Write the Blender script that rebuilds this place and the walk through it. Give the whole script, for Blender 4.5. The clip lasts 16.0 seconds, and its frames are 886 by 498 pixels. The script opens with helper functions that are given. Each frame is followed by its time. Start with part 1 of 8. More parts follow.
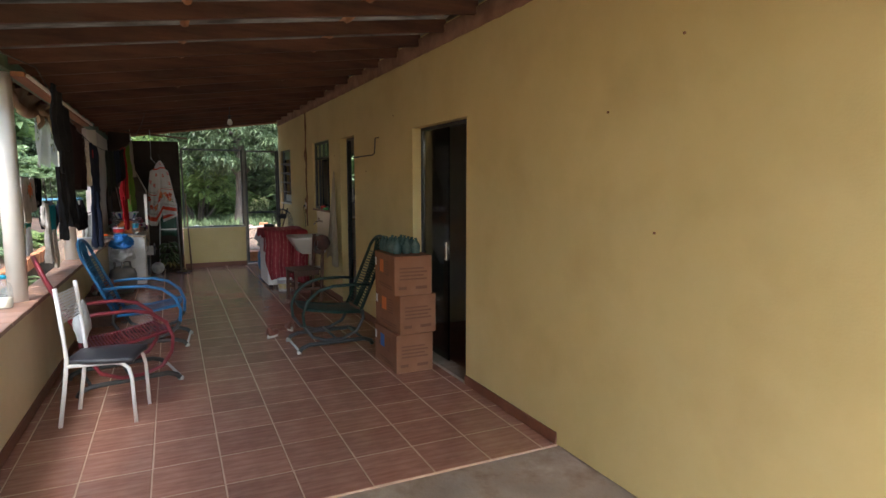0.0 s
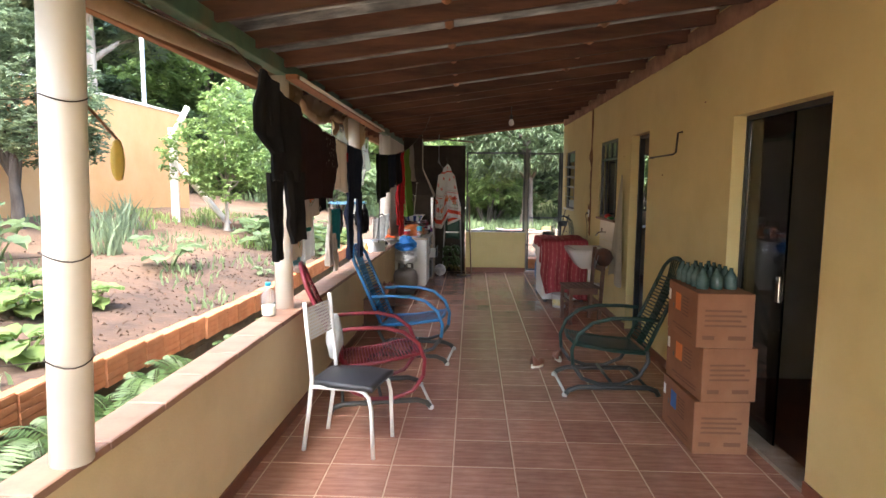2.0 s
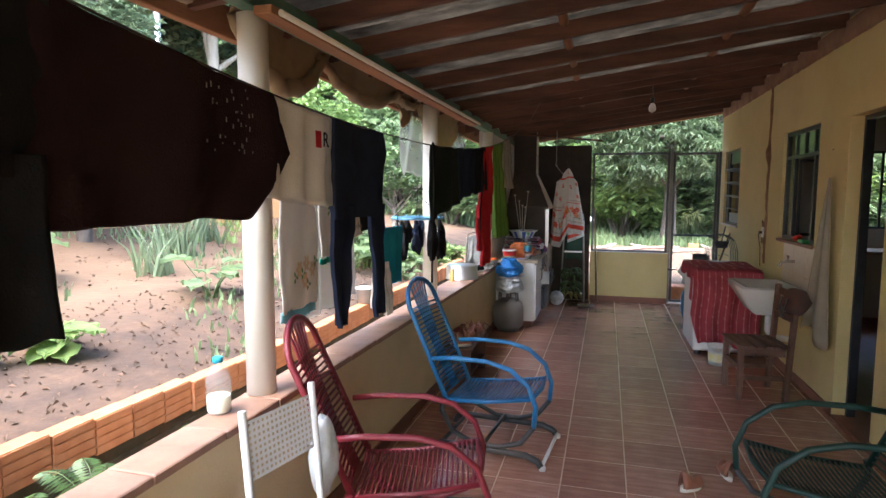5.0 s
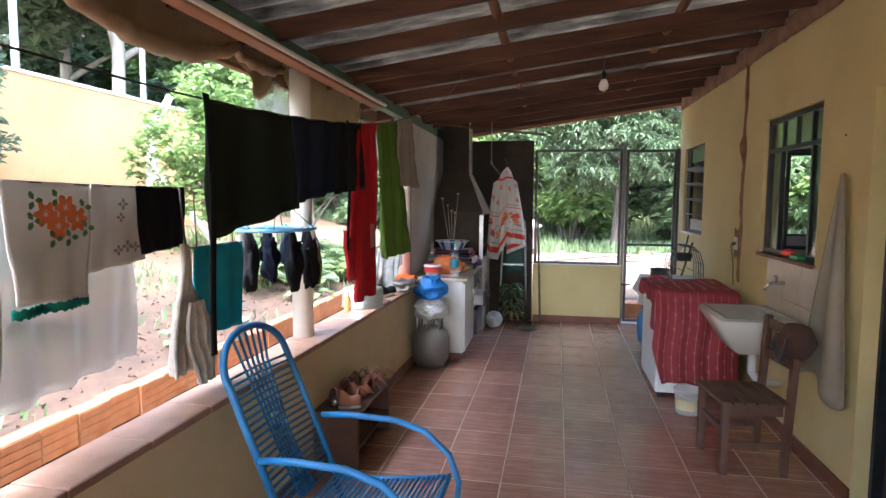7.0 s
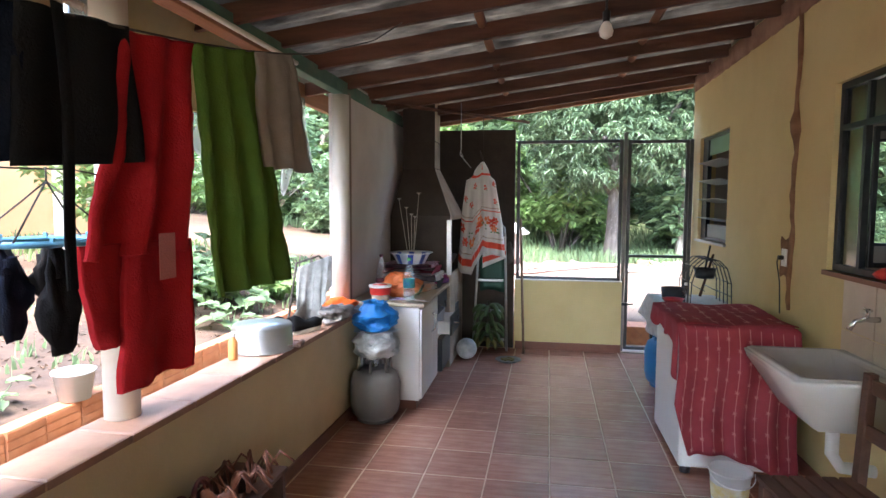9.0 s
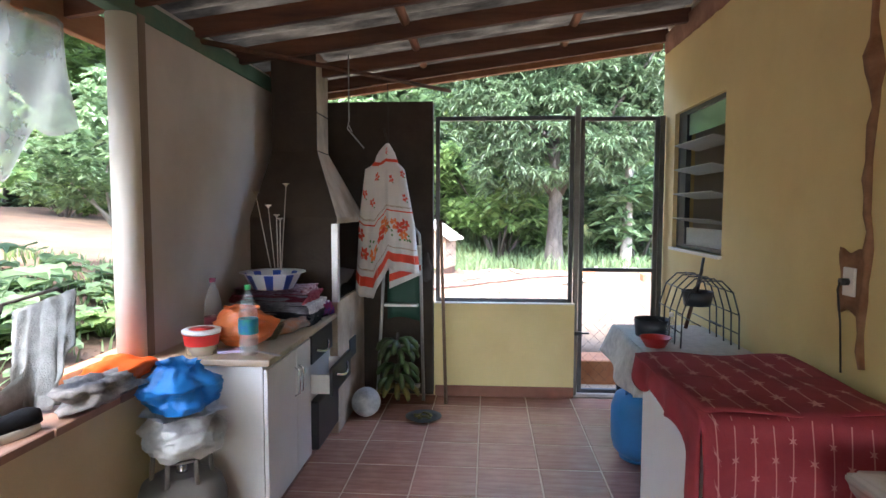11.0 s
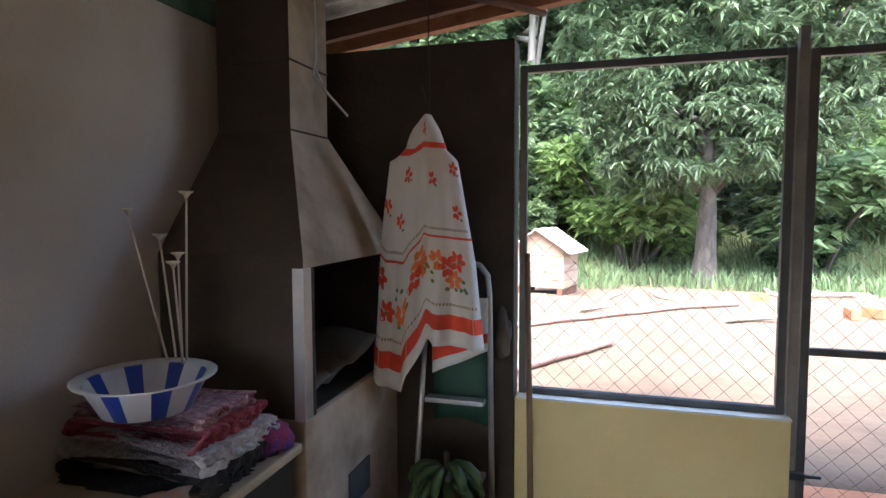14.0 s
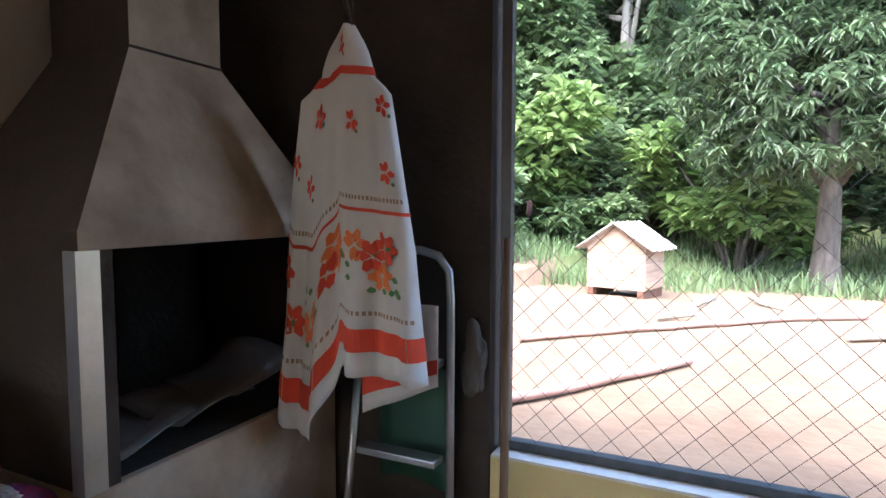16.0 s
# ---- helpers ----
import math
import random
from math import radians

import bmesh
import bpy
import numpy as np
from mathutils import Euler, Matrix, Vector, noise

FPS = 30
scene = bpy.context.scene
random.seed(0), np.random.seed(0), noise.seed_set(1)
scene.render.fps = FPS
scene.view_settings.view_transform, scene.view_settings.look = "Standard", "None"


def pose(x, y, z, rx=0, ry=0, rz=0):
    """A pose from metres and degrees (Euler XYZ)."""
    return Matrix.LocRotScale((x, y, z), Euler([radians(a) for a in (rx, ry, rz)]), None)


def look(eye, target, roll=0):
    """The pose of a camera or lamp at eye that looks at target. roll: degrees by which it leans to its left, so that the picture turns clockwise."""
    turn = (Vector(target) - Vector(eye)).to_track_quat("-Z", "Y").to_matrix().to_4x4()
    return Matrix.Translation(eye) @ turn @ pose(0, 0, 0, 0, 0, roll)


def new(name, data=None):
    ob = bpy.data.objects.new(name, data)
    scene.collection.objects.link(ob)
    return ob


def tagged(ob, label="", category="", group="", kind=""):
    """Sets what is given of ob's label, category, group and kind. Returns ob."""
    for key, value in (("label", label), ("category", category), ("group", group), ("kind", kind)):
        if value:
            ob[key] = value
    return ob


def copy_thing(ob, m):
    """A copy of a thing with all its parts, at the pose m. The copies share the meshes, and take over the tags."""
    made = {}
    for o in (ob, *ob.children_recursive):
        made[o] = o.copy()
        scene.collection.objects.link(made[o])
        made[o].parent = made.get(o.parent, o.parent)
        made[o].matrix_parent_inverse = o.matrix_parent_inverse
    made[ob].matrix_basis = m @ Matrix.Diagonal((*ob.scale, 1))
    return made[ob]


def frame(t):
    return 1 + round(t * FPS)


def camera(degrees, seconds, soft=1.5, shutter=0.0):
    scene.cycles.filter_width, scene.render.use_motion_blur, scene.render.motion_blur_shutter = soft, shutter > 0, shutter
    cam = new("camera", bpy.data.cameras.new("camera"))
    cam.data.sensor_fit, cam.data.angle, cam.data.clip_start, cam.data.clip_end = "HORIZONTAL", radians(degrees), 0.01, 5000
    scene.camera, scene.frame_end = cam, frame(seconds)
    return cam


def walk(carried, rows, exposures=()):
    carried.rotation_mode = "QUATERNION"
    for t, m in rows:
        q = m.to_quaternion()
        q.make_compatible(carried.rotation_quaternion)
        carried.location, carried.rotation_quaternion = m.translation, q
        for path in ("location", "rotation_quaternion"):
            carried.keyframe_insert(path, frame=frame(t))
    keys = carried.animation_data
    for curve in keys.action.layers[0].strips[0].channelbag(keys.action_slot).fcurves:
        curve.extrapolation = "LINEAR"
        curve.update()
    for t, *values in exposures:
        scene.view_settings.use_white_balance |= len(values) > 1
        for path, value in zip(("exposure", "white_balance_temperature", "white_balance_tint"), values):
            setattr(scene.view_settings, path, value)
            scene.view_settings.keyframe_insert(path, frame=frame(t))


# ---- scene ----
cam = camera(74.04, 16.0)
# seconds, eye x y z, yaw, pitch, roll
PATH = [
    (0.0, 0.191, -1.333, 1.587, -25.34, -6.41, 0.03),
    (0.5, 0.249, -1.109, 1.567, -13.87, -6.48, 0.19),
    (1.0, 0.380, -0.898, 1.595, -4.67, -6.30, 0.16),
    (1.5, 0.434, -0.653, 1.596, 1.36, -6.27, 0.04),
    (2.0, 0.485, -0.348, 1.619, 2.20, -6.23, -0.31),
    (2.5, 0.549, -0.044, 1.626, 6.35, -6.06, -0.18),
    (3.0, 0.557, 0.230, 1.618, 15.37, -5.95, -0.09),
    (5.5, 0.651, 1.829, 1.609, 14.48, -5.21, -0.27),
    (6.0, 0.689, 2.192, 1.601, 13.11, -5.09, -0.18),
    (6.5, 0.706, 2.528, 1.592, 12.74, -5.16, -0.14),
    (7.0, 0.706, 2.900, 1.593, 10.38, -4.92, -0.30),
    (7.5, 0.726, 3.258, 1.595, 9.42, -4.96, -0.17),
    (8.0, 0.713, 3.573, 1.586, 9.65, -4.75, -0.22),
    (10.5, 0.865, 5.556, 1.487, 7.49, -3.84, -0.24),
    (11.0, 0.868, 5.959, 1.495, 3.79, -3.86, -0.10),
    (11.5, 0.782, 6.307, 1.527, 3.40, -3.75, -0.04),
    (12.0, 0.792, 6.649, 1.554, 3.74, -3.76, -0.07),
    (12.5, 0.791, 7.001, 1.577, 6.35, -3.76, 0.02),
    (13.0, 0.780, 7.369, 1.600, 7.35, -3.85, 0.03),
    (13.5, 0.830, 7.695, 1.599, 8.31, -3.86, 0.08),
    (14.0, 0.910, 8.011, 1.597, 16.26, -3.93, 0.16),
    (14.5, 0.979, 8.302, 1.616, 20.49, -3.98, 0.12),
    (15.0, 1.040, 8.495, 1.595, 21.82, -3.94, 0.07),
    (15.5, 1.118, 8.675, 1.564, 25.46, -3.79, 0.15),
    (16.0, 1.104, 8.986, 1.494, 25.63, -4.21, -0.16),
]
walk(cam, [(t, pose(x, y, z, 90 + pitch, roll, yaw)) for t, x, y, z, yaw, pitch, roll in PATH],
     exposures=[(0.0, 3.15, 6300, 7), (0.5, 3.75, 6500, 8), (1.2, 3.95, 6600, 9), (3.0, 3.95, 6600, 9), (5.5, 3.85, 6000, 8), (6.5, 4.2, 5900, 8), (8.0, 4.5, 5700, 8), (10.5, 4.45, 5900, 8), (13.0, 4.2, 5900, 9), (14.5, 3.9, 6000, 9), (16.0, 3.95, 5900, 9)])

# ---- world, sun, exposure ----
world = bpy.data.worlds.new("world")
scene.world = world
world.use_nodes = True
wn = world.node_tree
sky = wn.nodes.new("ShaderNodeTexSky")
sky.sky_type, sky.sun_disc = "NISHITA", False
sky.sun_elevation, sky.sun_rotation = radians(60), radians(-172)
sky.air_density, sky.dust_density, sky.ozone_density = 1.0, 3.0, 0.8
wn.nodes["Background"].inputs["Strength"].default_value = 0.15
wn.links.new(sky.outputs[0], wn.nodes["Background"].inputs["Color"])
sun = new("sun", bpy.data.lights.new("sun", "SUN"))
sun.data.energy, sun.data.angle, sun.data.color = 0.8, radians(50), (1.0, 0.97, 0.93)
sun.matrix_world = look((-1, -7.1, 12.4), (0, 0, 0))


# ---- small builders ----
def link_nodes(nt, a, b):
    nt.links.new(a, b)


def surf(name, c1, c2=None, scale=6.0, rough=0.6, bump=0.15, bscale=60.0, metal=0.0, stain=0.0, stain_scale=1.3,
         stain_color=(0.08, 0.06, 0.04), stretch=(1, 1, 1), island=0.0, rand=0.0, trans=0.0, coat=0.0, spec=0.5):
    """A material with two scales of colour variation, stains and fine relief, in metres of the object's own space."""
    m = bpy.data.materials.new(name)
    m.use_nodes = True
    nt = m.node_tree
    b = nt.nodes["Principled BSDF"]
    tc = nt.nodes.new("ShaderNodeTexCoord")
    mp = nt.nodes.new("ShaderNodeMapping")
    mp.inputs["Scale"].default_value = stretch
    link_nodes(nt, tc.outputs["Object"], mp.inputs["Vector"])
    n1 = nt.nodes.new("ShaderNodeTexNoise")
    n1.inputs["Scale"].default_value, n1.inputs["Detail"].default_value, n1.inputs["Roughness"].default_value = scale, 6, 0.65
    link_nodes(nt, mp.outputs[0], n1.inputs["Vector"])
    ramp = nt.nodes.new("ShaderNodeValToRGB")
    ramp.color_ramp.elements[0].position, ramp.color_ramp.elements[1].position = 0.32, 0.68
    ramp.color_ramp.elements[0].color = (*c1, 1)
    ramp.color_ramp.elements[1].color = (*(c2 or [c * 1.18 for c in c1]), 1)
    link_nodes(nt, n1.outputs["Fac"], ramp.inputs[0])
    col = ramp.outputs[0]
    if stain:
        n2 = nt.nodes.new("ShaderNodeTexNoise")
        n2.inputs["Scale"].default_value, n2.inputs["Detail"].default_value = stain_scale, 8
        link_nodes(nt, tc.outputs["Object"], n2.inputs["Vector"])
        r2 = nt.nodes.new("ShaderNodeValToRGB")
        r2.color_ramp.elements[0].position, r2.color_ramp.elements[1].position = 0.5, 0.75
        r2.color_ramp.elements[0].color, r2.color_ramp.elements[1].color = (0, 0, 0, 1), (stain, stain, stain, 1)
        link_nodes(nt, n2.outputs["Fac"], r2.inputs[0])
        mix = nt.nodes.new("ShaderNodeMix")
        mix.data_type = "RGBA"
        link_nodes(nt, r2.outputs[0], mix.inputs[0])
        link_nodes(nt, col, mix.inputs[6])
        mix.inputs[7].default_value = (*stain_color, 1)
        col = mix.outputs[2]
    if island or rand:
        src = nt.nodes.new("ShaderNodeNewGeometry").outputs["Random Per Island"] if island else nt.nodes.new("ShaderNodeObjectInfo").outputs["Random"]
        amt = island or rand
        rng = nt.nodes.new("ShaderNodeMapRange")
        rng.inputs[3].default_value, rng.inputs[4].default_value = 1 - amt, 1 + amt
        link_nodes(nt, src, rng.inputs[0])
        hsv = nt.nodes.new("ShaderNodeHueSaturation")
        link_nodes(nt, rng.outputs[0], hsv.inputs["Value"])
        link_nodes(nt, col, hsv.inputs["Color"])
        col = hsv.outputs[0]
    link_nodes(nt, col, b.inputs["Base Color"])
    b.inputs["Roughness"].default_value = rough
    b.inputs["Metallic"].default_value = metal
    b.inputs["Specular IOR Level"].default_value = spec
    b.inputs["Coat Weight"].default_value = coat
    b.inputs["Coat Roughness"].default_value = 0.2
    if bump:
        n3 = nt.nodes.new("ShaderNodeTexNoise")
        n3.inputs["Scale"].default_value, n3.inputs["Detail"].default_value = bscale, 4
        link_nodes(nt, mp.outputs[0], n3.inputs["Vector"])
        bp = nt.nodes.new("ShaderNodeBump")
        bp.inputs["Strength"].default_value, bp.inputs["Distance"].default_value = bump, 0.01
        link_nodes(nt, n3.outputs["Fac"], bp.inputs["Height"])
        link_nodes(nt, bp.outputs[0], b.inputs["Normal"])
    if trans:
        out = nt.nodes["Material Output"]
        tl = nt.nodes.new("ShaderNodeBsdfTranslucent")
        link_nodes(nt, col, tl.inputs["Color"])
        ms = nt.nodes.new("ShaderNodeMixShader")
        ms.inputs[0].default_value = trans
        link_nodes(nt, b.outputs[0], ms.inputs[1])
        link_nodes(nt, tl.outputs[0], ms.inputs[2])
        link_nodes(nt, ms.outputs[0], out.inputs["Surface"])
    return m


def glass(name, color, rough=0.05, ior=1.45):
    m = bpy.data.materials.new(name)
    m.use_nodes = True
    b = m.node_tree.nodes["Principled BSDF"]
    b.inputs["Base Color"].default_value = (*color, 1)
    b.inputs["Roughness"].default_value = rough
    b.inputs["Transmission Weight"].default_value = 1.0
    b.inputs["IOR"].default_value = ior
    return m


def box(bm, x0, x1, y0, y1, z0, z1, bevel=0.0):
    res = bmesh.ops.create_cube(bm, size=1)
    vs = res["verts"]
    for v in vs:
        v.co = Vector((x0 + (v.co.x + 0.5) * (x1 - x0), y0 + (v.co.y + 0.5) * (y1 - y0), z0 + (v.co.z + 0.5) * (z1 - z0)))
    if bevel:
        es = list({e for v in vs for e in v.link_edges})
        bmesh.ops.bevel(bm, geom=es, offset=bevel, segments=2, affect="EDGES", profile=0.5)


def rod(bm, p0, p1, r0, r1=None, seg=10):
    """A tapered round bar from p0 to p1."""
    tube(bm, [p0, p1], [r0, r0 if r1 is None else r1], seg)


def tube(bm, pts, r, seg=8, closed=False):
    """A round tube along pts; r is one radius or one for each point."""
    pts = [Vector(p) for p in pts]
    n = len(pts)
    rs = r if isinstance(r, (list, tuple)) else [r] * n
    rings, side = [], None
    for i, p in enumerate(pts):
        a = pts[(i - 1) % n] if (closed or i) else p
        c = pts[(i + 1) % n] if (closed or i < n - 1) else p
        d = (c - a)
        d = d.normalized() if d.length > 1e-9 else Vector((0, 0, 1))
        if side is None:
            side = d.orthogonal().normalized()
        side = (side - d * side.dot(d))
        side = side.normalized() if side.length > 1e-6 else d.orthogonal().normalized()
        up = d.cross(side)
        rings.append([bm.verts.new(p + (side * math.cos(k * math.tau / seg) + up * math.sin(k * math.tau / seg)) * rs[i]) for k in range(seg)])
    for i in range(n if closed else n - 1):
        A, B = rings[i], rings[(i + 1) % n]
        for k in range(seg):
            f = bm.faces.new((A[k], A[(k + 1) % seg], B[(k + 1) % seg], B[k]))
            f.smooth = True
    if not closed:
        bm.faces.new(rings[0][::-1])
        bm.faces.new(rings[-1])


def lathe(bm, profile, center=(0, 0, 0), seg=24, cap0=True, cap1=True, squash=1.0):
    """A body of revolution about z from (radius, height) pairs."""
    c = Vector(center)
    rings = [[bm.verts.new(c + Vector((r * math.cos(k * math.tau / seg), squash * r * math.sin(k * math.tau / seg), z))) for k in range(seg)] for r, z in profile]
    for A, B in zip(rings, rings[1:]):
        for k in range(seg):
            f = bm.faces.new((A[k], A[(k + 1) % seg], B[(k + 1) % seg], B[k]))
            f.smooth = True
    if cap0:
        bm.faces.new(rings[0][::-1])
    if cap1:
        bm.faces.new(rings[-1])


def sheet(bm, fn, nu, nv, thick=0.0):
    """A grid of fn(u, v) with u, v from 0 to 1; with a thickness it is closed."""
    g = [[bm.verts.new(fn(i / nu, j / nv)) for j in range(nv + 1)] for i in range(nu + 1)]
    fs = []
    for i in range(nu):
        for j in range(nv):
            f = bm.faces.new((g[i][j], g[i + 1][j], g[i + 1][j + 1], g[i][j + 1]))
            f.smooth = True
            fs.append(f)
    if thick:
        bmesh.ops.recalc_face_normals(bm, faces=fs)
        bmesh.ops.solidify(bm, geom=fs, thickness=thick)


def mesh_of(name, bm, material):
    me = bpy.data.meshes.new(name)
    bmesh.ops.recalc_face_normals(bm, faces=bm.faces[:])
    bm.to_mesh(me)
    bm.free()
    for m in (material if isinstance(material, (list, tuple)) else [material]):
        me.materials.append(m)
    return me


def part(name, bm, material, parent=None, label=""):
    ob = new(name, mesh_of(name, bm, material))
    ob.parent = parent
    return tagged(ob, label)


def thing(name, label, category, m=None, group="", kind=""):
    """An Empty at a thing's base, which carries its parts."""
    ob = new(name)
    ob.empty_display_size = 0.1
    if m is not None:
        ob.matrix_basis = m
    return tagged(ob, label, category, group, kind)


def single(name, bm, material, label, category, m=None, group="", kind=""):
    """A thing that is one mesh."""
    ob = part(name, bm, material)
    if m is not None:
        ob.matrix_basis = m
    return tagged(ob, label, category, group, kind)


def B():
    return bmesh.new()


def boxed(*dims, bevel=0.0):
    bm = B()
    box(bm, *dims, bevel=bevel)
    return bm


def arc(fn, n, a=0.0, b=1.0):
    return [fn(a + (b - a) * i / n) for i in range(n + 1)]


# ---- materials ----
M_YELLOW = surf("yellow_wall_paint", (0.64, 0.52, 0.235), (0.70, 0.58, 0.285), 1.2, 0.75, 0.12, 90, stain=0.25, stain_scale=2.2, stain_color=(0.45, 0.32, 0.14))
M_CREAM = surf("cream_parapet_paint", (0.66, 0.54, 0.32), (0.72, 0.60, 0.38), 2.0, 0.7, 0.15, 80, stain=0.4, stain_scale=1.6, stain_color=(0.42, 0.32, 0.17))
M_GREY_WALL = surf("grey_plaster", (0.54, 0.485, 0.45), (0.62, 0.565, 0.53), 1.4, 0.85, 0.2, 70, stain=0.35, stain_color=(0.22, 0.18, 0.16))
# near-black: soot, plus the shade round the barbecue darkened into the colour
M_SOOT_SHADE = surf("sooty_shaded_plaster", (0.032, 0.023, 0.017), (0.066, 0.049, 0.038), 2.5, 0.9, 0.3, 50, stain=0.6, stain_scale=3, stain_color=(0.07, 0.05, 0.04))
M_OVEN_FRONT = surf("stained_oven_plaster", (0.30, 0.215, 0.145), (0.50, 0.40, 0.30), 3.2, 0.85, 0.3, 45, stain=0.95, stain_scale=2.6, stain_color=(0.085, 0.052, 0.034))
M_CHARRED = surf("charred_brick", (0.012, 0.011, 0.010), (0.03, 0.026, 0.022), 8, 0.95, 0.5, 40)
M_BASEB = surf("red_brown_baseboard", (0.17, 0.062, 0.035), (0.24, 0.09, 0.05), 5, 0.5, 0.1, 60, stain=0.3)
M_CEMENT = surf("worn_cement", (0.28, 0.19, 0.13), (0.50, 0.41, 0.32), 5, 0.85, 0.8, 30, stain=0.85, stain_scale=2.5, stain_color=(0.16, 0.12, 0.09))
M_GROUT = surf("floor_grout", (0.48, 0.31, 0.20), (0.62, 0.42, 0.29), 9, 0.85, 0.2, 90)
M_TRIM_WHITE = surf("grimy_white_paint", (0.66, 0.62, 0.54), (0.74, 0.70, 0.62), 4, 0.55, 0.1, 70, stain=0.3, stain_color=(0.4, 0.34, 0.26))
M_POST = surf("pvc_post", (0.70, 0.65, 0.55), (0.76, 0.71, 0.62), 2.5, 0.5, 0.05, 40, stain=0.35, stain_scale=3.5, stain_color=(0.5, 0.42, 0.3))
M_WOOD_DARK = surf("dark_roof_timber", (0.050, 0.021, 0.013), (0.15, 0.062, 0.036), 5, 0.85, 0.4, 40, stretch=(0.25, 2, 2), stain=0.4, stain_scale=3)
M_WOOD_RED = surf("reddish_timber", (0.24, 0.10, 0.045), (0.36, 0.17, 0.08), 5, 0.75, 0.3, 40, stretch=(2, 0.25, 2), stain=0.3)
M_WOOD_GREEN = surf("green_painted_timber", (0.055, 0.13, 0.09), (0.10, 0.19, 0.13), 6, 0.6, 0.2, 50, stain=0.5, stain_scale=5, stain_color=(0.2, 0.14, 0.08))
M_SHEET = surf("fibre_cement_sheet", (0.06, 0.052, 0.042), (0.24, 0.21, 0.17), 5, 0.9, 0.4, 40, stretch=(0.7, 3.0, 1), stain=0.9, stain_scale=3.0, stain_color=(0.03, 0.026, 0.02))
M_STEEL_DARK = surf("dark_painted_steel", (0.045, 0.05, 0.055), (0.08, 0.085, 0.09), 9, 0.45, 0.1, 120, metal=0.3, stain=0.3, stain_color=(0.13, 0.06, 0.03))
M_STEEL_BLACK = surf("black_window_steel", (0.02, 0.024, 0.03), (0.04, 0.045, 0.055), 8, 0.4, 0.05, 100, metal=0.2)
M_WIRE = surf("rusty_wire", (0.045, 0.036, 0.03), (0.09, 0.07, 0.06), 20, 0.6, 0, metal=0.5)
M_GREY_METAL = surf("grey_steel", (0.42, 0.42, 0.43), (0.52, 0.52, 0.53), 8, 0.35, 0.08, 90, metal=0.85, stain=0.2)
M_BRICK = surf("orange_clay_brick", (0.31, 0.115, 0.05), (0.42, 0.18, 0.085), 7, 0.85, 0.35, 60, stain=0.45, stain_scale=4, stain_color=(0.2, 0.12, 0.08), rand=0.14)


def garden_earth():
    """Dug brown soil in the bed, paler trodden orange earth beyond it."""
    m = surf("garden_earth", (0.030, 0.017, 0.011), (0.082, 0.046, 0.028), 3.4, 0.95, 1.0, 14, stain=0.6, stain_scale=4.0, stain_color=(0.02, 0.012, 0.008))
    nt = m.node_tree
    b = nt.nodes["Principled BSDF"]
    dug = b.inputs["Base Color"].links[0].from_socket
    tc = nt.nodes.new("ShaderNodeTexCoord")
    nz = nt.nodes.new("ShaderNodeTexNoise")
    nz.inputs["Scale"].default_value, nz.inputs["Detail"].default_value = 1.3, 8
    link_nodes(nt, tc.outputs["Object"], nz.inputs["Vector"])
    ramp = nt.nodes.new("ShaderNodeValToRGB")
    ramp.color_ramp.elements[0].position, ramp.color_ramp.elements[1].position = 0.35, 0.65
    ramp.color_ramp.elements[0].color, ramp.color_ramp.elements[1].color = (0.078, 0.043, 0.023, 1), (0.13, 0.079, 0.047, 1)
    link_nodes(nt, nz.outputs["Fac"], ramp.inputs[0])
    sep = nt.nodes.new("ShaderNodeSeparateXYZ")
    link_nodes(nt, tc.outputs["Object"], sep.inputs[0])
    mad = nt.nodes.new("ShaderNodeMath")
    mad.operation, mad.inputs[1].default_value = "MULTIPLY_ADD", 2.2
    link_nodes(nt, nz.outputs["Fac"], mad.inputs[0])
    link_nodes(nt, sep.outputs[0], mad.inputs[2])
    rng_ = nt.nodes.new("ShaderNodeMapRange")
    rng_.inputs[1].default_value, rng_.inputs[2].default_value = -2.25, -1.65
    link_nodes(nt, mad.outputs[0], rng_.inputs[0])
    mix = nt.nodes.new("ShaderNodeMix")
    mix.data_type = "RGBA"
    link_nodes(nt, rng_.outputs[0], mix.inputs[0])
    link_nodes(nt, ramp.outputs[0], mix.inputs[6])
    link_nodes(nt, dug, mix.inputs[7])
    link_nodes(nt, mix.outputs[2], b.inputs["Base Color"])
    return m


M_EARTH = garden_earth()
M_SAND = surf("pale_trodden_earth", (0.105, 0.067, 0.042), (0.155, 0.106, 0.070), 1.8, 0.95, 0.7, 12, stain=0.6, stain_scale=1.2, stain_color=(0.22, 0.135, 0.08))
M_LITTER = surf("mossy_forest_floor", (0.07, 0.10, 0.03), (0.14, 0.15, 0.06), 1.5, 0.95, 0.6, 15, stain=0.5, stain_color=(0.12, 0.08, 0.05))
M_GARDEN_WALL = surf("ochre_garden_wall", (0.42, 0.21, 0.08), (0.52, 0.29, 0.125), 0.9, 0.85, 0.2, 50, stain=0.5, stain_scale=0.9, stain_color=(0.42, 0.24, 0.12))
M_CONCRETE_POST = surf("concrete_post", (0.60, 0.55, 0.49), (0.70, 0.65, 0.59), 5, 0.9, 0.3, 50)
M_BARK = surf("grey_bark", (0.038, 0.029, 0.023), (0.105, 0.086, 0.072), 5, 0.95, 1.0, 22, stretch=(2, 2, 0.5), stain=0.35, stain_color=(0.26, 0.25, 0.22))
M_BARK_PALE = surf("pale_bark", (0.24, 0.20, 0.165), (0.38, 0.335, 0.285), 4, 0.95, 0.6, 25, stretch=(2, 2, 0.5))
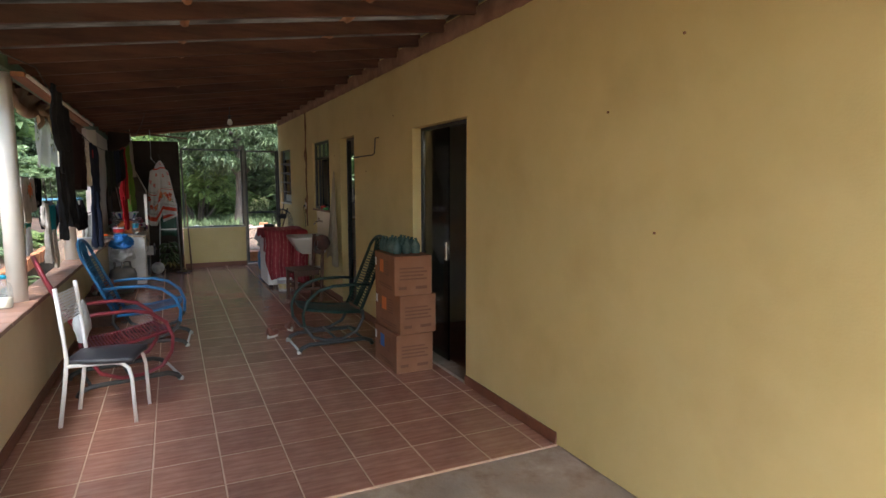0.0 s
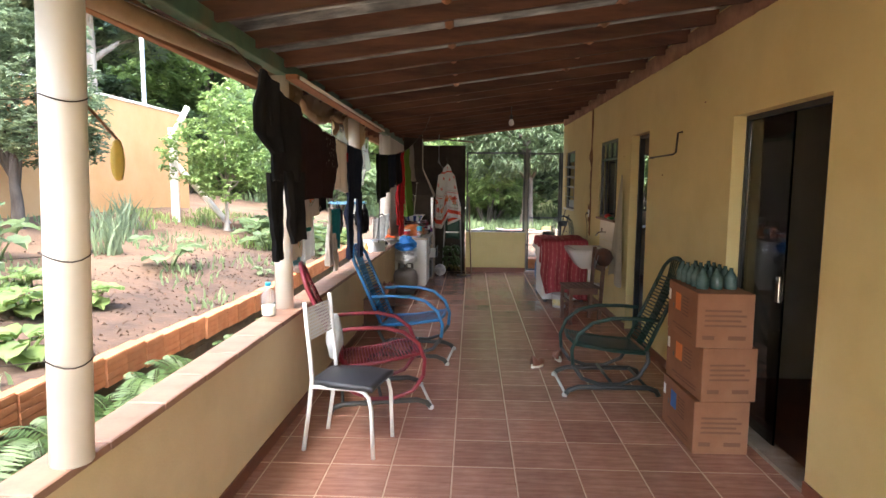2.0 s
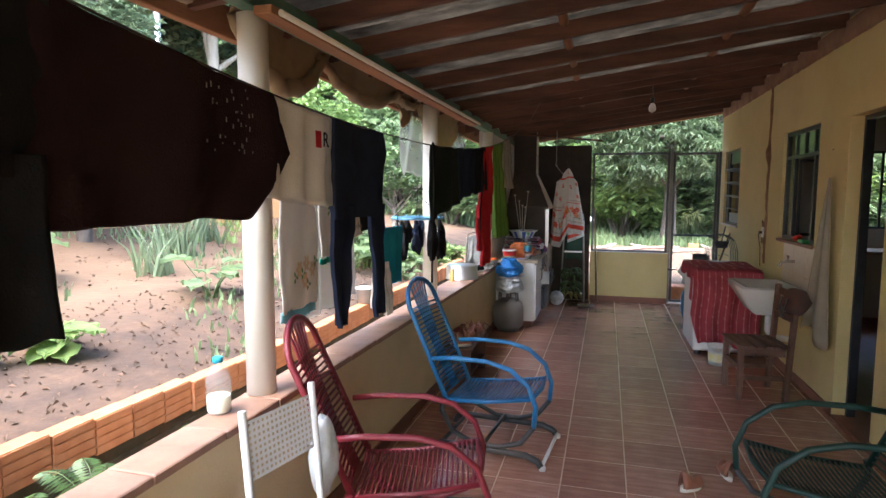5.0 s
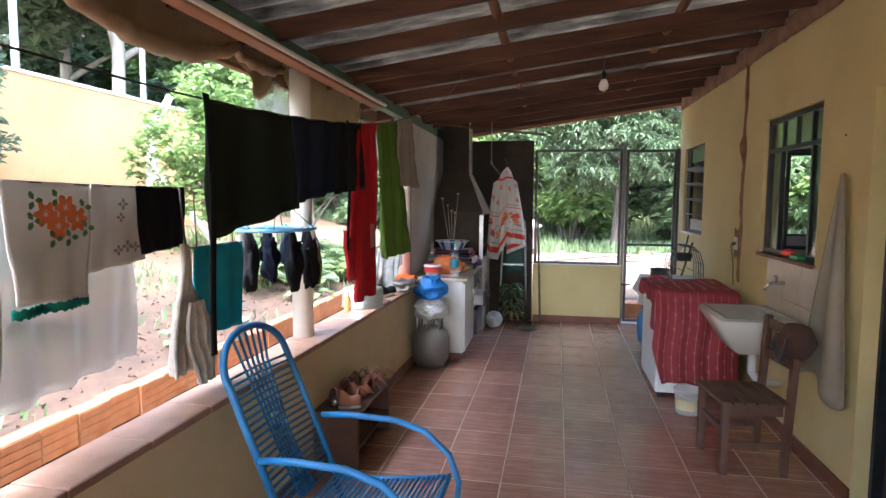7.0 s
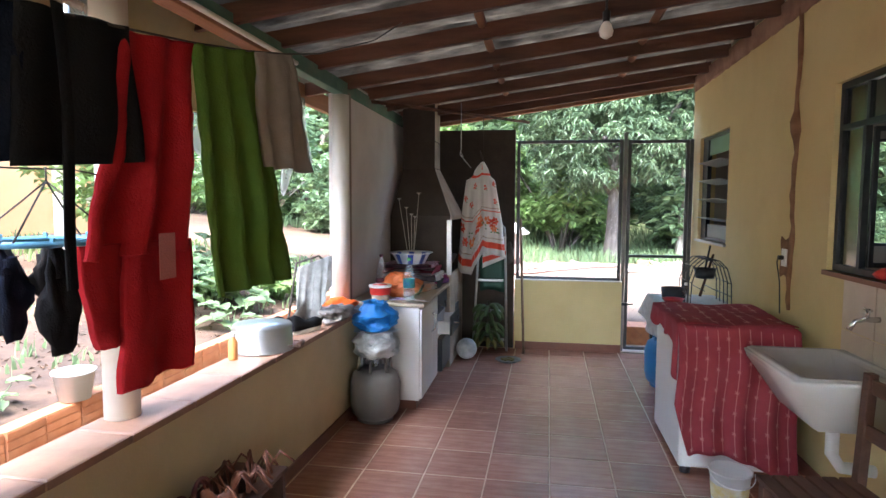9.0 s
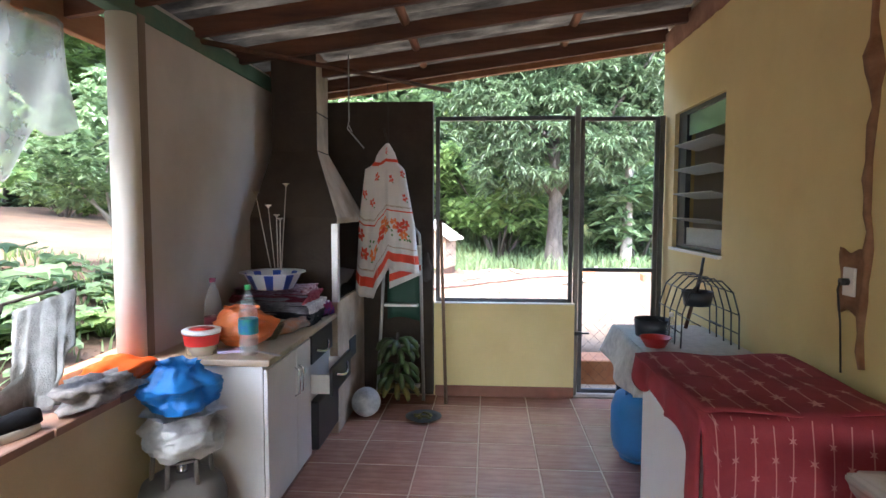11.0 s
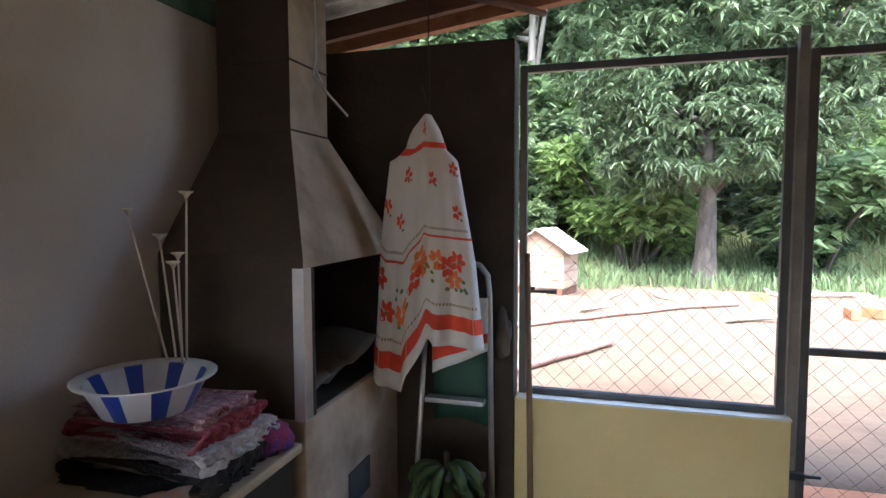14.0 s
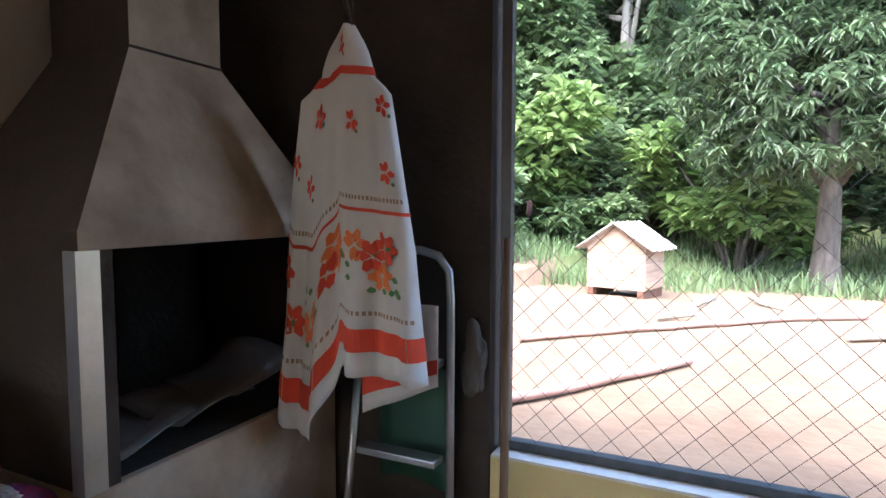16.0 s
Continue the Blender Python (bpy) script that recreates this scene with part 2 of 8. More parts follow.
M_LEAF_MANGO = surf("dark_glossy_leaves", (0.065, 0.105, 0.050), (0.13, 0.18, 0.092), 3, 0.48, 0, island=0.5, trans=0.4)
M_LEAF_BRIGHT = surf("bright_leaves", (0.15, 0.235, 0.075), (0.24, 0.33, 0.12), 3, 0.5, 0, island=0.3, trans=0.5)
M_LEAF_MID = surf("garden_leaves", (0.12, 0.185, 0.085), (0.21, 0.285, 0.145), 2, 0.5, 0, island=0.35, trans=0.5)
M_LEAF_GREY = surf("small_tree_leaves", (0.12, 0.165, 0.090), (0.20, 0.255, 0.150), 2, 0.55, 0, island=0.35, trans=0.5)
M_GRASS = surf("grass_blades", (0.085, 0.135, 0.055), (0.165, 0.22, 0.10), 2, 0.6, 0, island=0.3, trans=0.25)
M_ROOM = surf("dim_room_paint", (0.42, 0.38, 0.32), (0.48, 0.44, 0.38), 2, 0.8, 0.1, 60)
M_GLASS = glass("window_glass", (0.85, 0.92, 0.9), 0.12)


def tile_material():
    """Glazed red-brown floor tile with diagonal grain like laid parquet."""
    m = surf("red_brown_glazed_tile", (0.31, 0.138, 0.092), (0.49, 0.262, 0.188), 9, 0.22, 0.06, 45, stretch=(1, 1, 1), rand=0.12, stain=0.35, stain_scale=6, stain_color=(0.15, 0.06, 0.036), coat=0.45)
    nt = m.node_tree
    mp = [n for n in nt.nodes if n.type == "MAPPING"][0]
    mp.inputs["Rotation"].default_value = (0, 0, radians(45))
    mp.inputs["Scale"].default_value = (0.35, 2.6, 1)
    return m


M_TILE = tile_material()
M_CAP = surf("pinkish_cap_tile", (0.26, 0.140, 0.095), (0.36, 0.21, 0.145), 8, 0.5, 0.05, 45, rand=0.08, stain=0.3, stain_scale=5, stain_color=(0.36, 0.17, 0.1))

# ---- structure ----
WX = 2.29          # face of the house wall
Y0, Y1 = -5.2, 10.60
FLOOR_Y = 1.475     # where the tiles begin


def lean(y):
    """x of the parapet's inner face: it runs a little askew."""
    return -0.73 + 0.022 * (y - 2.0)


def wall_with_openings(name, x0, x1, ya, yb, z1, holes, material, label):
    """A wall along y from boxes round its openings (y0, y1, z0, z1)."""
    bm = B()
    y = ya
    for h0, h1, hz0, hz1 in sorted(holes):
        box(bm, x0, x1, y, h0, 0, z1)
        if hz0 > 0.01:
            box(bm, x0, x1, h0, h1, 0, hz0)
        box(bm, x0, x1, h0, h1, hz1, z1)
        y = h1
    box(bm, x0, x1, y, yb, 0, z1)
    bmesh.ops.remove_doubles(bm, verts=bm.verts, dist=0.0005)
    return tagged(part(name, bm, material), label, "wall", kind="structure")


DOOR1 = (2.68, 3.76, 0.0, 2.09)
DOOR2 = (5.60, 6.22, 0.0, 2.16)
WIN = (6.80, 7.77, 1.20, 2.19)
LOUV = (9.55, 10.46, 1.22, 2.20)
wall_with_openings("wall_east", WX, WX + 0.15, Y0, 10.75, 2.86, [DOOR1, DOOR2, WIN, LOUV], M_YELLOW, "yellow painted plaster house wall with scuffs")

bm = B()
for a, b in ((FLOOR_Y, DOOR1[0]), (DOOR1[1], DOOR2[0]), (DOOR2[1], 10.6)):
    box(bm, WX - 0.012, WX - 0.001, a, b, 0.0, 0.075, 0.003)
tagged(part("baseboard", bm, M_BASEB), "red-brown tiled skirting along the house wall", "baseboard", kind="structure")

# inner rooms behind the doors
bm = boxed(5.2, 5.3, 0.5, 10.75, 0, 2.9)
tagged(part("wall_room_back", bm, M_ROOM), "dim painted inner room wall", "wall", kind="structure")
bm = boxed(2.44, 5.3, 0.4, 0.5, 0, 2.9)
tagged(part("wall_room_south", bm, M_ROOM), "dim painted inner room wall", "wall", kind="structure")
bm = B()
box(bm, 2.44, 3.45, 10.65, 10.75, 0, 2.9)
box(bm, 4.70, 5.3, 10.65, 10.75, 0, 2.9)
box(bm, 3.45, 4.70, 10.65, 10.75, 0, 1.16)
box(bm, 3.45, 4.70, 10.65, 10.75, 2.2, 2.9)
tagged(part("wall_room_north", bm, M_ROOM), "dim painted inner room wall with a bright window opening", "wall", kind="structure")
bm = boxed(2.44, 5.2, 4.6, 4.72, 0, 2.9)
tagged(part("wall_room_middle", bm, M_ROOM), "dim painted partition between the rooms", "wall", kind="structure")
bm = boxed(2.3, 5.4, 0.4, 10.8, 2.9, 2.98)
tagged(part("ceiling_rooms", bm, M_ROOM), "plain plaster ceiling of the inner rooms", "ceiling", kind="structure")
bm = boxed(2.44, 5.2, 0.5, 10.65, -0.1, -0.004)
tagged(part("floor_rooms", bm, M_BASEB), "dark tiled floor of the inner rooms", "floor", kind="structure")

# floor bed of the veranda, cement apron before it
bm = boxed(-0.95, 2.30, FLOOR_Y, 10.72, -0.2, -0.002)
veranda_floor = tagged(part("floor", bm, M_GROUT), "red-brown glazed tile floor with pale grout joints", "floor", kind="structure")
bm = B()
box(bm, -0.95, 3.2, -6.0, FLOOR_Y - 0.002, -0.35, -0.012)
tagged(part("pavement", bm, M_CEMENT), "worn patchy grey cement apron", "pavement", kind="structure")

# parapet
def cap_edge(y):
    """x of the outer edge of the parapet's capping."""
    return -0.85 + 0.006 * (y - 2)


bm = B()
PY0, PY1 = 0.45, 8.55
vs = []
for z in (-0.2, 0.725):
    vs.append([bm.verts.new((lean(PY0), PY0, z)), bm.verts.new((lean(PY1), PY1, z)), bm.verts.new((cap_edge(PY1) + 0.015, PY1, z)), bm.verts.new((cap_edge(PY0) + 0.015, PY0, z))])
bm.faces.new(vs[0][::-1]), bm.faces.new(vs[1])
for k in range(4):
    bm.faces.new((vs[0][k], vs[0][(k + 1) % 4], vs[1][(k + 1) % 4], vs[1][k]))
parapet = tagged(part("parapet", bm, M_CREAM), "cream painted parapet wall topped with pinkish tiles", "low wall", kind="structure")
bm = B()
vs = []
for z in (0.0, 0.075):
    vs.append([bm.verts.new((lean(FLOOR_Y) + 0.012, FLOOR_Y, z)), bm.verts.new((lean(PY1) + 0.012, PY1, z)), bm.verts.new((lean(PY1) + 0.001, PY1, z)), bm.verts.new((lean(FLOOR_Y) + 0.001, FLOOR_Y, z))])
bm.faces.new(vs[0][::-1]), bm.faces.new(vs[1])
for k in range(4):
    bm.faces.new((vs[0][k], vs[0][(k + 1) % 4], vs[1][(k + 1) % 4], vs[1][k]))
tagged(part("baseboard_parapet", bm, M_BASEB), "red-brown tiled skirting along the parapet", "baseboard", kind="structure")

# brown of the grey wall's end face, with its shade in the colour
M_WALL_END_SHADE = surf("shaded_wall_end", (0.20, 0.15, 0.115), (0.30, 0.235, 0.19), 4, 0.85, 0.3, 40, stretch=(2, 2, 0.4), stain=0.3)
# grey plastered side wall by the barbecue
bm = boxed(-0.82, -0.66, 8.55, 10.75, 0, 2.45)
tagged(part("wall_west", bm, M_GREY_WALL), "grey plastered side wall with scattered dull brown stains", "wall", kind="structure")

# added strip that stands in for the wall's shaded end face
bm = boxed(-0.668, -0.652, 8.515, 8.575, 0.0, 2.36, bevel=0.003)
tagged(part("wall_edge_batten", bm, M_WALL_END_SHADE), "thin added strip, brown like the grey wall's shaded end", "batten", kind="structure")

# unseen wall added behind the walk's start, to keep daylight off the floor
bm = boxed(-0.92, -0.78, -5.2, 0.45, -0.2, 2.33)
tagged(part("wall_southwest", bm, M_CREAM), "plain cream wall added out of view to shade the floor", "wall", kind="structure")

# end wall: low yellow part, tall dark pier
bm = boxed(0.49, 1.60, 10.60, 10.74, 0, 0.745)
tagged(part("wall_north_low", bm, M_YELLOW), "low yellow plastered wall under the mesh screen", "wall", kind="structure")
# pier's plaster is kept darker than soot alone, to hold its shade
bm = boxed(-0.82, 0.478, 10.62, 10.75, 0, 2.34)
tagged(part("wall_north", bm, M_SOOT_SHADE), "dark sooty plaster wall behind the barbecue, shade included in its colour", "wall", kind="structure")
bm = boxed(0.50, 1.60, 10.588, 10.599, 0, 0.085, bevel=0.003)
tagged(part("baseboard_end", bm, M_BASEB), "red-brown tiled skirting on the end wall", "baseboard", kind="structure")
bm = boxed(1.60, 2.28, 10.60, 10.95, -0.2, 0.012)
tagged(part("threshold", bm, M_CEMENT), "worn cement threshold under the gate", "threshold", kind="structure")
bm = boxed(0.3, 2.6, 10.95, 11.27, -0.3, 0.215, bevel=0.012)
tagged(part("yard_step", bm, M_BRICK), "low brick step up to the yard", "step", kind="structure")



# ---- roof ----
def roof_z(x):
    """Height of the rafters' undersides."""
    return 2.44 + 0.134 * (x + 0.33)


bm = B()
RY0, RY1 = -2.6, 11.05
nx, ny = 6, int((RY1 - RY0) / 0.022)
prev = None
for j in range(ny + 1):
    y = RY0 + (RY1 - RY0) * j / ny
    wob = 0.022 * math.sin(y * math.tau / 0.177)
    row = []
    for i in range(nx + 1):
        x = -1.06 + (2.75 + 1.06) * i / nx
        row.append(bm.verts.new((x, y, roof_z(x) + 0.145 + wob + 0.006 * math.sin(x * 3 + y))))
    if prev:
        for i in range(nx):
            f = bm.faces.new((prev[i], prev[i + 1], row[i + 1], row[i]))
            f.smooth = True
    prev = row
bmesh.ops.solidify(bm, geom=bm.faces[:], thickness=0.008)
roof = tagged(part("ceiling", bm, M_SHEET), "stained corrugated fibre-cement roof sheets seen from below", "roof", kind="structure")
rng = random.Random(4)
y = -2.4
while y < 10.9:
    bm = B()
    dz = rng.uniform(-0.012, 0.012)
    w = rng.uniform(0.017, 0.025)
    x0, x1 = -0.99, 2.285
    vs = []
    for k in range(7):
        xa = x0 + (x1 - x0) * k / 6
        wy = y + rng.uniform(-0.008, 0.008)
        z = roof_z(xa) + dz
        vs.append([bm.verts.new((xa, wy - w, z)), bm.verts.new((xa, wy + w, z)), bm.verts.new((xa, wy + w, z + 0.095)), bm.verts.new((xa, wy - w, z + 0.095))])
    for A, C in zip(vs, vs[1:]):
        for k in range(4):
            bm.faces.new((A[k], A[(k + 1) % 4], C[(k + 1) % 4], C[k]))
    bm.faces.new(vs[0]), bm.faces.new(vs[-1][::-1])
    part("rafter", bm, M_WOOD_DARK, roof)
    y += rng.uniform(0.50, 0.60)
for x in (0.35, 1.45):
    bm = B()
    rod(bm, (x, -2.5, roof_z(x) + 0.105), (x + 0.05, 10.95, roof_z(x) + 0.105), 0.028, 0.03, 8)
    part("purlin", bm, M_WOOD_RED, roof)
# ragged band of bare plaster along the top of the house wall
M_BARE = surf("bare_brown_plaster", (0.20, 0.105, 0.065), (0.33, 0.19, 0.125), 6, 0.95, 0.6, 35, stain=0.5, stain_scale=4, stain_color=(0.12, 0.06, 0.04))
bm = B()
sheet(bm, lambda u, v: Vector((WX - 0.004 - 0.012 * v, -4.0 + 14.7 * u, 2.695 + 0.012 * noise.noise(Vector((u * 160, 0, 1))) * (1 - v) + 0.14 * v)), 420, 2, 0.010)
part("bare_band", bm, M_BARE, roof)
bm = boxed(-0.9, 2.3, 10.84, 10.90, 0, 0.09)
for v in bm.verts:
    v.co.z += roof_z(v.co.x) - 0.02
part("end_rafter", bm, M_WOOD_RED, roof)
# beam on the posts
bm = B()
box(bm, -0.80, -0.72, -2.5, 10.6, 2.335, 2.43, 0.006)
for v in bm.verts:
    v.co.x += 0.010 * (v.co.y - 2)
part("beam", bm, M_WOOD_GREEN, roof)
bm = B()
box(bm, -1.03, -0.985, -2.55, 10.9, roof_z(-1.0) - 0.06, roof_z(-1.0) + 0.08, 0.006)
part("eave_board", bm, M_WOOD_RED, roof)

# ---- posts ----
POSTS = ((-0.764, 1.36, 2.2), (-0.775, 3.66, 0), (-0.755, 6.20, 0), (-0.70, 8.47, 0))   # x, y at the floor, lean
for x, y, tilt in POSTS:
    bm = B()
    lathe(bm, [(0.062, 0.757), (0.062, 2.335)], (0, 0, 0), 20)
    single("post", bm, M_POST, "round cream PVC-clad veranda post on the parapet", "post", pose(x, y, 0, 0, tilt, 0), "veranda posts")

# ---- ground outside ----
def ground_z(x, y):
    """The garden lies above the veranda's floor and rises to its wall; the yard rises to the wood."""
    n = 0.05 * noise.noise(Vector((x * 0.5, y * 0.5, 0))) + 0.025 * noise.noise(Vector((x * 2.1, y * 2.1, 3)))
    if x < -1.75 and y < 11:
        g = 0.44 + 0.115 * min(max((5.0 - y) / 2.5, 0), 1.4) + 0.15 * min(max(-1.75 - x, 0), 9) + n
    else:
        g = 0.02 + n
    yard = 0.20 + 0.16 * min(max(y - 11.0, 0) / 5, 1) - 0.075 * min(max(y - 16, 0), 5.5) + n
    yard += min(max(y - 22.5, 0) * 0.30, 18)
    if y > 11:
        t = min((y - 11) / 3.5, 1)
        if x < -1.75:
            return (0.46 + 0.155 * min(-1.75 - x, 9) + n) * (1 - t) + max(yard, 0.46 + 0.12 * min(-1.75 - x, 9)) * t
        return yard
    if x < -12:
        g += (-12 - x) * 0.03
    return g


def axis(stops):
    out = []
    for a, b, s in stops:
        n = max(1, int(round((b - a) / s)))
        out += [a + (b - a) * i / n for i in range(n)]
    return out + [stops[-1][1]]


XS = axis(((-160, -40, 12), (-40, -14, 2), (-14, -1.9, 0.22), (-1.9, -1.6, 0.05), (-1.6, 6, 0.3), (6, 40, 2), (40, 160, 12)))
YS = axis(((-120, -20, 10), (-20, -4, 1), (-4, 16, 0.25), (16, 28, 0.5), (28, 60, 2), (60, 200, 10)))
grid = [[None] * len(YS) for _ in XS]
verts, faces, mats = [], [], []
for i, x in enumerate(XS):
    for j, y in enumerate(YS):
        z = ground_z(x, y)
        if -1.05 < x < 5.6 and -6.2 < y < 11.05:
            z = min(z, -0.3)
        verts.append((x, y, z))
for i in range(len(XS) - 1):
    for j in range(len(YS) - 1):
        n = len(YS)
        faces.append((i * n + j, (i + 1) * n + j, (i + 1) * n + j + 1, i * n + j + 1))
        mats.append(2 if YS[j] > 21 + 1.5 * math.sin(XS[i]) or XS[i] < -16 else 1 if YS[j] > 10.4 and XS[i] > -2.2 else 0)
me = bpy.data.meshes.new("ground")
me.from_pydata(verts, [], faces)
me.materials.append(M_EARTH), me.materials.append(M_SAND), me.materials.append(M_LITTER)
me.polygons.foreach_set("material_index", mats)
me.polygons.foreach_set("use_smooth", [True] * len(faces))
tagged(new("ground", me), "reddish garden earth and pale trodden yard soil", "ground", kind="structure")

# ochre garden wall
GW = [(-6.25, -8.0), (-6.25, 13.6)]
bm = B()
for (xa, ya), (xb, yb) in zip(GW, GW[1:]):
    d = Vector((xb - xa, yb - ya, 0)).normalized()
    n = Vector((-d.y, d.x, 0)) * 0.09
    za, zb = 0.6, 3.2
    q = [bm.verts.new(Vector((px, py, z)) + s * n) for z in (za, zb) for (px, py), s in (((xa, ya), -1), ((xb, yb), -1), ((xb, yb), 1), ((xa, ya), 1))]
    bm.faces.new(q[:4][::-1]), bm.faces.new(q[4:])
    for k in range(4):
        bm.faces.new((q[k], q[(k + 1) % 4], q[4 + (k + 1) % 4], q[4 + k]))
garden_wall = tagged(part("garden_wall", bm, M_GARDEN_WALL), "tall ochre painted garden boundary wall", "wall", kind="structure")
bm = B()
box(bm, -6.36, -6.14, -8.0, 13.6, 3.201, 3.25, 0.01)
for v in bm.verts:
    v.co.z += 0.012 * noise.noise(Vector((0, v.co.y * 2, 1)))
part("coping", bm, M_CONCRETE_POST, garden_wall)

# floor tiles and cap tiles, last of the large structure
TS = 0.355


def tile_mesh(name, sx, sy, h, material, bev=0.004):
    bm = B()
    a, b = sx / 2, sy / 2
    lo = [bm.verts.new((x, y, 0)) for x, y in ((-a, -b), (a, -b), (a, b), (-a, b))]
    mi = [bm.verts.new((x, y, h - bev * 0.6)) for x, y in ((-a, -b), (a, -b), (a, b), (-a, b))]
    up = [bm.verts.new((x, y, h)) for x, y in ((-a + bev, -b + bev), (a - bev, -b + bev), (a - bev, b - bev), (-a + bev, b - bev))]
    bm.faces.new(up)
    for A, C in ((lo, mi), (mi, up)):
        for k in range(4):
            bm.faces.new((A[k], A[(k + 1) % 4], C[(k + 1) % 4], C[k]))
    return mesh_of(name, bm, material)

# ---- plants ----
def leaf_mesh(name, spots, length, width, material, seed, rosette=7, droop=0.35, up=0.2):
    """Folded leaves in rosettes at spots (x, y, z): many small blades, one mesh."""
    r = np.random.RandomState(seed)
    spots = np.asarray(spots, float)
    c = np.repeat(spots, rosette, axis=0)
    n = len(c)
    ang = r.uniform(0, math.tau, n)
    el = r.uniform(-droop, up + 0.5, n) - 0.25 * droop
    d = np.stack([np.cos(ang) * np.cos(el), np.sin(ang) * np.cos(el), np.sin(el)], 1)
    side = np.stack([-np.sin(ang), np.cos(ang), r.uniform(-0.4, 0.4, n)], 1)
    ln = (length * r.uniform(0.6, 1.2, n))[:, None]
    wd = (width * r.uniform(0.7, 1.2, n))[:, None]
    dr = np.zeros((n, 3))
    dr[:, 2] = -ln[:, 0] * droop * r.uniform(0.2, 1.0, n)
    base = c + d * ln * 0.08
    mid = c + d * ln * 0.55 + dr * 0.25
    tip = c + d * ln + dr
    lift = np.zeros((n, 3))
    lift[:, 2] = wd[:, 0] * 0.25
    v = np.stack([base, mid + side * wd * 0.5 + lift, tip, mid - side * wd * 0.5 + lift], 1).reshape(-1, 3)
    f = np.arange(n * 4).reshape(n, 4)
    f = np.concatenate([f[:, [0, 1, 2]], f[:, [0, 2, 3]]])
    me = bpy.data.meshes.new(name)
    me.from_pydata(v.tolist(), [], f.tolist())
    me.materials.append(material)
    return me


def crown_spots(blobs, n, seed, shell=0.55):
    """Points spread near the surfaces of ellipsoid blobs (x, y, z, rx, ry, rz), leaving gaps."""
    r = np.random.RandomState(seed)
    out = []
    w = np.array([b[3] * b[4] + b[4] * b[5] for b in blobs])
    pick = r.choice(len(blobs), n * 2, p=w / w.sum())
    for k in pick:
        b = blobs[k]
        d = r.normal(size=3)
        d /= np.linalg.norm(d)
        rad = shell + (1.05 - shell) * r.uniform() ** 0.5
        p = np.array(b[:3]) + d * rad * np.array(b[3:6])
        if noise.noise(Vector(p * 1.7 / max(b[3], 0.3))) > -0.12:
            out.append(p)
        if len(out) >= n:
            break
    return out


def random_blobs(r, center, size, n, rad):
    return [tuple(center[k] + r.uniform(-1, 1) * size[k] for k in range(3)) + tuple(rad * r.uniform(0.7, 1.25) * q for q in (1, 1, 0.8)) for _ in range(n)]


def tree(name, label, m, height, trunk_r, blobs, n_leaf, length, width, leaf_mat, bark, seed, limbs=6, rosette=7, droop=0.35, category="tree", group=""):
    r = random.Random(seed)
    t = thing(name, label, category, m, group)
    bm = B()
    pts = [(0.04 * height * 0.1 * math.sin(k * 1.3 + seed), 0.02 * math.cos(k * 1.7 + seed), height * k / 6) for k in range(7)]
    tube(bm, [(pts[0][0], pts[0][1], -0.2)] + pts, [trunk_r * 1.6] + [trunk_r * (1.25 if k == 0 else 1 - 0.1 * k) for k in range(7)], 10)
    for k in range(limbs):
        b = blobs[k % len(blobs)]
        z0 = height * r.uniform(0.45, 0.95)
        p0 = Vector((0, 0, z0))
        p2 = Vector(b[:3])
        p1 = (p0 + p2) / 2 + Vector((r.uniform(-.2, .2), r.uniform(-.2, .2), 0.1))
        tube(bm, [p0, p1, p2], [trunk_r * 0.45, trunk_r * 0.28, trunk_r * 0.1], 6)
    part("trunk", bm, bark, t)
    ob = new("crown", leaf_mesh("crown", crown_spots(blobs, n_leaf, seed), length, width, leaf_mat, seed, rosette, droop))
    ob.parent = t
    return t


# mango tree in the yard
r = random.Random(11)
TX, TY = 2.72, 21.1
blobs = [(0, 0, 5.4, 1.7, 1.7, 1.8), (-1.3, -0.2, 3.9, 1.35, 1.35, 1.4), (1.2, 0.3, 4.1, 1.4, 1.3, 1.5), (-0.4, -0.9, 3.3, 1.4, 1.1, 1.2), (0.9, -1.0, 2.9, 0.9, 0.8, 0.8), (-1.2, -0.5, 2.6, 1.0, 0.9, 0.8),
         (-2.1, 0.2, 5.0, 1.0, 1.0, 1.2), (2.3, -0.3, 5.3, 1.2, 1.1, 1.3), (0.4, -0.2, 7.2, 1.9, 1.7, 1.4), (2.0, -0.6, 3.6, 0.8, 0.8, 0.9), (-0.3, 0.6, 4.5, 1.5, 1.4, 1.6), (-1.7, 0.0, 6.8, 1.4, 1.3, 1.2), (2.4, 0, 7.0, 1.5, 1.3, 1.2)]
tree("mango_tree", "tall mango tree with dense dark drooping leaves", pose(TX, TY, 0.0), 3.8, 0.24, blobs, 4400, 0.25, 0.056, M_LEAF_MANGO, M_BARK, 11, 8, 11, 0.6)
blobs = [(0.2, 0, 8.5, 1.5, 1.4, 1.2), (-0.9, 0.2, 7.6, 1.0, 1.0, 1.0), (1.2, 0, 7.8, 1.1, 1.0, 1.0)]
tree("slender_tree", "slender pale-barked tree with a high open crown", pose(4.65, 21.6, 0.2), 7.2, 0.13, blobs, 420, 0.3, 0.08, M_LEAF_MANGO, M_BARK_PALE, 12, 4, 8, 0.4)
blobs = [(0.2, 0, 9.0, 1.3, 1.3, 1.0), (-0.7, 0, 8.2, 0.9, 0.9, 0.8)]
tree("slender_tree", "slender pale-barked tree with a high open crown", pose(6.9, 23.0, 0.2), 8.0, 0.12, blobs, 260, 0.3, 0.08, M_LEAF_MID, M_BARK_PALE, 13, 4, 8, 0.4)

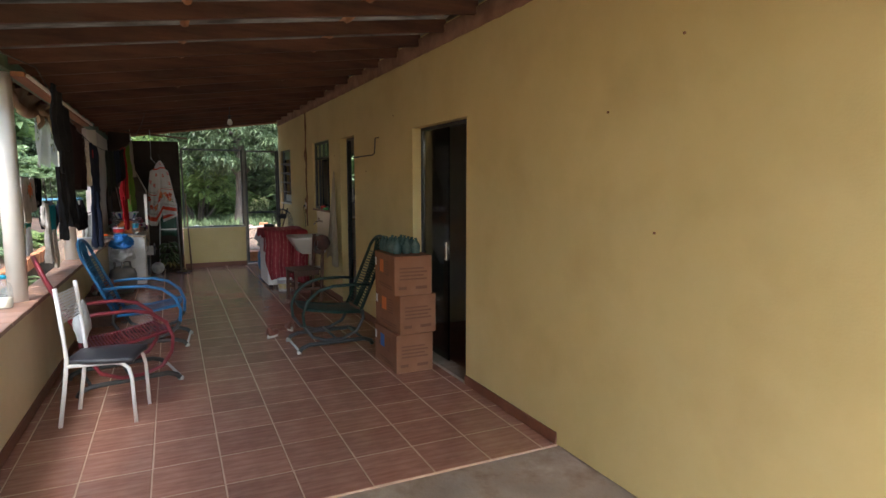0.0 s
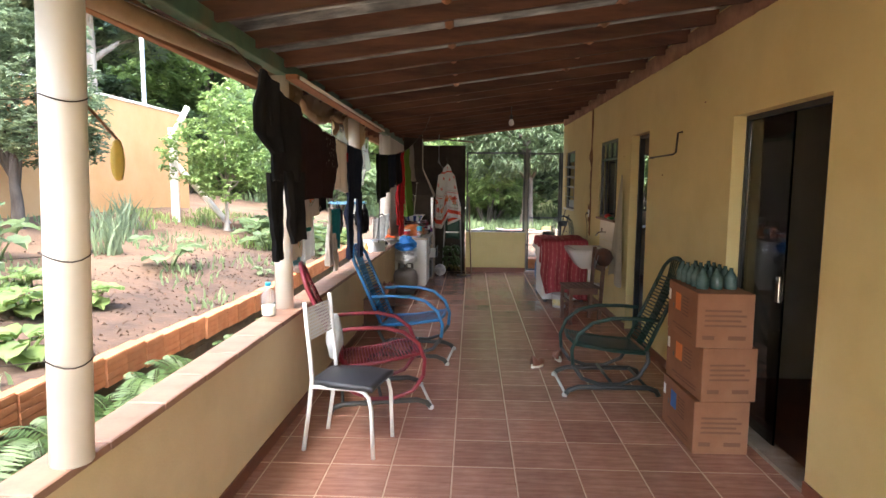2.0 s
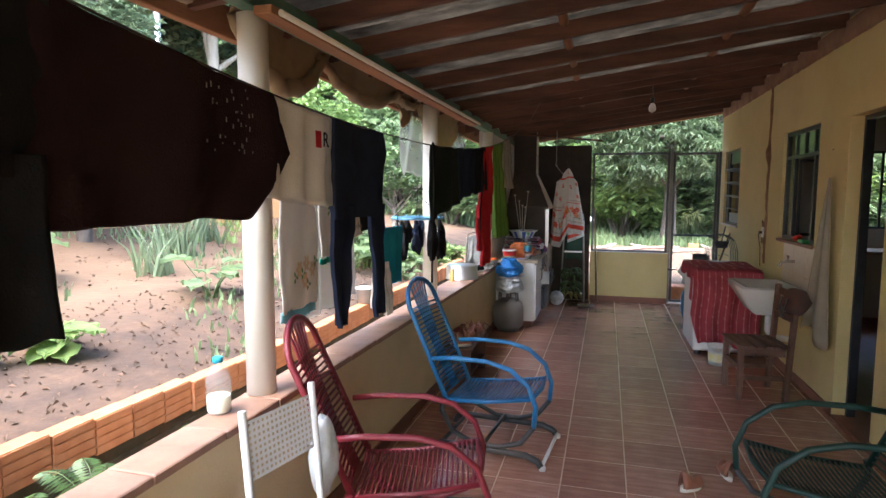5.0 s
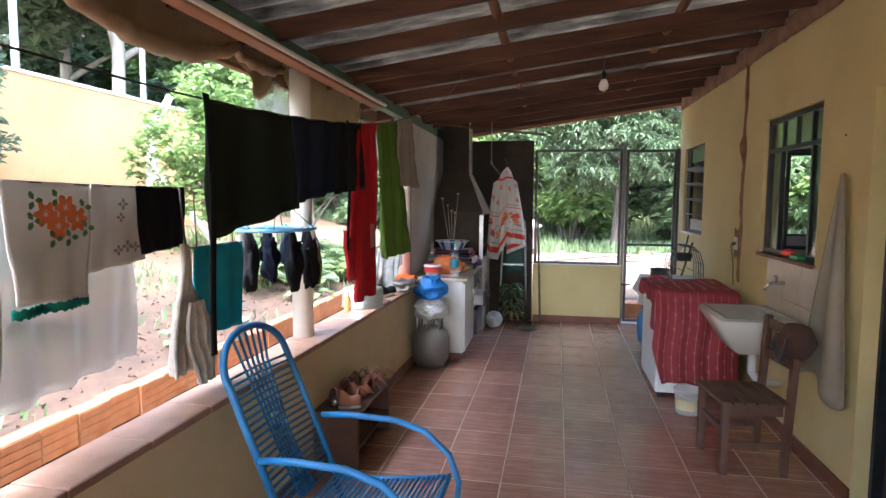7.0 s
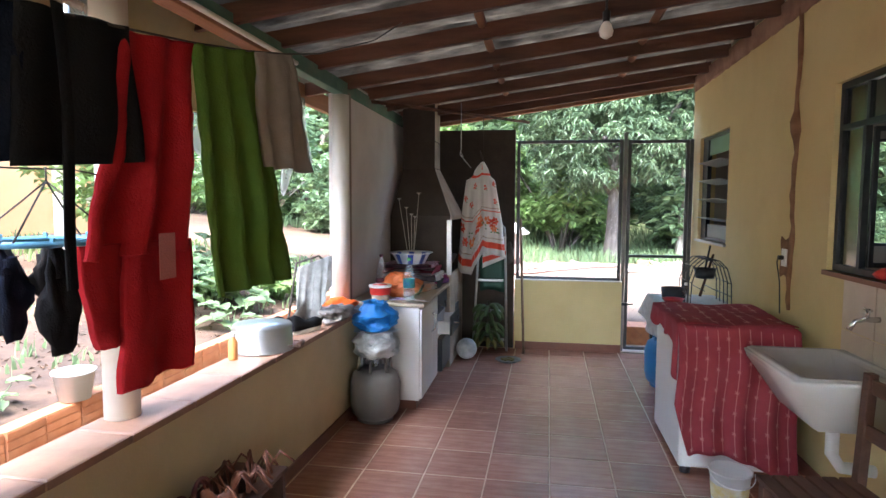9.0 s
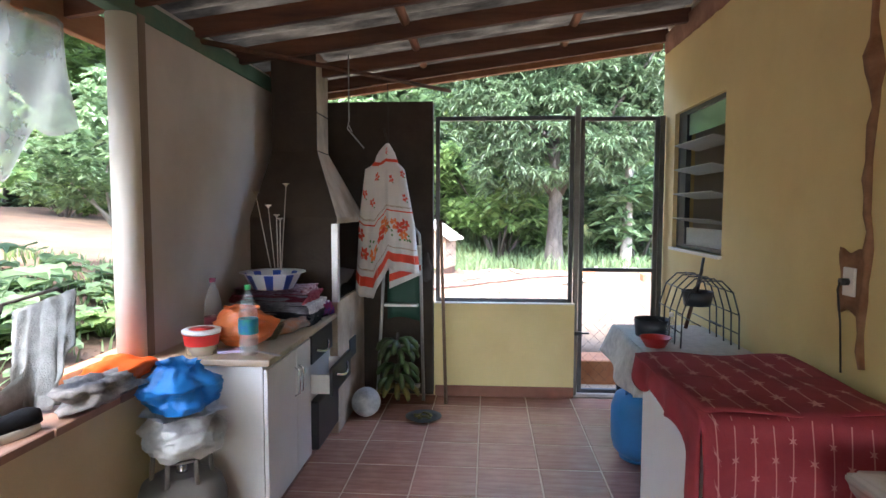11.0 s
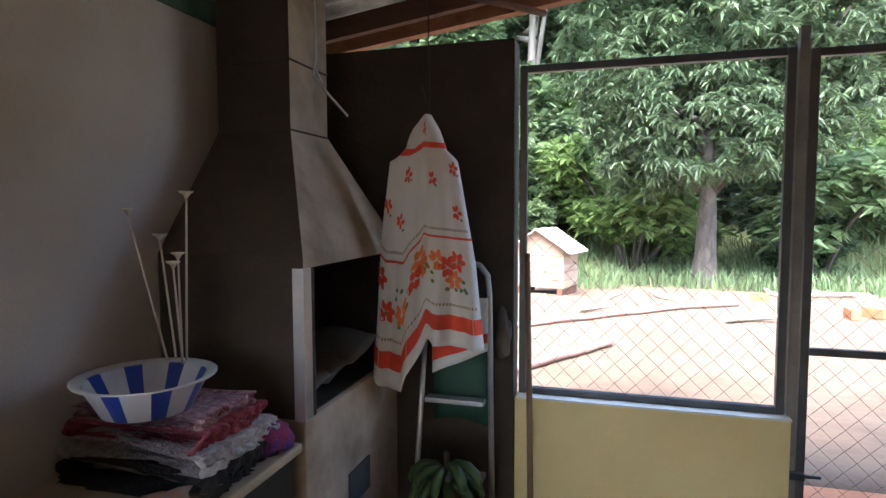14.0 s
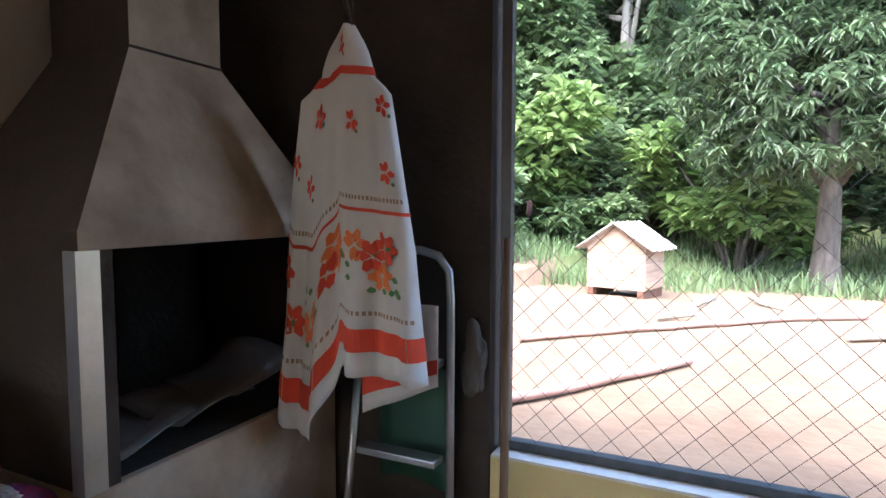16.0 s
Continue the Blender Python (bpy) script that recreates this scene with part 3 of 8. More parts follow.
# wood behind the yard: three trees, repeated
wood = []
for k, (mat_l, hgt) in enumerate(((M_LEAF_MID, 4.5), (M_LEAF_BRIGHT, 3.2), (M_LEAF_GREY, 6.0))):
    rr = random.Random(30 + k)
    bl = random_blobs(rr, (0, 0, hgt * 0.95), (1.7, 1.7, hgt * 0.5), 16, 0.85)
    wood.append(tree("wood_tree", ("leafy mid-green woodland tree", "bright green young woodland tree", "tall grey-green woodland tree with a bare stem")[k], pose(-4.5 + 5 * k, 27.5 + k, 0.3), hgt, 0.11 + 0.03 * k, bl, 1000, 0.42, 0.17, mat_l, M_BARK_PALE if k == 2 else M_BARK, 40 + k, 6, 7, 0.3, "tree", "wood behind the yard"))
rr = random.Random(77)
for k in range(112):
    x = rr.uniform(-34, 26)
    y = rr.uniform(24.5, 48) if x > -5 else rr.uniform(20, 44)
    s = rr.uniform(0.7, 1.3) * (1 + max(y - 28, 0) * 0.016)
    z = ground_z(x, y) - 0.15
    copy_thing(wood[rr.randrange(3)], pose(x, y, z, 0, 0, rr.uniform(0, 360)) @ Matrix.Diagonal((s, s, s * rr.uniform(0.9, 1.2), 1)))
# undergrowth
shrubs = []
for k, mat_l in enumerate((M_LEAF_MID, M_LEAF_BRIGHT, M_LEAF_MANGO)):
    rr = random.Random(90 + k)
    t = thing("shrub", ("rounded green shrub with broad leaves", "bright green leafy shrub", "dark green bushy shrub")[k], "shrub", pose(-1.5 + 3.1 * k, 23.2, 0.25), "shrubs at the wood's edge")
    bl = random_blobs(rr, (0, 0, 0.9), (0.85, 0.85, 0.7), 8, 0.42)
    bm = B()
    for b in bl:
        tube(bm, [(0, 0, -0.1), (b[0] * 0.5, b[1] * 0.5, b[2] * 0.6), b[:3]], [0.03, 0.02, 0.008], 5)
    part("stem", bm, M_BARK, t)
    ob = new("crown", leaf_mesh("crown", crown_spots(bl, 420, 95 + k), 0.26, 0.1, mat_l, 98 + k, 7, 0.3))
    ob.parent = t
    shrubs.append(t)
rr = random.Random(5)
for k in range(80):
    x = rr.uniform(-16, 16)
    y = rr.uniform(22.6, 29) if x > -3 else rr.uniform(18.5, 27)
    s = rr.uniform(0.6, 2.1)
    copy_thing(shrubs[rr.randrange(3)], pose(x, y, ground_z(x, y) - 0.1, 0, 0, rr.uniform(0, 360)) @ Matrix.Diagonal((s, s, s * rr.uniform(0.8, 1.2), 1)))


def grass_patch(name, label, pts, h, seed, material=M_GRASS):
    """Many blades standing at pts (x, y), with their feet in the ground."""
    r = np.random.RandomState(seed)
    v, f = [], []
    for x, y in pts:
        z = ground_z(x, y)
        a = r.uniform(0, math.tau)
        hh = h * r.uniform(0.5, 1.3)
        w = 0.012 + 0.012 * h
        ca, sa = math.cos(a), math.sin(a)
        lean_x, lean_y = r.normal(0, 0.35 * hh), r.normal(0, 0.35 * hh)
        k = len(v)
        v += [(x - ca * w, y - sa * w, z - 0.03), (x + ca * w, y + sa * w, z - 0.03), (x + lean_x * 0.4 + ca * w * 0.7, y + lean_y * 0.4 + sa * w * 0.7, z + hh * 0.6), (x + lean_x * 0.4 - ca * w * 0.7, y + lean_y * 0.4 - sa * w * 0.7, z + hh * 0.6), (x + lean_x, y + lean_y, z + hh)]
        f += [(k, k + 1, k + 2, k + 3), (k + 3, k + 2, k + 4)]
    me = bpy.data.meshes.new(name)
    me.from_pydata(v, [], f)
    me.materials.append(material)
    return tagged(new(name, me), label, "grass", kind="stuff")


r = np.random.RandomState(3)
pts = [(x, y) for x, y in zip(r.uniform(-7, 12, 9000), r.uniform(18.6, 25, 9000)) if y > 19.0 + 1.0 * math.sin(x * 0.9) - (1.2 if x < 1 else 0)]
grass_patch("grass", "soft green grass at the edge of the yard", pts, 0.34, 4)
pts = [(x, y) for x, y in zip(r.uniform(-6.2, -1.8, 9000), r.uniform(-3, 13.5, 9000)) if noise.noise(Vector((x * 0.7, y * 0.7, 5))) > 0.06]
grass_patch("garden_weeds", "patches of low weeds on the garden earth", pts[:2400], 0.10, 6, M_LEAF_MID)
pts = [(x + dx, y + dy) for x, y, n in ((-4.4, 7.6, 70), (-3.9, 6.6, 45), (-4.9, 8.8, 60), (-5.6, 5.2, 40)) for dx, dy in r.normal(0, 0.11, (n, 2))]
grass_patch("tall_grass", "clumps of tall arching grass in the garden", pts, 0.48, 7, M_LEAF_GREY)
pts = [(x, y) for x, y in zip(r.uniform(-6, -2.5, 5000), r.uniform(8.0, 13, 5000)) if noise.noise(Vector((x * 0.9, y * 0.9, 8))) > 0.12]
grass_patch("garden_grass", "fresh green ground cover in the garden", pts[:800], 0.14, 9, M_LEAF_BRIGHT)

# dry leaves and clods on the garden earth
r = np.random.RandomState(17)
v, f = [], []
for x, y in zip(np.concatenate([r.uniform(-3.4, -1.82, 2600), r.uniform(-6.0, -1.82, 2200)]), r.uniform(-1.0, 12.5, 4800)):
    z = ground_z(x, y)
    a, s = r.uniform(0, math.tau), r.uniform(0.007, 0.026)
    ca, sa, h = math.cos(a) * s, math.sin(a) * s, r.uniform(0.004, 0.03)
    k = len(v)
    v += [(x - ca, y - sa, z), (x + sa * 0.5, y - ca * 0.5, z + h), (x + ca, y + sa, z + h * 0.5), (x - sa * 0.5, y + ca * 0.5, z + h * 0.7)]
    f += [(k, k + 1, k + 2), (k, k + 2, k + 3)]
me = bpy.data.meshes.new("leaf_litter")
me.from_pydata(v, [], f)
me.materials.append(surf("brown_litter", (0.05, 0.029, 0.019), (0.11, 0.066, 0.042), 2, 0.9, 0, island=0.5))
tagged(new("leaf_litter", me), "dry brown leaves and clods strewn on the garden earth", "leaf litter", kind="stuff")

# garden trees
rr = random.Random(21)
tree("garden_tree", "small dense dark-leaved garden tree by the wall", pose(-5.55, 7.35, ground_z(-5.55, 7.35) - 0.35) @ Matrix.Diagonal((1.22, 1.22, 1.3, 1)), 1.1, 0.085,
     [(0, 0, 1.75, 0.85, 0.85, 0.7), (-0.6, 0.1, 1.45, 0.6, 0.6, 0.5), (0.55, -0.2, 1.4, 0.55, 0.6, 0.45), (0.1, 0.1, 2.3, 0.6, 0.6, 0.5), (-0.3, -0.4, 1.9, 0.6, 0.5, 0.5), (0.3, 0.3, 1.2, 0.5, 0.5, 0.35)], 2600, 0.085, 0.036, M_LEAF_GREY, M_BARK, 21, 6, 8, 0.25)
tree("citrus_tree", "light green open-crowned young citrus tree", pose(-3.9, 10.3, ground_z(-3.9, 10.3)), 0.9, 0.05,
     [(0, 0, 1.7, 0.8, 0.8, 0.65), (0.6, 0, 1.3, 0.6, 0.6, 0.5), (-0.6, 0.1, 1.35, 0.6, 0.6, 0.5), (0.2, 0, 2.2, 0.55, 0.55, 0.5), (0.2, -0.3, 0.9, 0.55, 0.5, 0.35)], 900, 0.13, 0.065, M_LEAF_BRIGHT, M_BARK_PALE, 22, 7, 6, 0.35)
tree("citrus_tree", "light green open-crowned young citrus tree", pose(-3.3, 12.4, ground_z(-3.3, 12.4)), 0.9, 0.05,
     [(0, 0, 1.6, 0.8, 0.8, 0.65), (0.7, 0, 1.2, 0.6, 0.6, 0.5), (-0.6, 0.1, 1.3, 0.6, 0.6, 0.5), (0.3, 0, 2.0, 0.55, 0.55, 0.5)], 700, 0.14, 0.07, M_LEAF_MID, M_BARK_PALE, 23, 7, 6, 0.35)
# trees beyond the garden wall
rr = random.Random(61)
for k in range(16):
    x, y = rr.uniform(-22, -9), rr.uniform(-4, 26)
    s = rr.uniform(0.9, 1.5)
    copy_thing(wood[(2, 2, 0)[k % 3]], pose(x, y, 1.0, 0, 0, rr.uniform(0, 360)) @ Matrix.Diagonal((s, s, s * 1.15, 1)))


def leafy_plant(name, label, category, m, n, length, width, material, seed, spread=0.25, group="", up=0.5):
    """A low rosette of broad curved leaves on stalks."""
    r = random.Random(seed)
    t = thing(name, label, category, m, group)
    stalks = B()
    for k in range(n):
        a = k * 2.4 + r.uniform(-0.3, 0.3)
        el = r.uniform(0.25, 1.0) * up + 0.25
        rad = spread * r.uniform(0.5, 1.2)
        foot = Vector((0.02 * math.cos(a), 0.02 * math.sin(a), -0.02))
        top = Vector((rad * math.cos(a), rad * math.sin(a), rad * el * 1.5))
        tube(stalks, [foot, (foot + top) / 2 + Vector((0, 0, 0.03)), top], [0.008, 0.006, 0.004], 5)
        L, W = length * r.uniform(0.7, 1.15), width * r.uniform(0.7, 1.15)
        d, sd = Vector((math.cos(a), math.sin(a), 0)), Vector((-math.sin(a), math.cos(a), 0))
        lb = B()

        def fn(u, v, top=top, d=d, sd=sd, L=L, W=W, el=el):
            w = W * math.sin(math.pi * min(u * 0.93 + 0.05, 1)) ** 0.7 * (v - 0.5)
            return top + d * (u - 0.25) * L + sd * w + Vector((0, 0, 0.35 * L * (el * u - 1.1 * u * u) + abs(v - 0.5) * W * 0.3 + 0.02 * math.sin(u * 14) * abs(v - 0.5)))
        sheet(lb, fn, 6, 4)
        part("leaf", lb, material, t)
    part("stem", stalks, material, t)
    return t


lettuce = leafy_plant("lettuce", "large light green lettuce growing in dark soil", "lettuce", pose(-2.75, 3.75, ground_z(-2.75, 3.75)), 16, 0.24, 0.2, M_LEAF_BRIGHT, 1, 0.11, "vegetables in the bed", 0.9)
for x, y, s in ((-2.12, 2.95, 0.95), (-2.6, 2.4, 1.0), (-2.6, 4.3, 0.9), (-3.3, 4.5, 0.8), (-3.3, 2.6, 1.0)):
    copy_thing(lettuce, pose(x, y, ground_z(x, y), 0, 0, 60 * x) @ Matrix.Diagonal((s, s, s, 1)))
kale = leafy_plant("squash_plant", "broad-leaved squash plant in the garden", "plant", pose(-2.9, 6.2, ground_z(-2.9, 6.2)), 9, 0.26, 0.24, M_LEAF_MID, 2, 0.22, "vegetables in the bed", 0.8)
rr = random.Random(15)
for k in range(9, 46):
    x, y = rr.uniform(-5.2, -1.75), rr.uniform(1.4, 12.0)
    if k > 20:
        x, y = rr.uniform(-3.4, -1.7), rr.uniform(8.6, 11.5)
    s = rr.uniform(0.3, 0.8) if k < 21 else rr.uniform(0.7, 1.3)
    copy_thing(kale if k % 3 else lettuce, pose(x, y, ground_z(x, y) - 0.01, 0, 0, rr.uniform(0, 360)) @ Matrix.Diagonal((s, s, s, 1)))


for x, y, s in ((-3.5, 3.7, 1.3), (-4.1, 4.3, 1.5), (-3.9, 3.0, 1.2), (-4.7, 4.9, 1.6), (-4.9, 3.9, 1.4), (-4.3, 5.4, 1.2)):
    copy_thing(kale, pose(x, y, ground_z(x, y) - 0.01, 0, 0, 80 * y) @ Matrix.Diagonal((s, s, s * 1.3, 1)))
M_FERN = surf("fern_green", (0.035, 0.075, 0.02), (0.085, 0.14, 0.04), 3, 0.5, 0, island=0.3, trans=0.3)


def fern(m, seed, label="green fern with long feathered fronds"):
    r = random.Random(seed)
    t = thing("fern", label, "fern", m, "ferns in the gutter")
    for k in range(9):
        a = k * math.tau / 9 + r.uniform(-0.3, 0.3)
        L = r.uniform(0.28, 0.48)
        bm = B()
        rib = []
        for i in range(13):
            u = i / 12
            rib.append(Vector((math.cos(a) * L * u * 0.7, math.sin(a) * L * u * 0.7, L * (1.5 * u - 0.95 * u * u))))
        tube(bm, rib, 0.003, 4)
        sd = Vector((-math.sin(a), math.cos(a), 0))
        for i in range(3, 25):
            k2, f2 = min(i // 2, 11), (i % 2) * 0.5
            p = rib[k2].lerp(rib[k2 + 1], f2)
            w = 0.095 * math.sin(math.pi * min(1, (i / 25) * 0.8 + 0.18)) * r.uniform(0.85, 1.1)
            fw = (rib[k2 + 1] - rib[k2])
            for s in (-1, 1):
                q = p + sd * s * w + fw * 0.9 - Vector((0, 0, w * 0.35))
                bm.faces.new([bm.verts.new(p), bm.verts.new((p * 0.6 + q * 0.4) + fw * 0.26 + Vector((0, 0, 0.004))), bm.verts.new(q), bm.verts.new((p * 0.6 + q * 0.4) - fw * 0.12)])
        part("frond", bm, M_FERN, t)
    return t


f0 = fern(pose(-1.30, 2.55, 0.28), 1)
for x, y, s in ((-1.42, 1.45, 1.5), (-1.35, 0.85, 1.4), (-1.4, 3.3, 0.9), (-1.34, 1.9, 1.0), (-1.4, 0.2, 1.2), (-1.4, 4.1, 0.7), (-1.3, 1.15, 1.2), (-1.38, 2.2, 1.1), (-1.44, 2.9, 0.9), (-1.36, 0.5, 1.3), (-1.40, -0.3, 1.2), (-1.42, 5.0, 0.6)):
    copy_thing(f0, pose(x + 0.12, y, 0.24, 0, 0, 97 * y) @ Matrix.Diagonal((s, s, s, 1)))

# brick border of the garden bed
def border_top(y):
    """Height of the border, which falls along the bed."""
    return 0.50 + 0.115 * min(max((5.0 - y) / 2.5, 0), 1.4)


bm = B()
box(bm, -1.715, -1.635, -2.0, 11.4, -0.3, 0.32)
# near-black brown for everything below the border's bricks
M_FOOTING = surf("dark_brown_footing", (0.020, 0.018, 0.012), (0.06, 0.05, 0.032), 6, 0.95, 0.6, 25, stain=0.5, stain_scale=5, stain_color=(0.10, 0.05, 0.025))
border = tagged(part("brick_border", bm, M_FOOTING), "low border of orange hollow clay bricks round the bed", "brick border", kind="structure")
brick_bm = B()
box(brick_bm, -0.05, 0.046, -0.109, 0.109, 0, 0.175)
for k in range(4):
    box(brick_bm, 0.040, 0.051, -0.107, 0.107, 0.006 + 0.043 * k, 0.040 + 0.043 * k)
me_brick = mesh_of("brick", brick_bm, M_BRICK)
rr = random.Random(2)
y = -1.9
while y < 11.2:
    ob = new("brick", me_brick)
    ob.parent = border
    ob.matrix_basis = pose(-1.675 + rr.uniform(-0.006, 0.006), y, border_top(y) - 0.175 + rr.uniform(-0.004, 0.004), 0, 0, rr.uniform(-1.5, 1.5))
    y += 0.225
rubble = B()
box(rubble, -1.72, -1.64, -1.95, 5.0, 0.28, 0.44)
part("mortar_bed", rubble, M_FOOTING, border)

# fence post with its strut, wires
bm = B()
box(bm, -0.07, 0.07, -0.06, 0.06, -0.1, 1.75, 0.012)
t = thing("concrete_post", "pale concrete fence post with a slanted top and strut", "post", pose(-5.0, 10.6, ground_z(-5.0, 10.6), 0, 0, 20))
part("post", bm, M_CONCRETE_POST, t)
bm = B()
rod(bm, (0.05, 0, 1.7), (0.28, 0, 2.15), 0.06, 0.055, 6)
part("arm", bm, M_CONCRETE_POST, t)
bm = B()
rod(bm, (0.06, -0.02, 1.05), (0.95, -0.25, -0.05), 0.06, 0.06, 6)
part("strut", bm, M_CONCRETE_POST, t)
for k in range(7):
    bm = B()
    y = -3 + 2.6 * k
    rod(bm, (-6.6, y, 1.0), (-6.6, y, 5.4), 0.05, 0.05, 6)
    single("fence_pole", bm, M_GREY_METAL, "tall grey metal pole beyond the garden wall", "pole", None, "poles beyond the wall")

# dog house, pipes and logs in the yard
M_BOARD = surf("weathered_boards", (0.26, 0.17, 0.115), (0.36, 0.255, 0.185), 4, 0.85, 0.35, 40, stretch=(0.5, 0.5, 3), stain=0.5, stain_scale=3, stain_color=(0.45, 0.25, 0.12))
M_ROOFSHEET = surf("pale_roof_sheet", (0.36, 0.33, 0.29), (0.46, 0.42, 0.37), 5, 0.8, 0.3, 50, stain=0.3)
t = thing("dog_house", "small weathered wooden dog house with a pitched roof", "dog house", pose(-0.15, 17.6, ground_z(-0.15, 17.6), 0, 0, -14))
bm = B()
for z in range(5):
    box(bm, -0.42, 0.42, -0.35, 0.35, 0.12 + 0.125 * z, 0.24 + 0.125 * z, 0.004)
part("body", bm, M_BOARD, t)
bm = B()
vs = [bm.verts.new(p) for p in ((-0.42, -0.35, 0.74), (0.42, -0.35, 0.74), (0, -0.35, 1.0), (-0.42, 0.35, 0.74), (0.42, 0.35, 0.74), (0, 0.35, 1.0))]
for q in ((0, 1, 2), (5, 4, 3), (0, 2, 5, 3), (1, 4, 5, 2), (0, 3, 4, 1)):
    bm.faces.new([vs[i] for i in q])
part("gable", bm, M_BOARD, t)
for s in (-1, 1):
    bm = B()
    sheet(bm, lambda u, v, s=s: Vector((s * (0.56 * u), -0.47 + 0.94 * v, 1.04 - 0.37 * u + 0.012 * math.sin(v * 40))), 3, 40, 0.018)
    part("roof", bm, M_ROOFSHEET, t)
for x in (-0.36, 0.36):
    part("skid", boxed(x - 0.04, x + 0.04, -0.36, 0.36, -0.03, 0.12), M_WOOD_DARK, t)
M_PIPE = surf("old_plastic_pipe", (0.30, 0.17, 0.14), (0.40, 0.24, 0.20), 3, 0.7, 0.2, 50, stain=0.4)
for (xa, ya), (xb, yb), rad, lab in (((-0.5, 13.9), (2.43, 16.15), 0.03, "long reddish pipe lying on the bare yard"), ((-0.25, 12.3), (0.9, 13.75), 0.035, "old grey-brown pipe lying on the bare yard")):
    bm = B()
    n = 10
    tube(bm, [(xa + (xb - xa) * i / n, ya + (yb - ya) * i / n, ground_z(xa + (xb - xa) * i / n, ya + (yb - ya) * i / n) + rad + 0.01) for i in range(n + 1)], rad, 8)
    single("pipe", bm, M_PIPE, lab, "pipe")
for k, (x, y, a, L) in enumerate(((2.4, 15.0, 20, 0.7), (0.9, 16.6, 70, 0.6), (1.6, 17.3, 120, 0.8), (4.1, 18.4, 10, 1.2), (4.4, 18.8, 160, 1.0), (5.0, 18.0, 60, 0.9), (3.4, 18.6, 100, 0.8), (0.7, 15.2, 30, 0.4))):
    bm = B()
    tube(bm, [(-L / 2, 0, 0.02), (0, 0.04, 0.03), (L / 2, -0.03, 0.05)], [0.035, 0.04, 0.025], 7)
    single("branch", bm, M_BARK_PALE, "dry broken branch on the bare yard", "branch", pose(x, y, ground_z(x, y) + 0.02, 0, 0, a), "branches in the yard")
for k, (x, y) in enumerate(((3.5, 15.6), (3.75, 15.7), (2.9, 17.2))):
    single("loose_brick", boxed(-0.05, 0.05, -0.12, 0.12, 0, 0.12, bevel=0.006), M_BRICK, "orange clay brick lying in the yard", "brick", pose(x, y, ground_z(x, y), 0, 0, 40 * k), "bricks in the yard")

# ---- end screen and gate ----
def plain(name, color, rough=0.5, metal=0.0, var=1.15, scale=8, bump=0.05, **kw):
    return surf(name, color, [min(c * var, 0.95) for c in color], scale, rough, bump, 70, metal, **kw)


def rect_frame(bm, x0, x1, z0, z1, y, w, d):
    """Four square bars round an opening in a plane of constant y."""
    box(bm, x0, x0 + w, y - d / 2, y + d / 2, z0, z1, 0.003)
    box(bm, x1 - w, x1, y - d / 2, y + d / 2, z0, z1, 0.003)
    box(bm, x0 + w, x1 - w, y - d / 2, y + d / 2, z0, z0 + w, 0.003)
    box(bm, x0 + w, x1 - w, y - d / 2, y + d / 2, z1 - w, z1, 0.003)


def chain_link(bm, x0, x1, z0, z1, y, step=0.088, r=0.0010):
    w, h = x1 - x0, z1 - z0
    for s in (1, -1):
        c = -h
        while c < w:
            a, b = max(c, 0), min(c + h, w)
            if b - a > 0.01:
                za, zb = a - c, b - c
                if s < 0:
                    za, zb = h - za, h - zb
                tube(bm, [(x0 + a, y + s * 0.002, z0 + za), (x0 + b, y + s * 0.002, z0 + zb)], r, 3)
            c += step


t = thing("mesh_screen", "dark steel frame with diamond wire mesh above the low wall", "screen", pose(0, 10.66, 0))
bm = B()
rect_frame(bm, 0.50, 1.585, 0.752, 2.225, 0, 0.032, 0.035)
part("frame", bm, M_STEEL_DARK, t)
bm = B()
chain_link(bm, 0.53, 1.555, 0.78, 2.195, 0)
part("wire_mesh", bm, M_WIRE, t)
part("sill", boxed(0.50, 1.60, -0.075, 0.03, 0.747, 0.752 + 0.004), M_TRIM_WHITE, t)
t = thing("gate", "narrow dark steel gate with diamond wire mesh, closed", "gate", pose(0, 10.66, 0))
bm = B()
rect_frame(bm, 1.635, 2.235, 0.03, 2.215, 0, 0.032, 0.032)
part("gate_frame", bm, M_STEEL_DARK, t)
part("mid_rail", boxed(1.667, 2.203, -0.014, 0.014, 1.005, 1.035, bevel=0.003), M_STEEL_DARK, t)
bm = B()
chain_link(bm, 1.667, 2.203, 0.06, 1.005, 0)
chain_link(bm, 1.667, 2.203, 1.035, 2.185, 0)
part("wire_mesh", bm, M_WIRE, t)
bm = B()
box(bm, 1.60, 1.66, -0.05, -0.016, 0.50, 0.53, 0.004)
rod(bm, (1.64, -0.03, 0.515), (1.72, -0.03, 0.515), 0.008)
part("latch", bm, M_STEEL_BLACK, t)
bm = B()
box(bm, 1.592, 1.628, 10.635, 10.675, 0, 2.30, 0.003)
tagged(part("gate_post", bm, surf("dull_grey_steel", (0.16, 0.15, 0.14), (0.24, 0.225, 0.21), 9, 0.6, 0.1, 90, stain=0.3)), "dull grey steel post between screen and gate", "post", kind="structure")
bm = B()
box(bm, 2.24, 2.275, 10.64, 10.68, 0, 2.22, 0.003)
tagged(part("gate_jamb", bm, M_STEEL_DARK), "dark steel jamb of the yard gate", "post", kind="structure")

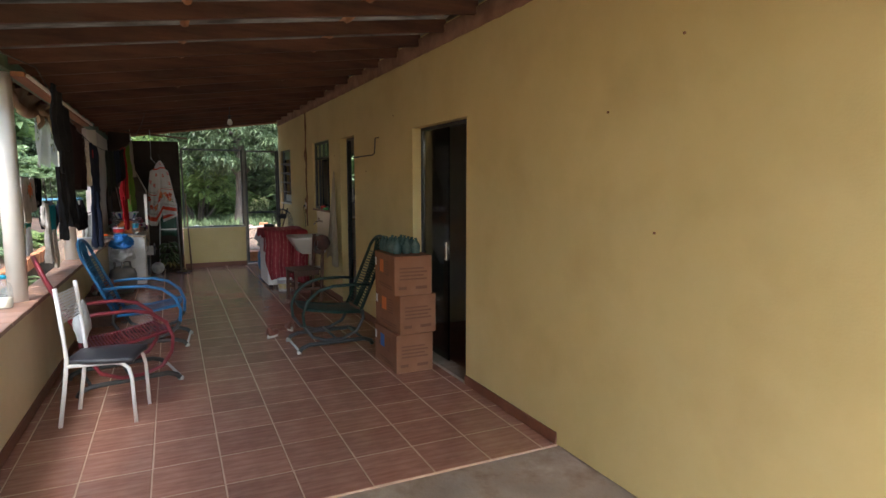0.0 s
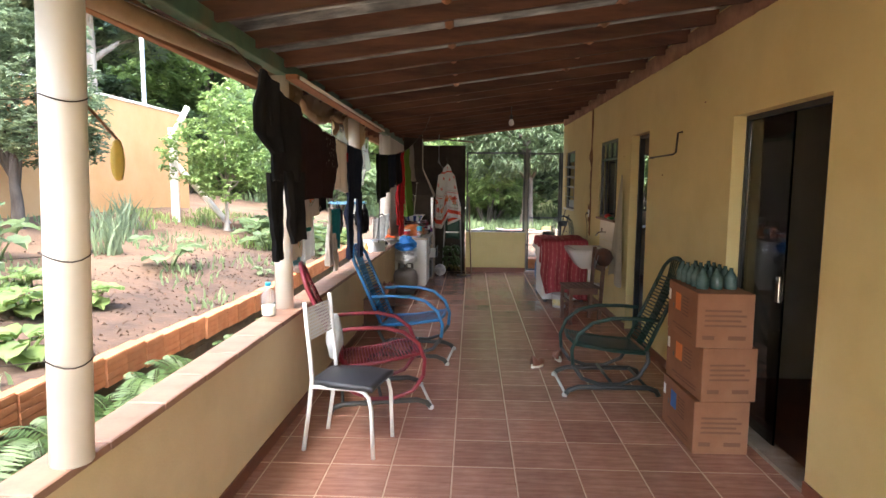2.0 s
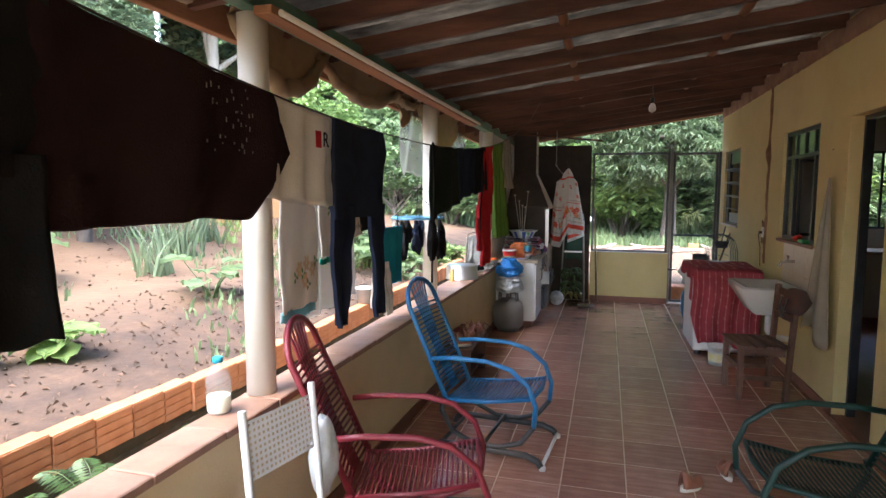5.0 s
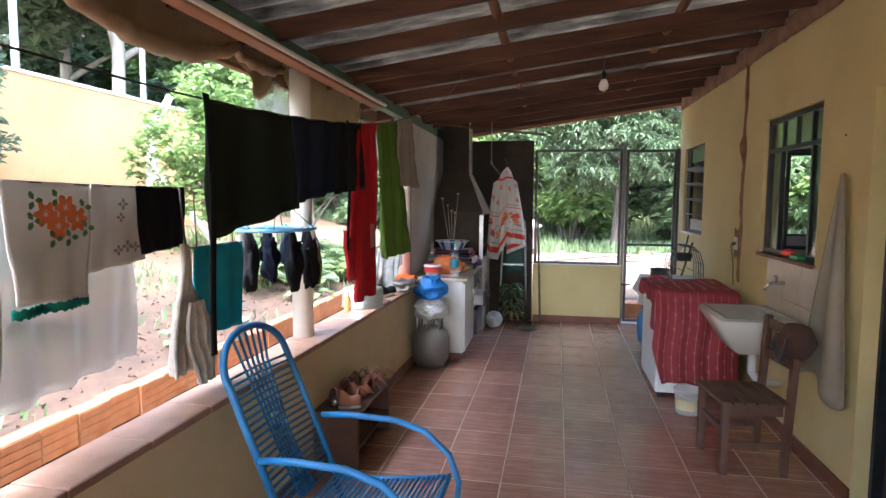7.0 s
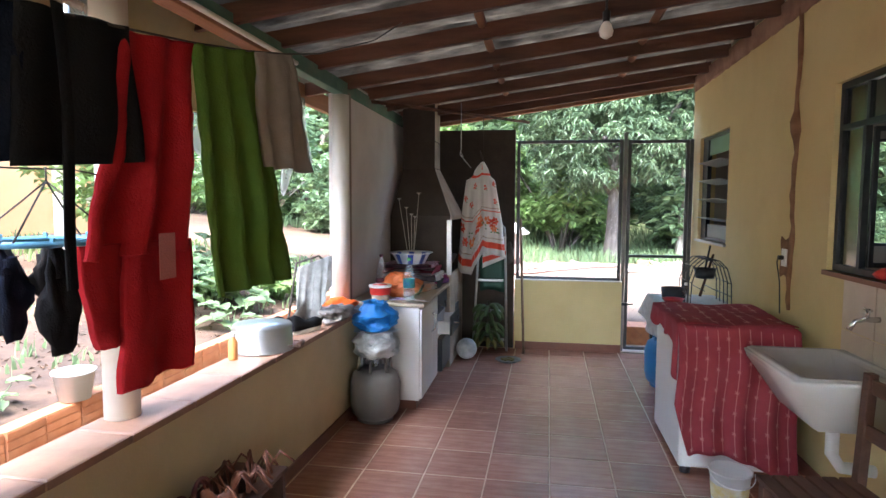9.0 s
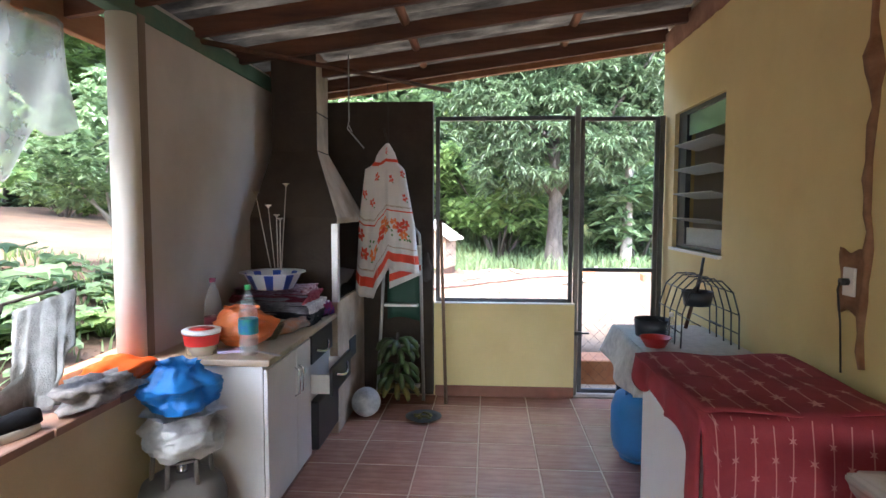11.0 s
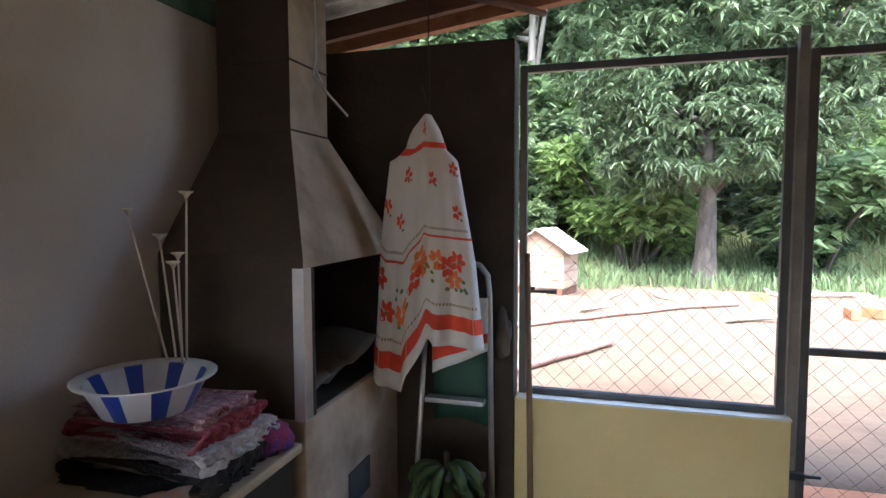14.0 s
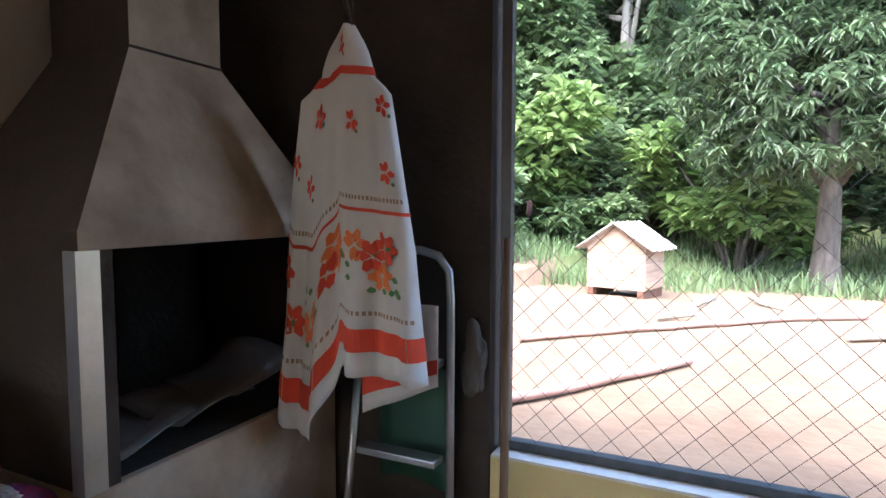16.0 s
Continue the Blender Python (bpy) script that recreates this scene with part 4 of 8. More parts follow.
# ---- barbecue ----
t = thing("barbecue", "built-in plastered brick barbecue, sooty hood and chimney with shaded sides coloured dark", "barbecue", pose(0, 0, 0))
OX, OY0, OY1 = -0.075, 9.735, 10.60
part("base", boxed(-0.655, OX, OY0, OY1, 0, 0.885, bevel=0.006), M_OVEN_FRONT, t)
# firebox sides carry soot and their shade in one dark colour
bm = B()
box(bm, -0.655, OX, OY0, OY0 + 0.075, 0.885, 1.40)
part("side_wall", bm, M_SOOT_SHADE, t)
part("far_side", boxed(-0.655, OX, OY1 - 0.07, OY1, 0.885, 1.40), M_SOOT_SHADE, t)
bm = B()
box(bm, -0.655, -0.60, OY0 + 0.075, OY1 - 0.07, 0.885, 1.40)
box(bm, -0.60, OX - 0.02, OY0 + 0.077, OY1 - 0.072, 0.886, 0.892)
part("firebox", bm, M_CHARRED, t)
bm = B()
lo = [(-0.655, OY0), (OX, OY0), (OX, OY1), (-0.655, OY1)]
up = [(-0.60, 10.02), (-0.28, 10.02), (-0.28, 10.32), (-0.60, 10.32)]
ring = [[bm.verts.new((x, y, z)) for x, y in q] for q, z in ((lo, 1.40), (lo, 1.44), (up, 1.90))]
for A, C in zip(ring, ring[1:]):
    for k in range(4):
        bm.faces.new((A[k], A[(k + 1) % 4], C[(k + 1) % 4], C[k]))
bm.faces.new(ring[0][::-1]), bm.faces.new(ring[2])
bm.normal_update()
# the hood's near face takes the darker plaster, its shade put in by facing
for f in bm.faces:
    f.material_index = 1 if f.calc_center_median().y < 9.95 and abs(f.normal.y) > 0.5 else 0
part("hood", bm, [M_OVEN_FRONT, M_SOOT_SHADE], t)
bm = boxed(-0.60, -0.28, 10.02, 10.32, 1.90, 2.58)
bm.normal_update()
# chimney faces along y coloured as shaded, the front left paler
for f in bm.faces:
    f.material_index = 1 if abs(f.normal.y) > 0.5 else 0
part("chimney", bm, [M_OVEN_FRONT, M_SOOT_SHADE], t)
for zb in (1.895, 2.16):
    part("chimney_band", boxed(-0.604, -0.276, 10.016, 10.324, zb, zb + 0.008, bevel=0.002), M_SOOT_SHADE, t)
bm = B()
box(bm, OX - 0.002, OX + 0.006, OY0 - 0.006, OY0 + 0.042, 0.885, 1.40)
box(bm, OX - 0.035, OX + 0.006, OY0 - 0.010, OY0 - 0.005, 0.885, 1.40)
part("edge_strip", bm, M_GREY_METAL, t, "galvanised steel corner strip")
part("ash_door", boxed(OX, OX + 0.008, 10.05, 10.25, 0.42, 0.56, bevel=0.003), M_STEEL_DARK, t)
M_PAPER = plain("newsprint", (0.21, 0.20, 0.185), 0.85, scale=30)
for k in range(3):
    bm = B()
    sheet(bm, lambda u, v, k=k: Vector((-0.46 + 0.30 * u + 0.02 * k, 9.86 + 0.17 * k + 0.26 * v, 0.905 + 0.022 * k + 0.014 * math.sin(5 * u + 4 * v + k) + (0.09 * v * v if k == 2 else 0.03 * v))), 6, 6, 0.004)
    single("newspaper", bm, M_PAPER, "crumpled newspaper lying in the barbecue firebox", "newspaper", None, "papers in the barbecue")
# sticks with shell flowers leaning on the wall
M_STICK = plain("pale_stick", (0.55, 0.50, 0.42), 0.6)
for k, (x, y, z, dx) in enumerate(((-0.33, 9.50, 1.63, 0.02), (-0.45, 9.52, 1.50, -0.05), (-0.50, 9.45, 1.58, -0.10), (-0.41, 9.55, 1.44, -0.02), (-0.36, 9.47, 1.42, 0.03))):
    t = thing("skewer", "thin pale stick with a cup-shaped tip", "skewer", pose(0, 0, 0), "sticks by the barbecue")
    bm = B()
    rod(bm, (-0.40 + dx * 0.2, 9.55, 0.96), (x, y, z), 0.004, 0.003, 6)
    part("shaft", bm, M_STICK, t)
    bm = B()
    lathe(bm, [(0.004, 0), (0.010, 0.012), (0.022, 0.02), (0.020, 0.022)], (x, y, z), 10)
    part("tip", bm, M_STICK, t)

# ---- cabinet run ----
M_WHITE_LAM = plain("white_laminate", (0.70, 0.69, 0.67), 0.4, var=1.05, stain=0.25, stain_color=(0.45, 0.40, 0.33))
M_COUNTER = surf("beige_worktop", (0.42, 0.33, 0.22), (0.52, 0.42, 0.30), 7, 0.35, 0.05, 80, stain=0.4, stain_scale=5, stain_color=(0.25, 0.17, 0.1))
M_BLACK_PL = plain("black_plastic", (0.018, 0.018, 0.02), 0.35)
M_CHROME = plain("chrome", (0.62, 0.62, 0.64), 0.15, 0.95, 1.05)
CX0, CX1, CY0, CY1, CZ = -0.645, -0.10, 8.52, 9.70, 0.785
t = thing("kitchen_cabinet", "white laminate base cabinet with two doors and chrome handles", "cabinet", pose(0, 0, 0))
part("body", boxed(CX0, CX1 - 0.02, CY0, 9.20, 0.075, CZ, bevel=0.003), M_WHITE_LAM, t)
part("plinth", boxed(CX0 + 0.03, CX1 - 0.05, CY0 + 0.03, 9.19, 0, 0.075), M_BASEB, t)
for a, b, h in ((CY0 + 0.004, 8.940, 8.915), (8.948, 9.196, 8.972)):
    d = part("door", boxed(CX1 - 0.019, CX1, a, b, 0.09, CZ - 0.02, bevel=0.004), M_WHITE_LAM, t)
    bm = B()
    tube(bm, [(CX1, h, 0.52), (CX1 + 0.025, h, 0.535), (CX1 + 0.028, h, 0.60), (CX1 + 0.025, h, 0.655), (CX1, h, 0.67)], 0.005, 7)
    part("handle", bm, M_CHROME, d)
t = thing("drawer_unit", "black-fronted drawer unit with an open drawer full of papers", "drawer unit", pose(0, 0, 0))
part("body", boxed(CX0, CX1 - 0.02, 9.21, CY1, 0.075, CZ, bevel=0.003), M_WHITE_LAM, t)
part("plinth", boxed(CX0 + 0.03, CX1 - 0.05, 9.22, CY1 - 0.01, 0, 0.075), M_BASEB, t)
d = part("drawer", boxed(CX1 - 0.019, CX1, 9.22, CY1 - 0.01, 0.60, CZ - 0.015, bevel=0.006), M_BLACK_PL, t)
bm = B()
tube(bm, arc(lambda u: (CX1 + 0.03 * math.sin(math.pi * u), 9.30 + 0.28 * u, 0.67 - 0.03 * math.sin(math.pi * u)), 10), 0.008, 7)
part("handle", bm, M_CHROME, d)
bm = B()
box(bm, CX1 + 0.10, CX1 + 0.12, 9.22, CY1 - 0.01, 0.42, 0.585, 0.005)
part("open_drawer_front", bm, M_BLACK_PL, t)
bm = B()
box(bm, CX1 - 0.02, CX1 + 0.10, 9.235, 9.247, 0.43, 0.54)
box(bm, CX1 - 0.02, CX1 + 0.10, CY1 - 0.037, CY1 - 0.025, 0.43, 0.54)
box(bm, CX1 - 0.02, CX1 + 0.10, 9.247, CY1 - 0.037, 0.43, 0.44)
d = part("open_drawer", bm, M_WHITE_LAM, t)
bm = B()
tube(bm, arc(lambda u: (CX1 + 0.12 + 0.03 * math.sin(math.pi * u), 9.30 + 0.28 * u, 0.53 - 0.03 * math.sin(math.pi * u)), 10), 0.008, 7)
part("handle", bm, M_CHROME, d)
bm = B()
box(bm, CX1 - 0.019, CX1 + 0.035, 9.22, CY1 - 0.01, 0.10, 0.385, 0.01)
d = part("deep_drawer", bm, M_BLACK_PL, t)
bm = boxed(-0.658, CX1 + 0.022, CY0 - 0.025, CY1 + 0.02, CZ, CZ + 0.032, bevel=0.008)
single("worktop", bm, M_COUNTER, "beige worktop with a dark worn front edge", "worktop")
TOP = CZ + 0.033


def bottle(name, label, m, profile, cap_z, cap_r, body, cap_mat, liquid=None, liquid_z=0, band=None, band_mat=None):
    t = thing(name, label, "bottle", m)
    bm = B()
    lathe(bm, profile, seg=20, cap1=False)
    part("body", bm, body, t).visible_shadow = False
    bm = B()
    lathe(bm, [(cap_r, cap_z), (cap_r, cap_z + 0.02), (cap_r * 0.9, cap_z + 0.022)], seg=14)
    part("cap", bm, cap_mat, t)
    if band:
        bm = B()
        lathe(bm, [(band[0], band[1]), (band[0], band[2])], seg=20, cap0=False, cap1=False)
        part("wrapper", bm, band_mat, t)
    if liquid:
        bm = B()
        r0 = profile[1][0] - 0.004
        lathe(bm, [(r0 * 0.9, 0.006), (r0, 0.015), (r0, liquid_z)], seg=18)
        part("liquid", bm, liquid, t)
    return t




def clear(name, color, alpha, rough=0.08):
    """Thin see-through plastic that keeps its gloss."""
    m = bpy.data.materials.new(name)
    m.use_nodes = True
    b = m.node_tree.nodes["Principled BSDF"]
    b.inputs["Base Color"].default_value = (*color, 1)
    b.inputs["Roughness"].default_value = rough
    b.inputs["Alpha"].default_value = alpha
    b.inputs["Coat Weight"].default_value = 0.6
    b.inputs["Coat Roughness"].default_value = 0.05
    return m


G_PET = clear("clear_plastic", (0.55, 0.58, 0.58), 0.18)
G_WATER = clear("water", (0.42, 0.46, 0.46), 0.18)
M_GREEN_PL = plain("green_plastic", (0.05, 0.30, 0.10), 0.4)
M_LABEL_BG = surf("blue_green_wrapper", (0.01, 0.09, 0.34), (0.03, 0.24, 0.10), 20, 0.4, 0)
M_RED_PL = plain("red_plastic", (0.55, 0.035, 0.03), 0.35)
M_WHITE_PL = plain("white_plastic", (0.76, 0.76, 0.75), 0.4, var=1.03)
PROF = [(0.040, 0.0), (0.044, 0.012), (0.044, 0.15), (0.042, 0.17), (0.044, 0.19), (0.030, 0.25), (0.014, 0.29), (0.013, 0.31)]
bottle("water_bottle", "clear plastic bottle with green cap and blue wrapper, part full", pose(-0.215, 8.60, TOP), PROF, 0.305, 0.016, G_PET, M_GREEN_PL, G_WATER, 0.085, (0.0455, 0.10, 0.17), M_LABEL_BG)
M_WINE = plain("dark_red_wrapper", (0.16, 0.03, 0.05), 0.4)
bottle("soda_bottle", "clear plastic bottle with dark cap and wine-red wrapper", pose(-0.50, 8.85, TOP), PROF, 0.305, 0.016, G_PET, M_WINE, None, 0, (0.0455, 0.06, 0.13), M_WINE)
t = thing("ice_cream_tub", "round red and clear plastic tub with a white lid", "tub", pose(-0.44, 8.60, TOP))
bm = B()
lathe(bm, [(0.068, 0), (0.082, 0.10)], seg=24)
part("body", bm, clear("tub_plastic", (0.62, 0.58, 0.52), 0.45), t).visible_shadow = False
bm = B()
lathe(bm, [(0.064, 0.003), (0.068, 0.04), (0.05, 0.046)], seg=24)
part("contents", bm, M_CREAM, t)
bm = B()
lathe(bm, [(0.0765, 0.046), (0.0832, 0.096)], seg=24, cap0=False, cap1=False)
part("red_wrapper", bm, M_RED_PL, t)
bm = B()
lathe(bm, [(0.087, 0.10), (0.088, 0.115), (0.080, 0.119), (0.06, 0.117)], seg=24)
part("lid", bm, M_WHITE_PL, t)
bm = B()
lathe(bm, [(0.058, 0.1185), (0.01, 0.1195)], seg=20)
part("lid_print", bm, M_RED_PL, t)


def lump(bm, c, rx, ry, rz, seed, amp=0.25, sub=3):
    """A crumpled rounded body."""
    res = bmesh.ops.create_icosphere(bm, subdivisions=sub, radius=1)
    for v in res["verts"]:
        d = v.co.normalized()
        k = 1 + amp * noise.noise(d * 1.7 + Vector((seed, 0, 0))) + amp * 0.5 * abs(noise.noise(d * 4.5 + Vector((0, seed, 0)))) - amp * 0.3 * abs(noise.noise(d * 9 + Vector((seed, seed, 0))))
        v.co = Vector((c[0] + d.x * rx * k, c[1] + d.y * ry * k, c[2] + max(d.z * k, -0.92) * rz))
    for f in bm.faces:
        f.smooth = True


def bag(bm, rx, ry, h, seed, neck=0.22):
    """A crumpled bag, pleated towards its gathered top."""
    def fn(u, v):
        a = u * math.tau
        q = max(0.0, (v - 0.60) / 0.40)
        k = (0.55 + 0.45 * min(v / 0.25, 1) ** 0.6) * (1 - (1 - neck) * q ** 0.8)
        d = Vector((math.cos(a), math.sin(a), v * 2))
        crease = 0.38 * noise.noise(d * 1.5 + Vector((seed, 0, 0))) - 0.26 * abs(noise.noise(d * 3.4 + Vector((0, seed, 0)))) - 0.09 * abs(noise.noise(d * 8 + Vector((seed, seed, 0))))
        pleat = 0.07 * math.sin(a * 7 + 3 * noise.noise(d + Vector((seed, 3, 1)))) * q
        flare = 0.35 * max(0, (v - 0.93) / 0.07)
        rr_ = k * (1 + crease + pleat) + flare * neck
        return Vector((math.cos(a) * rx * rr_, math.sin(a) * ry * rr_, h * (v + 0.05 * noise.noise(d * 2.5 + Vector((1, seed, 4))) * min(v * 4, 1))))
    sheet(bm, fn, 64, 30)
    bmesh.ops.remove_doubles(bm, verts=bm.verts, dist=0.0006)


M_ORANGE_BAG = plain("orange_plastic_bag", (0.70, 0.20, 0.06), 0.35, trans=0.3)
bm = B()
bag(bm, 0.16, 0.125, 0.19, 3, 0.45)
single("plastic_bag", bm, M_ORANGE_BAG, "crumpled orange plastic bag on the worktop", "plastic bag", pose(-0.33, 8.80, TOP))
bm = B()
lump(bm, (0, 0, 0.03), 0.16, 0.05, 0.035, 6, 0.5)
single("cloth_roll", bm, surf("striped_rag", (0.45, 0.16, 0.06), (0.30, 0.27, 0.24), 14, 0.9, 0.2, 120), "rumpled orange and grey rag on the worktop", "rag", pose(-0.19, 9.12, TOP, 0, 0, 70))
G_GREEN = clear("green_glass", (0.25, 0.48, 0.32), 0.4)
bm = B()
lathe(bm, [(0.05, 0), (0.085, 0.06), (0.09, 0.075), (0.085, 0.072), (0.05, 0.008)], seg=20, cap1=True)
single("glass_bowl", bm, G_GREEN, "pale green glass bowl on the worktop", "bowl", pose(-0.25, 8.93, TOP))
single("cutlery", boxed(-0.1, 0.1, -0.008, 0.008, 0, 0.006, bevel=0.002), M_GREY_METAL, "metal knife lying on the worktop", "knife", pose(-0.14, 8.62, TOP, 0, 0, -30))
single("paper_packet", boxed(-0.06, 0.06, -0.035, 0.035, 0, 0.012, bevel=0.003), plain("lilac_paper", (0.45, 0.38, 0.55), 0.6), "small lilac paper packet on the worktop", "packet", pose(-0.32, 8.64, TOP, 0, 0, 25))

# folded crochet blankets and the basin on them
M_CROCHET_R = surf("maroon_crochet", (0.19, 0.010, 0.028), (0.50, 0.13, 0.17), 40, 0.95, 0.8, 120)
M_CROCHET_W = surf("white_crochet", (0.36, 0.31, 0.33), (0.80, 0.77, 0.75), 40, 0.95, 0.8, 120)
M_CROCHET_P = surf("purple_pink_crochet", (0.16, 0.015, 0.06), (0.70, 0.50, 0.54), 38, 0.95, 0.8, 120)
M_CROCHET_K = surf("black_crochet", (0.02, 0.02, 0.022), (0.05, 0.045, 0.05), 40, 0.95, 0.8, 120)


def folded(bm, x0, x1, y0, y1, z0, z1, seed):
    def fn(u, v):
        a = math.tau * v
        cx, cz = (x0 + x1) / 2, (z0 + z1) / 2
        hx, hz = (x1 - x0) / 2, (z1 - z0) / 2
        px = max(-1, min(1, 1.5 * math.cos(a)))
        pz = max(-1, min(1, 1.5 * math.sin(a)))
        n = 0.030 * noise.noise(Vector((u * 4 + seed, v * 5, seed))) + 0.006 * noise.noise(Vector((u * 30, v * 30, seed)))
        lace = 0.014 * abs(math.sin(u * 34)) * max(px, 0)
        return Vector((cx + px * hx + n + lace, y0 + (y1 - y0) * u + n, cz + pz * hz + 0.35 * n))
    sheet(bm, fn, 60, 40)


z = TOP
for k, (mt, h, lab, x1) in enumerate(((M_CROCHET_K, 0.065, "folded black crochet blanket", -0.12), (M_CROCHET_W, 0.055, "folded white lacy crochet blanket", -0.13), (M_CROCHET_R, 0.05, "folded maroon crochet blanket", -0.16), (M_CROCHET_P, 0.035, "folded purple and white crochet blanket", -0.18))):
    bm = B()
    folded(bm, -0.60, x1, 9.26 + 0.02 * k, 9.66 - 0.03 * k, z, z + h, k)
    single("crochet_blanket", bm, mt, lab + " in a pile on the worktop", "blanket", None, "blankets on the worktop")
    z += h + 0.001
bm = B()
lump(bm, (0, 0, 0.05), 0.07, 0.09, 0.06, 9, 0.4)
single("woollen_cloth", bm, surf("red_blue_wool", (0.35, 0.02, 0.03), (0.05, 0.05, 0.25), 25, 0.95, 0.7, 90), "bunched red and blue woollen cloth on the worktop", "cloth", pose(-0.15, 9.62, TOP))


def basin_material():
    """White enamelled plastic with blue upright panels."""
    m = plain("blue_white_basin", (0.72, 0.74, 0.80), 0.3)
    nt = m.node_tree
    b = nt.nodes["Principled BSDF"]
    tc = nt.nodes.new("ShaderNodeTexCoord")
    gr = nt.nodes.new("ShaderNodeTexGradient")
    gr.gradient_type = "RADIAL"
    nt.links.new(tc.outputs["Object"], gr.inputs[0])
    mul = nt.nodes.new("ShaderNodeMath")
    mul.operation, mul.inputs[1].default_value = "MULTIPLY", 8.0
    fr = nt.nodes.new("ShaderNodeMath")
    fr.operation = "FRACT"
    gt = nt.nodes.new("ShaderNodeMath")
    gt.operation, gt.inputs[1].default_value = "GREATER_THAN", 0.6
    nt.links.new(gr.outputs["Fac"], mul.inputs[0])
    nt.links.new(mul.outputs[0], fr.inputs[0])
    nt.links.new(fr.outputs[0], gt.inputs[0])
    mix = nt.nodes.new("ShaderNodeMix")
    mix.data_type = "RGBA"
    mix.inputs[6].default_value, mix.inputs[7].default_value = (0.74, 0.75, 0.80, 1), (0.03, 0.08, 0.45, 1)
    nt.links.new(gt.outputs[0], mix.inputs[0])
    nt.links.new(mix.outputs[2], b.inputs["Base Color"])
    return m


t = thing("wash_basin_bowl", "round white plastic basin with blue panels on folded blankets", "basin", pose(-0.37, 9.36, z, 0, 0, 20))
bm = B()
lathe(bm, [(0.12, 0), (0.165, 0.085), (0.17, 0.09), (0.162, 0.088), (0.118, 0.008)], seg=32)
part("body", bm, basin_material(), t)
bm = B()
lathe(bm, [(0.163, 0.086), (0.19, 0.094), (0.192, 0.099), (0.163, 0.092)], seg=32, cap0=False, cap1=False)
part("rim", bm, M_WHITE_PL, t)

# gas bottle with bags on it
M_GREY_PAINT = plain("grey_gas_paint", (0.15, 0.14, 0.13), 0.5, stain=0.4)
M_BLUE_PAINT = plain("blue_gas_paint", (0.03, 0.16, 0.36), 0.45, stain=0.3)
M_YELLOW_PAINT = plain("yellow_gas_paint", (0.45, 0.36, 0.10), 0.5, stain=0.4)


def gas_bottle(label, m, body, h=0.36):
    t = thing("gas_cylinder", label, "gas cylinder", m)
    bm = B()
    lathe(bm, [(0.13, 0.02), (0.165, 0.06), (0.18, 0.12), (0.182, h - 0.09), (0.16, h - 0.02), (0.09, h + 0.02)], seg=28)
    part("body", bm, body, t)
    bm = B()
    lathe(bm, [(0.13, 0.0), (0.13, 0.04)], seg=24)
    part("foot_ring", bm, body, t)
    for a in (0.5, 2.6, 4.7):
        bm = B()
        tube(bm, arc(lambda u, a=a: (0.11 * math.cos(a + u), 0.11 * math.sin(a + u), h + 0.10), 6), 0.008, 6)
        rod(bm, (0.12 * math.cos(a), 0.12 * math.sin(a), h - 0.01), (0.11 * math.cos(a), 0.11 * math.sin(a), h + 0.10), 0.010)
        rod(bm, (0.12 * math.cos(a + 1), 0.12 * math.sin(a + 1), h - 0.01), (0.11 * math.cos(a + 1), 0.11 * math.sin(a + 1), h + 0.10), 0.010)
        part("carrying_handle", bm, body, t)
    bm = B()
    lathe(bm, [(0.03, h + 0.01), (0.02, h + 0.03), (0.02, h + 0.07)], seg=12)
    part("valve", bm, M_CHROME, t)
    return t


gas_bottle("grey household gas cylinder standing by the cabinet", pose(-0.40, 8.315, 0), M_GREY_PAINT)
gas_bottle("blue gas cylinder under the cloth-covered table", pose(1.84, 9.50, 0), M_BLUE_PAINT, 0.40)
M_BLUE_BAG = plain("blue_plastic_bag", (0.03, 0.20, 0.52), 0.4, trans=0.25)
M_CLEAR_BAG = surf("milky_plastic_bag", (0.50, 0.50, 0.49), (0.68, 0.69, 0.67), 12, 0.45, 0.3, 40, trans=0.3)
bm = B()
bag(bm, 0.165, 0.16, 0.20, 11, 0.75)
single("grocery_bag", bm, M_CLEAR_BAG, "full white plastic bag resting on the gas cylinder", "plastic bag", pose(-0.39, 8.32, 0.452))
bm = B()
bag(bm, 0.16, 0.15, 0.21, 14, 0.42)
single("blue_bag", bm, M_BLUE_BAG, "full blue plastic bag on top of a white one", "plastic bag", pose(-0.40, 8.31, 0.645))

# ladder, pole, bananas, ball, plate
t = thing("step_ladder", "narrow aluminium folding ladder leaning by the end wall", "ladder", pose(0, 0, 0))
bm = B()
tube(bm, [(0.07, 10.36, 0.0), (0.12, 10.50, 1.30)], 0.012, 8)
part("rail", bm, M_GREY_METAL, t)
bm = B()
tube(bm, [(0.42, 10.46, 0.0), (0.385, 10.54, 1.22), (0.375, 10.55, 1.30), (0.34, 10.55, 1.345), (0.28, 10.55, 1.36), (0.12, 10.52, 1.36)], 0.013, 8)
part("rail", bm, M_GREY_METAL, t)
for zz in (0.12, 0.42, 0.74, 1.02):
    part("step", boxed(0.09 + 0.03 * zz, 0.40 - 0.03 * zz, 10.37 + 0.1 * zz, 10.43 + 0.1 * zz, zz, zz + 0.022, bevel=0.004), M_GREY_METAL, t)
bm = B()
sheet(bm, lambda u, v: Vector((0.12 + 0.26 * u, 10.575, 0.62 + 0.38 * v + 0.02 * math.sin(4 * u))), 5, 6, 0.006)
single("green_board", bm, plain("dark_green_board", (0.02, 0.07, 0.045), 0.6), "dark green board leaning behind the ladder", "board")
bm = B()
tube(bm, [(0.60, 10.38, 0.0), (0.57, 10.50, 0.75), (0.545, 10.585, 1.40)], 0.013, 8)
